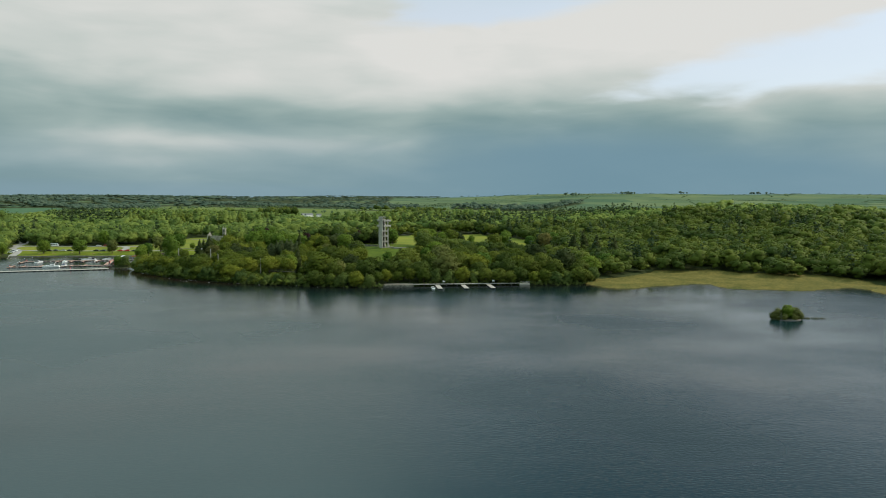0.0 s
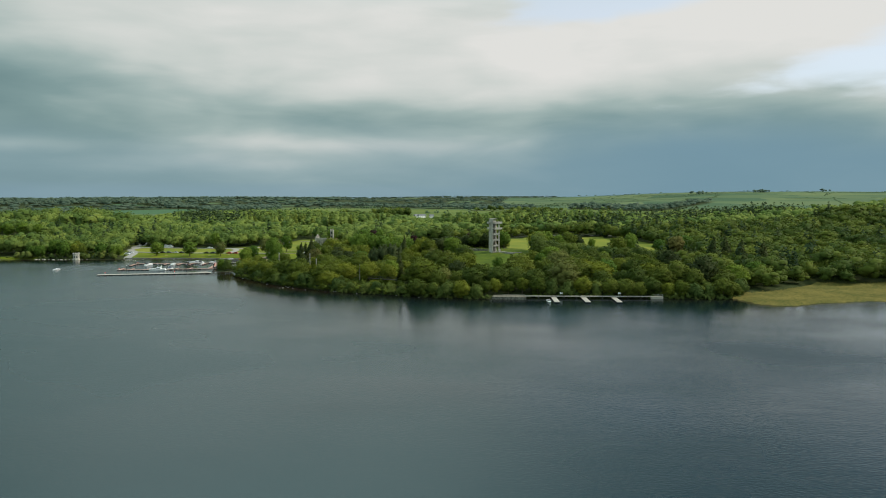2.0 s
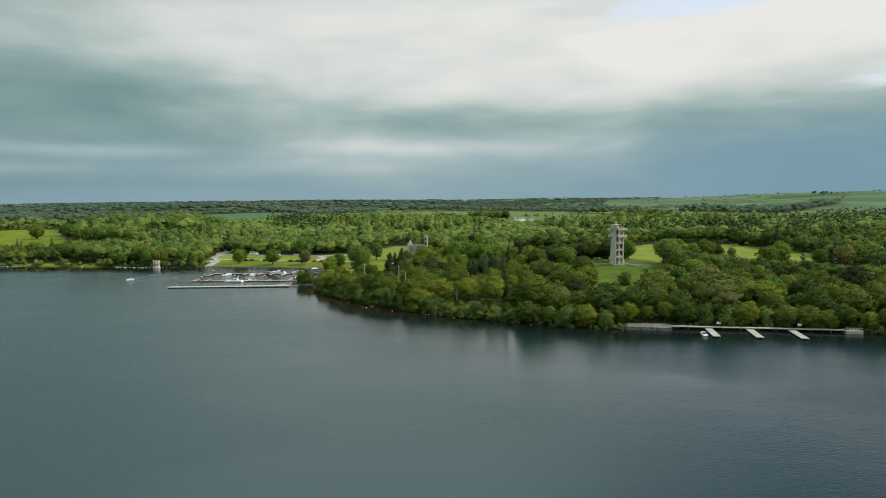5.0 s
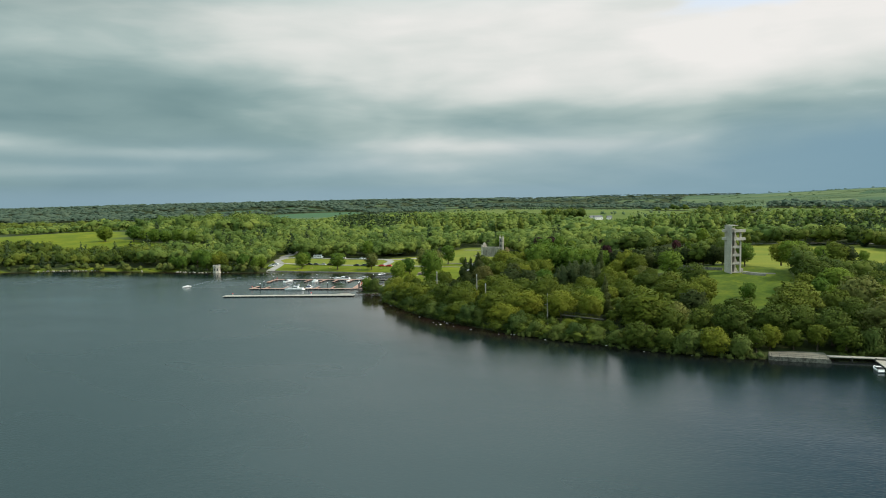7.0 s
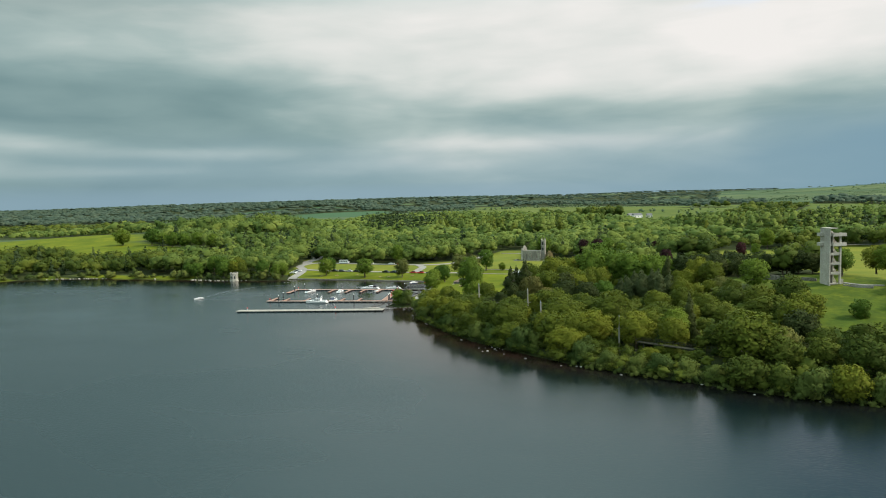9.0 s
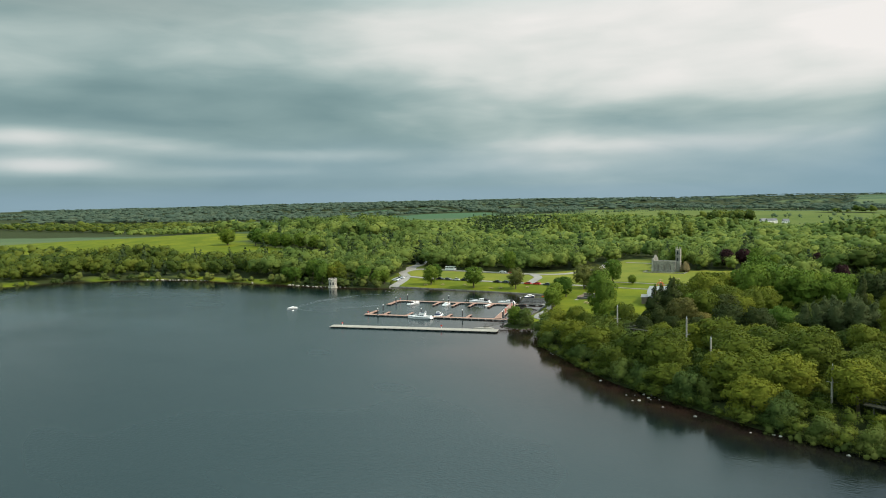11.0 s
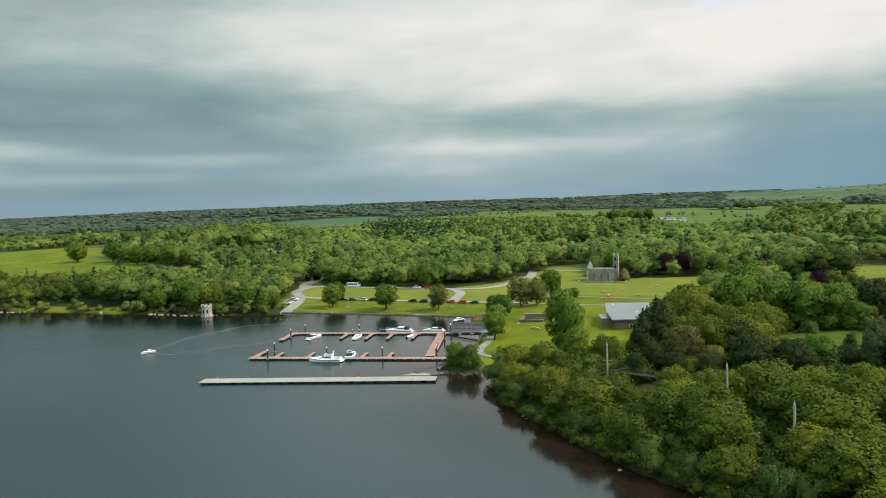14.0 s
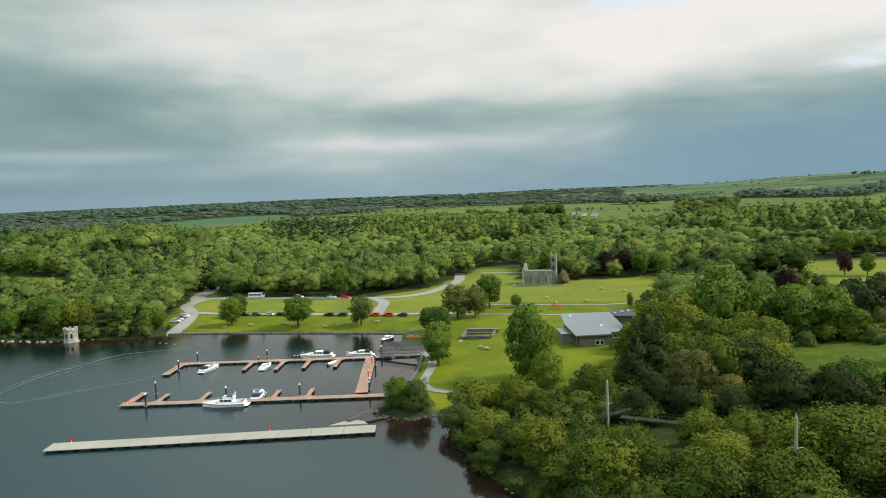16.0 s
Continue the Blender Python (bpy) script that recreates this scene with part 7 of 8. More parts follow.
for k in range(9):
    vc_box("batten", (-6.22, -9 + 2.25 * k, 0.1, 0.08, 0.12, 3.6), dark_planks)
bm = bmesh.new()                                         # roof, tilted up to the back with a stepped front edge
outline = [(-7.2, -VD / 2 - 2.3), (3.4, -VD / 2 - 2.0), (3.4, -VD / 2 + 0.2), (8.9, -VD / 2 + 0.4), (9.2, VD / 2 + 0.6), (-7.0, VD / 2 + 0.9), (-7.6, 5.5), (-8.0, -1.5)]
loft(bm, [[(x, y, 3.75 + 0.055 * (y + 14) + up) for x, y in outline] for up in (0.0, 0.38)])
roof = part("roof", bm, zinc, vc, "wide grey standing-seam zinc roof")
for k in range(11):
    bm = bmesh.new()
    x = -6.6 + 1.35 * k
    y0, y1 = (-13.8 if x < 3.2 else -11.6), 12.6
    loft(bm, [[(x - 0.03, y, z), (x + 0.03, y, z), (x + 0.03, y, z + 0.03), (x - 0.03, y, z + 0.03)] for y, z in ((y0, 4.13 + 0.055 * (y0 + 14)), (y1, 4.13 + 0.055 * (y1 + 14)))])
    part("seam", bm, zinc, roof)
for x, y in ((-4.5, 8.5), (2.4, -5.5)):
    bm = bmesh.new()
    box(bm, x, y, 4.15 + 0.055 * (y + 14), 0.9, 0.9, 0.55, 0, 0.8)
    part("roof_vent", bm, white_paint, roof, "small white roof vent")
annex = vc_box("annex", (-8.1, -4.0, 0, 4.0, 8.5, 3.2), cladding, label="small boarded lean-to")
vc_box("annex_roof", (-8.2, -4.0, 3.2, 4.5, 9.2, 0.25), zinc, annex)
vc_box("plinth", (0.8, -0.5, -2.0, 14.2, VD - 0.8, 2.02), pale_concrete)
wing = thing("boarded_hall", -191.0, 557.5, 2.6, -8, "small dark timber hall with a black roof and skylights", "building")
bm = bmesh.new()
loft(bm, [[(-3.6, -3, -1), (3.6, -3, -1), (3.6, 3, -1), (-3.6, 3, -1)], [(-3.6, -3, 2.8), (3.6, -3, 2.8), (3.6, 3, 3.8), (-3.6, 3, 3.8)]])
part("walls", bm, dark_planks, wing)
bm = bmesh.new()
loft(bm, [[(-4, -3.5, 2.75), (4, -3.5, 2.75), (4, 3.5, 3.9), (-4, 3.5, 3.9)], [(-4, -3.5, 2.95), (4, -3.5, 2.95), (4, 3.5, 4.1), (-4, 3.5, 4.1)]])
part("roof", bm, pile_black, wing, "black flat roof")
for x, y in ((-2.2, -1.0), (0.2, 0.4), (2.0, 1.6)):
    bm = bmesh.new()
    box(bm, x, y, 3.55 + 0.16 * y, 0.9, 0.7, 0.35, 0, 0.8)
    part("skylight", bm, white_paint, wing, "small white skylight")
bm = bmesh.new()
box(bm, -1.2, -3.05, -0.2, 1.1, 0.1, 2.1)
part("door", bm, warm_cladding, wing)
for cx, cy, sx, sy, h, words in ((-178, 582, 9, 6, 3.2, "pale flat-roofed cafe block behind the trees"), (-168, 588, 16, 8, 4.2, "white flat-roofed restaurant with a pale canopy")):
    b = thing("flat_roofed_building", cx, cy, float(ground_z(cx, cy)), -10, words, "building", "flat-roofed buildings")
    bm = bmesh.new()
    box(bm, 0, 0, -0.6, sx, sy, h + 0.6)
    wl = part("walls", bm, render_white, b)
    bm = bmesh.new()
    box(bm, 0, 0, h + 0.004, sx + 0.8, sy + 0.8, 0.3)
    part("roof", bm, zinc, b)
    for k in range(int(sx / 2.2)):
        bm = bmesh.new()
        box(bm, -sx / 2 + 1.4 + 2.2 * k, -sy / 2 - 0.03, 1.0, 1.5, 0.08, 1.5)
        part("window", bm, glass_dark, wl)
    bm = bmesh.new()
    box(bm, sx * 0.15, 0.5, h + 0.3, sx * 0.35, sy * 0.4, 0.9)
    part("plant_box", bm, galvanised, b)


# ---- ruined church ----
church = thing("ruined_church", -229.0, 650.0, 3.3, -3, "roofless grey stone church ruin with a pinnacled tower", "church")


def church_box(name, row, mat=stone, parent=None, label=""):
    bm = bmesh.new()
    box(bm, *row)
    return part(name, bm, mat, parent or church, label)


def pierced_wall(name, y, openings, x0, x1, h, thick=0.8):
    """A long wall with tall narrow openings through it."""
    bm = bmesh.new()
    at = x0
    for ox, w, z0, z1 in openings:
        box(bm, (at + ox - w / 2) / 2, y, 0, ox - w / 2 - at, thick, h)
        box(bm, ox, y, 0, w, thick, z0)
        box(bm, ox, y, z1, w, thick, h - z1)
        at = ox + w / 2
    box(bm, (at + x1) / 2, y, 0, x1 - at, thick, h)
    return part(name, bm, stone, church)


nave = [(-4.8, 1.0, 1.6, 5.2), (-1.2, 1.0, 1.6, 5.2), (2.4, 1.0, 1.6, 5.2)]
pierced_wall("nave_wall", -3.6, nave, -8.0, 5.2, 6.9)
pierced_wall("nave_wall", 3.6, nave, -8.0, 5.2, 6.9)
church_box("gable_wall", (-8.0, 0, 0, 0.9, 8.0, 7.4))
bm = bmesh.new()
loft(bm, [[(-8.4, -4, 7.4), (-7.6, -4, 7.4), (-7.6, 4, 7.4), (-8.4, 4, 7.4)], [(-8.4, -0.4, 10.4), (-7.6, -0.4, 10.4), (-7.6, 0.4, 10.4), (-8.4, 0.4, 10.4)]])
part("gable", bm, stone, church)
for y in (-3.9, 3.9):
    church_box("buttress", (-8.4, y, 0, 1.3, 1.1, 8.6, 0, 0.7), pale_stone)
church_box("wall_coping", (-1.4, -3.6, 6.904, 13.4, 1.0, 0.25), pale_stone)
bell = church_box("bell_tower", (5.6, 1.2, 0, 2.7, 2.7, 14.0), stone, label="slender square stone bell tower")
for s in (-1, 1):
    for q in (-1, 1):
        church_box("pinnacle", (5.6 + s * 1.12, 1.2 + q * 1.12, 14.004, 0.45, 0.55, 2.0, 0, 0.15), pale_stone, bell)
for z in (7.0, 11.0):
    church_box("belfry_opening", (5.6, -0.17, z, 0.8, 0.1, 1.9), glass_dark, bell, "dark belfry opening")
    church_box("string_course", (5.6, 1.2, z - 0.6, 2.95, 2.95, 0.25), pale_stone, bell)
bm = bmesh.new()                                         # ivy heap on the east end
cv, ct, cn = crown_of("willow", 404, 16, 1100, 0.22)
ivy_mesh = raw_mesh("ivy", cv * (0.72, 0.8, 1.0) + (10.0, -0.6, -0.3), ct, ivy_leaf, cn)
ivy = new("ivy", ivy_mesh)
ivy.parent = church
tagged(ivy, "dry brown ivy smothering the east end")
bm.free()
yard = thing("churchyard_wall", -229.5, 642.5, 3.4, -1, "low mossy churchyard wall with railings", "wall")
for row in ((0, -2.6, -0.5, 24.5, 0.4, 1.3), (-12.0, 2.4, -0.5, 0.4, 9.6, 1.3), (12.0, 2.4, -0.5, 0.4, 9.6, 1.3)):
    bm = bmesh.new()
    box(bm, *row)
    part("run", bm, stone, yard)

# ---- the little lakeside folly ----
folly = thing("stone_folly", -390.4, 526.2, -0.6, 2, "small battlemented stone folly standing in the water's edge", "folly")
bm = bmesh.new()
n8 = 8
rings = []
for z, r in ((0, 2.9), (0.9, 2.8), (0.95, 2.5), (4.9, 2.4), (4.95, 2.6), (5.5, 2.6)):
    rings.append([(r * math.cos((k + 0.5) * math.tau / n8), r * math.sin((k + 0.5) * math.tau / n8), z) for k in range(n8)])
loft(bm, rings)
part("walls", bm, pale_stone, folly)
for k in range(n8):
    a = (k + 0.0) * math.tau / n8
    bm = bmesh.new()
    box(bm, 2.28 * math.cos(a), 2.28 * math.sin(a), 5.504, 0.45, 1.0, 0.6, math.degrees(a))
    part("merlon", bm, pale_stone, folly)
for k in (5, 6, 7):
    a = k * math.tau / n8
    bm = bmesh.new()
    box(bm, 2.24 * math.cos(a), 2.24 * math.sin(a), 2.2, 0.16, 0.75, 1.7, math.degrees(a))
    part("window_opening", bm, glass_dark, folly, "dark pointed window opening")

# ---- canopy walk among the trees ----
def mast(x, y, top, label="pale tapering mast of the canopy walk"):
    z = float(ground_z(x, y))
    t = thing("walkway_mast", x, y, z, 0, label, "mast", "canopy walk masts")
    bm = bmesh.new()
    rod(bm, (0, 0, -0.5), (0, 0, top - z - 0.8), 0.27, 0.21, 9)
    part("pole", bm, pale_concrete, t)
    bm = bmesh.new()
    rod(bm, (0, 0, top - z - 0.8), (0, 0, top - z), 0.21, 0.03, 9)
    part("tip", bm, galvanised, t)
    bm = bmesh.new()
    for s in (-1, 1):
        rod(bm, (0, 0, (top - z) * 0.62), (s * 1.1, 0.3, (top - z) * 0.62 + 0.1), 0.05, 0.04, 6)
    part("cross_arm", bm, galvanised, t)


MASTS = [(-192.3, 443.0, 14.4), (-165.2, 421.9, 15.9), (-154.6, 401.7, 14.8), (-127.3, 391.5, 12.9), (-93.4, 396.6, 11.4)]
for m in MASTS:
    mast(*m)


def canopy_walk(a, b, label):
    a, b = Vector(a), Vector(b)
    t = thing("canopy_walkway", a.x, a.y, a.z, math.degrees(math.atan2(b.y - a.y, b.x - a.x)), label, "walkway", "canopy walk spans")
    ln, rise = math.hypot(b.x - a.x, b.y - a.y), b.z - a.z
    bm = bmesh.new()
    loft(bm, [[(0, -0.9, 0), (0, 0.9, 0), (0, 0.9, 0.25), (0, -0.9, 0.25)], [(ln, -0.9, rise), (ln, 0.9, rise), (ln, 0.9, rise + 0.25), (ln, -0.9, rise + 0.25)]])
    part("walkway_deck", bm, mossy_planks, t)
    n = max(2, int(ln / 1.6))
    for s in (-0.9, 0.9):
        bm = bmesh.new()
        rod(bm, (0, s, 1.35), (ln, s, rise + 1.35), 0.05, None, 6)
        rod(bm, (0, s, 0.8), (ln, s, rise + 0.8), 0.03, None, 5)
        for k in range(n + 1):
            rod(bm, (ln * k / n, s, rise * k / n), (ln * k / n, s, rise * k / n + 1.35), 0.035, None, 5)
        part("railing", bm, mossy_planks, t)
    for u in (0.1, 0.9):
        x, y = a.x + (b.x - a.x) * u, a.y + (b.y - a.y) * u
        foot = float(ground_z(x, y)) - 0.3 - a.z
        bm = bmesh.new()
        rod(bm, (ln * u, 0, foot), (ln * u, 0, rise * u), 0.2, 0.18, 8)
        part("leg", bm, dark_planks, t)


canopy_walk((-195.5, 448.0, 4.8), (-188.2, 450.0, 6.4), "boarded ramp climbing to the canopy walk")
canopy_walk((-190.0, 446.5, 6.0), (-178.5, 443.8, 6.0), "boarded canopy walkway with railings between the trees")
canopy_walk((-178.3, 443.7, 6.0), (-172.0, 445.0, 6.0), "boarded canopy walkway with railings between the trees")
canopy_walk((-121.0, 387.0, 5.8), (-105.0, 381.0, 5.8), "boarded canopy walkway with railings near the shore")

# ---- far houses ----
for cx, cy, sx, sy, h, turn in ((-250, 1276, 14, 7, 4.0, 38), (-233, 1282, 8, 6, 3.3, 25), (-262, 1288, 9, 6, 3.4, 45), (400, 2150, 14, 9, 5, 12), (-1250, 1200, 13, 7, 4, 20)):
    b = thing("farmhouse", cx, cy, float(ground_z(cx, cy)) - 0.2, turn, "white rendered farmhouse with a slate roof far off in fields", "house", "far farmhouses")
    bm = bmesh.new()
    box(bm, 0, 0, -1.0, sx, sy, h + 1.0)
    wl = part("walls", bm, render_white, b)
    bm = bmesh.new()
    loft(bm, [[(-sx / 2 - 0.3, -sy / 2 - 0.4, h), (-sx / 2 - 0.3, sy / 2 + 0.4, h), (-sx / 2 - 0.3, 0.05, h + 2.8), (-sx / 2 - 0.3, -0.05, h + 2.8)],
              [(sx / 2 + 0.3, -sy / 2 - 0.4, h), (sx / 2 + 0.3, sy / 2 + 0.4, h), (sx / 2 + 0.3, 0.05, h + 2.8), (sx / 2 + 0.3, -0.05, h + 2.8)]])
    part("roof", bm, roof_slate, b)
    for k in range(3):
        bm = bmesh.new()
        box(bm, -sx / 3 + k * sx / 3, -sy / 2 - 0.03, 1.2, 1.1, 0.1, 1.3)
        part("window", bm, glass_dark, wl)

# ---- vehicles ----
def car(x, y, turn, paint, label, lift=0.16, estate=False):
    t = thing("car", x, y, float(ground_z(x, y)) + lift, turn, label, "car", "parked cars")
    bm = bmesh.new()
    prof = [(-2.1, 0.35), (-2.15, 0.75), (-1.9, 0.95), (1.0, 0.98), (2.0, 0.82), (2.15, 0.55), (2.1, 0.32)]
    loft(bm, [[(u, s, z) for u, z in prof] for s in (-0.86, -0.78, 0.78, 0.86)])
    part("body", bm, paint, t)
    bm = bmesh.new()
    back = -1.95 if estate else -1.55
    loft(bm, [[(back, -0.74, 0.94), (1.0, -0.74, 0.96), (1.0, 0.74, 0.96), (back, 0.74, 0.94)], [(back + 0.45, -0.60, 1.42), (0.15, -0.60, 1.44), (0.15, 0.60, 1.44), (back + 0.45, 0.60, 1.42)]])
    g = part("glasshouse", bm, glass_dark, t, "dark car windows")
    bm = bmesh.new()
    box(bm, (back + 0.6) / 2, 0, 1.43, 0.62 - back - 0.4, 1.18, 0.06)
    part("roof", bm, paint, g)
    for u in (-1.3, 1.3):
        for s in (-0.8, 0.8):
            bm = bmesh.new()
            rod(bm, (u, s - 0.1, 0.32), (u, s + 0.1, 0.32), 0.32, None, 10)
            w = part("wheel", bm, tyre, t)
            bm = bmesh.new()
            rod(bm, (u, s * 1.135 - 0.02, 0.32), (u, s * 1.135 + 0.02, 0.32), 0.19, None, 8)
            part("rim", bm, chrome, w)
    for s in (-0.6, 0.6):
        bm = bmesh.new()
        box(bm, 2.06, s, 0.62, 0.12, 0.32, 0.14)
        part("headlight", bm, white_paint, t)
    return t


def paint_of(name, c):
    return material(name, c, 0.3, vary=0.05)


car_black, car_grey, car_blue, car_silver, car_red, car_white = (paint_of(n, c) for n, c in (
    ("black_car_paint", (0.015, 0.016, 0.02)), ("grey_car_paint", (0.07, 0.075, 0.08)), ("navy_car_paint", (0.015, 0.03, 0.06)),
    ("silver_car_paint", (0.5, 0.51, 0.52)), ("red_car_paint", (0.5, 0.02, 0.02)), ("white_car_paint", (0.78, 0.78, 0.77))))
for x, paint, words, est in ((-343.5, car_black, "black parked car beside the lawn lane", False), (-338.0, car_grey, "dark grey parked car beside the lawn lane", True),
                        (-332.6, car_silver, "silver parked car beside the lawn lane", False), (-327.0, car_black, "black parked car beside the lawn lane", False), (-321.5, car_grey, "dark grey parked car beside the lawn lane", False),
                        (-305.6, car_black, "black parked car beside the lawn lane", False), (-300.0, car_blue, "dark blue parked car beside the lawn lane", True),
                        (-286.0, car_red, "red parked car beside the lawn lane", False), (-280.6, car_red, "bright red parked car beside the lawn lane", True), (-274.5, car_blue, "dark blue parked car beside the lawn lane", False)):
    car(x, 570.6 + 0.012 * (x + 310), tree_rng.choice((0, 180)) + tree_rng.uniform(-3, 3), paint, words, 0.05, est)
for k, (paint, words) in enumerate(((car_white, "white car parked below the trees"), (car_silver, "silver car parked below the trees"), (car_grey, "grey car parked below the trees"), (car_white, "white car parked under the wood's edge"))):
    car(-366.5 - 0.9 * k, 555.5 + 3.2 * k, 12 + tree_rng.uniform(-4, 4), paint, words, 0.1)
car(-315, 609.2, 1, car_red, "red car on the back park road", 0.12, True)
car(-321.5, 609.2, 1, car_white, "white car on the back park road", 0.12)
car(-338.5, 609.4, 1, car_white, "white car on the back park road", 0.12)
bus = thing("minibus", -360.5, 609.2, float(ground_z(-360.5, 609.2)) + 0.12, 3, "white minibus standing on the back park road", "bus")
bm = bmesh.new()
loft(bm, [[(-3.7, s, 0.4), (3.6, s, 0.4), (3.75, s, 1.3), (3.2, s, 2.6 - abs(s) * 0.08), (-3.7, s, 2.6 - abs(s) * 0.08)] for s in (-1.1, -0.95, 0.95, 1.1)])
body = part("body", bm, car_white, bus)
for s in (-1, 1):
    for k in range(5):
        bm = bmesh.new()
        box(bm, -2.9 + 1.3 * k, s * 1.1, 1.35, 1.1, 0.06, 0.8)
        part("window", bm, glass_dark, body)
    for u in (-2.3, 2.3):
        bm = bmesh.new()
        rod(bm, (u, s * 0.95 - 0.13, 0.45), (u, s * 0.95 + 0.13, 0.45), 0.45, None, 12)
        part("wheel", bm, tyre, bus)
bm = bmesh.new()
loft(bm, [[(3.66, s, 1.35), (3.72, s, 1.35), (3.34, s, 2.35), (3.28, s, 2.35)] for s in (-0.9, 0.9)])
part("windscreen", bm, glass_dark, body)


# ---- park furniture on the lawns ----
def picnic_table(x, y, turn):
    t = thing("picnic_table", x, y, float(ground_z(x, y)), turn, "brown wooden picnic table with fixed benches on grass", "picnic table", "picnic tables")
    for nm, row in (("tabletop", (0, 0, 0.72, 1.9, 0.8, 0.06)), ("bench", (0, -0.75, 0.42, 1.9, 0.28, 0.05)), ("bench", (0, 0.75, 0.42, 1.9, 0.28, 0.05))):
        bm = bmesh.new()
        box(bm, *row)
        part(nm, bm, warm_cladding, t)
    for u in (-0.7, 0.7):
        bm = bmesh.new()
        for s in (-1, 1):
            rod(bm, (u, s * 0.75, 0), (u, s * 0.2, 0.74), 0.05, None, 5)
        part("trestle", bm, warm_cladding, t)


for x, y in ((-331, 553), (-318, 556), (-299, 552), (-281, 560), (-294, 553.5), (-232, 519), (-230, 517), (-214, 612), (-222, 606), (-200, 628), (-205, 598), (-190, 622), (-340, 549), (-262, 557)):
    picnic_table(x, y, tree_rng.uniform(0, 180))
play = thing("climbing_frame", -215.5, 581.6, float(ground_z(-215.5, 581.6)), 15, "red tubular climbing frame with a white top on the lawn", "climbing frame")
play.scale = (0.75, 0.75, 0.6)
bm = bmesh.new()
rod(bm, (0, 0, -0.3), (0, 0, 4.6), 0.13, 0.10, 8)
part("mast", bm, red_paint, play)
bm = bmesh.new()
rod(bm, (0, 0, 4.6), (0, 0, 5.1), 0.35, 0.05, 8)
part("finial", bm, white_paint, play, "white cone on top")
for k in range(7):
    a = k * math.tau / 7
    bm = bmesh.new()
    pts = [Vector((math.cos(a) * r, math.sin(a) * r, z)) for r, z in ((0.1, 4.3), (1.4, 3.7), (2.5, 2.4), (3.1, 0.0))]
    for p, q in zip(pts, pts[1:]):
        rod(bm, p, q, 0.10, 0.10, 6)
    part("arched_leg", bm, red_paint, play)
for r, z in ((1.4, 3.7), (2.5, 2.4)):
    bm = bmesh.new()
    for k in range(7):
        a, b = k * math.tau / 7, (k + 1) * math.tau / 7
        rod(bm, (math.cos(a) * r, math.sin(a) * r, z), (math.cos(b) * r, math.sin(b) * r, z), 0.05, None, 5)
    part("rope_ring", bm, canvas_black, play)

# ---- reeds in the bay, and round the islet ----
REEDS = [(56, 374), (66, 360), (80, 357), (93, 366), (104, 371), (128, 376), (129, 359), (151, 350), (172, 350), (190, 357), (199, 364), (203, 352), (201, 334), (230, 300), (300, 230), (330, 270),
         (250, 345), (218, 364), (212, 382), (203, 399), (174, 411), (147, 430), (114, 430), (84, 402), (62, 386)]
rr = np.random.RandomState(9)
X, Y = rr.uniform(54, 332, 150000), rr.uniform(228, 432, 150000)
edge = np.sin(X / 5) * 1.5 + np.sin(Y / 2.3) * 0.7
ok = within(X + edge, Y + edge, REEDS)
X, Y = X[ok], Y[ok]
count = len(X)
swell = 0.15 * np.sin(X / 9) * np.sin(Y / 7)
Hh, A = rr.uniform(1.0, 1.35, count) + swell, rr.uniform(-1.1, 1.1, count)
wd = rr.uniform(0.10, 0.22, count)
base_z = np.maximum(land_height(X, Y), -0.4)
lean_x, lean_y = rr.normal(0, 0.2, count), rr.normal(0.12, 0.12, count)
V = np.stack([np.stack([X - wd * np.cos(A), Y - wd * np.sin(A), base_z], 1), np.stack([X + wd * np.cos(A), Y + wd * np.sin(A), base_z], 1),
              np.stack([X + lean_x, Y + lean_y, np.maximum(base_z, 0) + Hh], 1)], 1).reshape(-1, 3)
N = np.tile((0.0, -0.35, 0.94), (count * 3, 1))
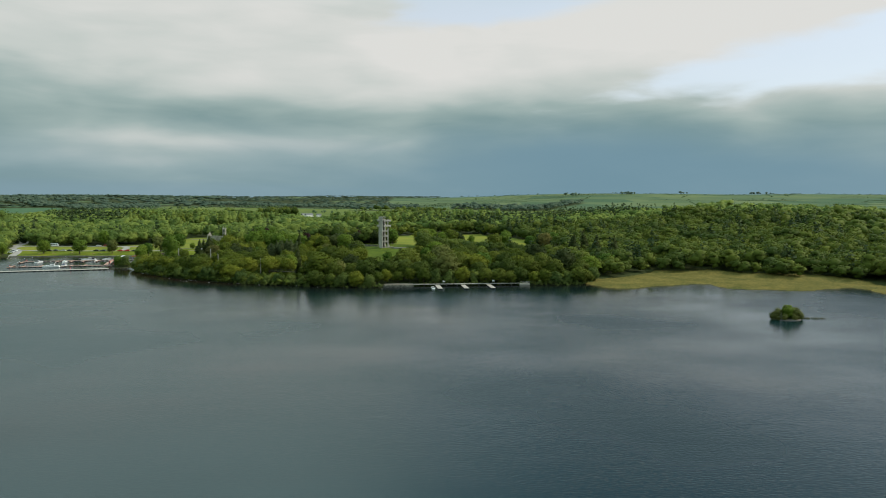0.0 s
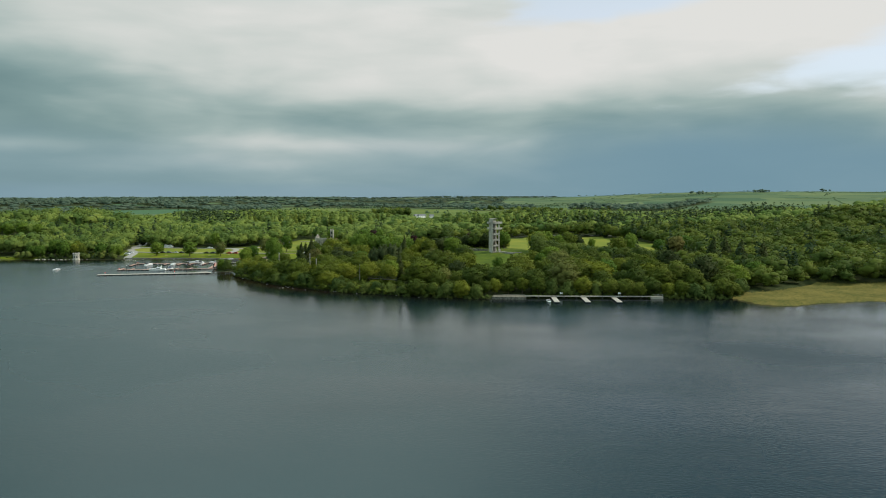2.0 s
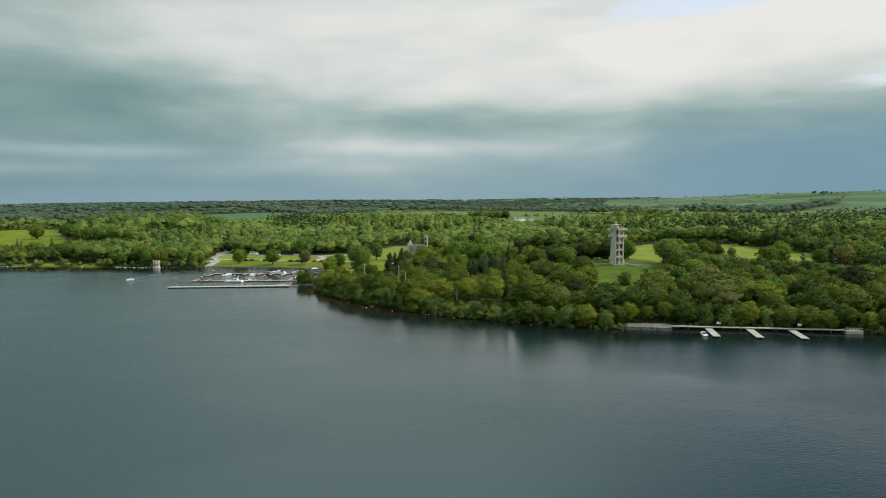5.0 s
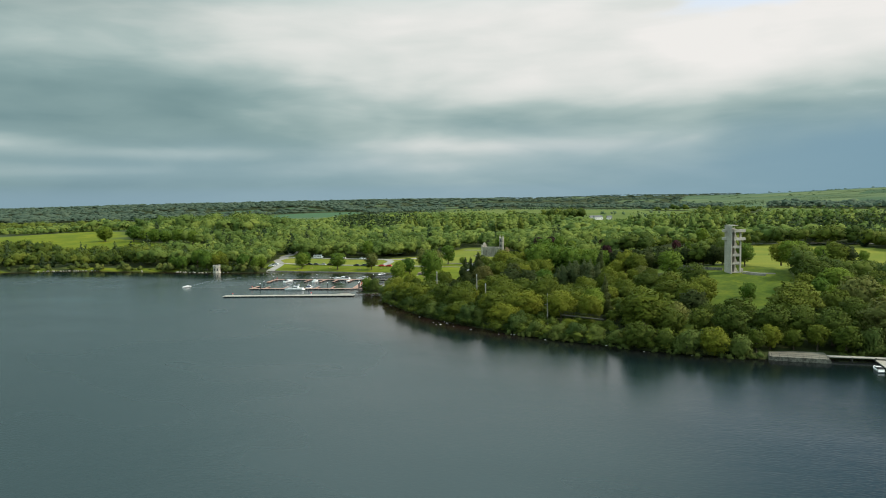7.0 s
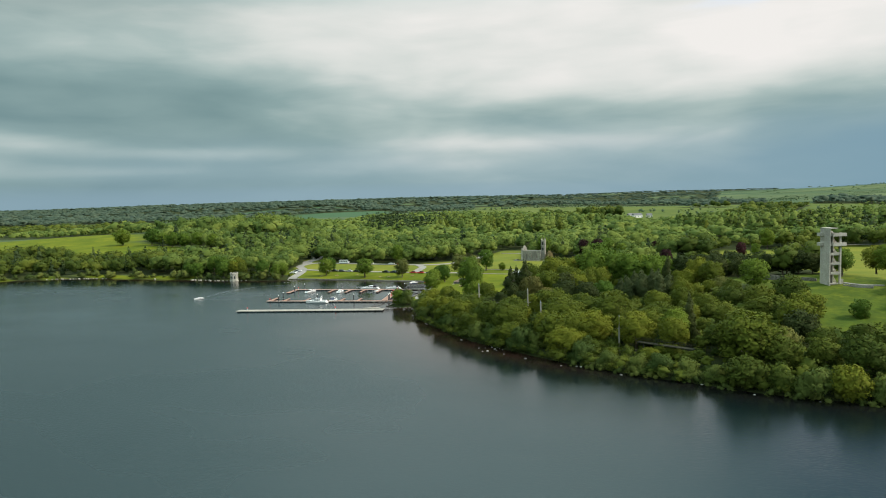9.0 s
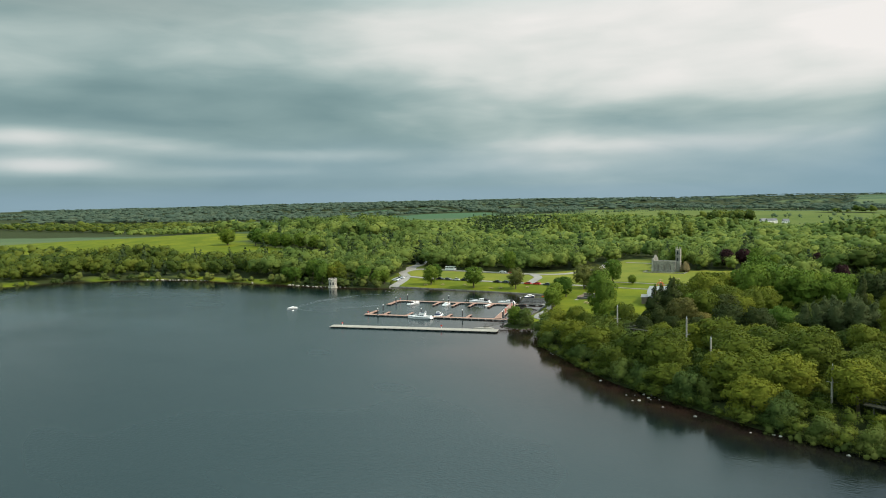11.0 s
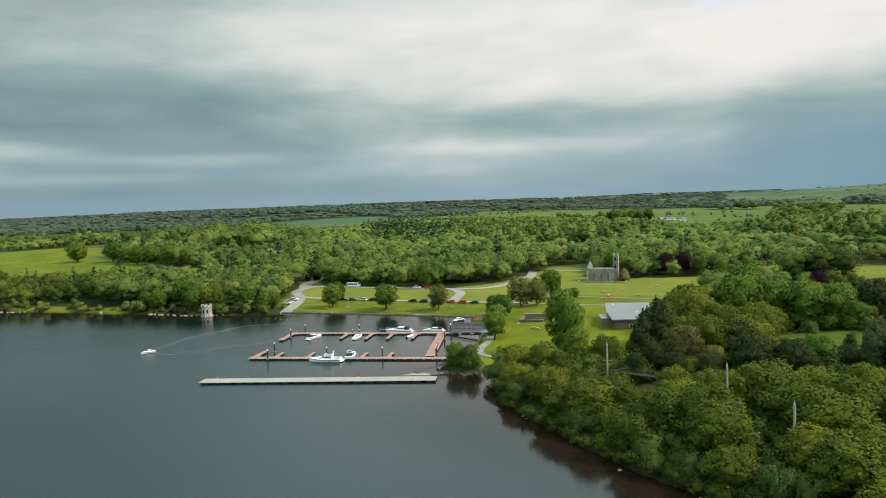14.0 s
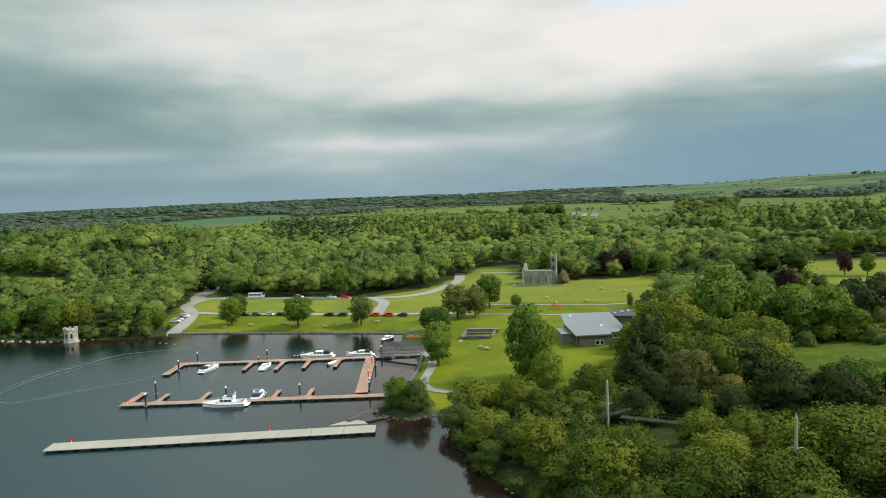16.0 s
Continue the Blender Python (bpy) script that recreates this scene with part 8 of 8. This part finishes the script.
# the matted growth between the blades
gx, gy = np.meshgrid(np.arange(50, 336, 2.0), np.arange(226, 436, 2.0))
rows_, cols_ = gx.shape
inner = within(gx + np.sin(gx / 5) * 1.5, gy + np.sin(gx / 5) * 1.5, REEDS)
gz = np.where(inner, np.maximum(land_height(gx.ravel(), gy.ravel()).reshape(gx.shape), 0) + 0.75 + 0.15 * np.sin(gx / 9) * np.sin(gy / 7) + rr.uniform(-0.1, 0.1, gx.shape), -0.9)
idx = np.arange(rows_ * cols_).reshape(rows_, cols_)
quads = np.stack([idx[:-1, :-1], idx[:-1, 1:], idx[1:, 1:], idx[1:, :-1]], -1).reshape(-1, 4)
quads = quads[inner.ravel()[quads].any(1)]
mat_faces = np.concatenate([quads[:, [0, 1, 2]], quads[:, [0, 2, 3]]]) + len(V)
V = np.concatenate([V, np.stack([gx.ravel(), gy.ravel(), gz.ravel()], 1)])
N = np.concatenate([N, np.tile((0.0, -0.3, 0.95), (gx.size, 1))])
faces = np.concatenate([np.arange(count * 3).reshape(-1, 3), mat_faces])
tagged(new("reeds", raw_mesh("reeds", V, faces, reed_mat, N)), "broad bed of tan reeds along the bay", "reeds", kind="stuff")
islet = thing("islet", 113.2, 264.8, -1.0, 0, "tiny stony islet in the lake", "islet")
bm = bmesh.new()
loft(bm, [[(r * sx * math.cos(k * math.tau / 14), r * math.sin(k * math.tau / 14) * 0.75, z) for k in range(14)] for r, sx, z in ((6.4, 1, -1.5), (5.8, 1, 0.9), (4.6, 1, 1.35), (1.0, 1, 1.5))])
part("bank", bm, rock, islet)
n = 170
A, R = rr.uniform(0, math.tau, n), rr.uniform(0.2, 1, n) ** 0.5
X, Y = 124.5 + 5.0 * R * np.cos(A), 266 + 1.6 * R * np.sin(A)
V = np.stack([np.stack([X - 0.1, Y, 0 * X - 0.3], 1), np.stack([X + 0.1, Y, 0 * X - 0.3], 1), np.stack([X + rr.normal(0, 0.2, n), Y, rr.uniform(0.2, 0.8, n)], 1)], 1).reshape(-1, 3)
tagged(new("reeds", raw_mesh("reeds", V, np.arange(n * 3).reshape(-1, 3), reed_mat)), "thin tuft of reeds beside the islet", "reeds", kind="stuff")
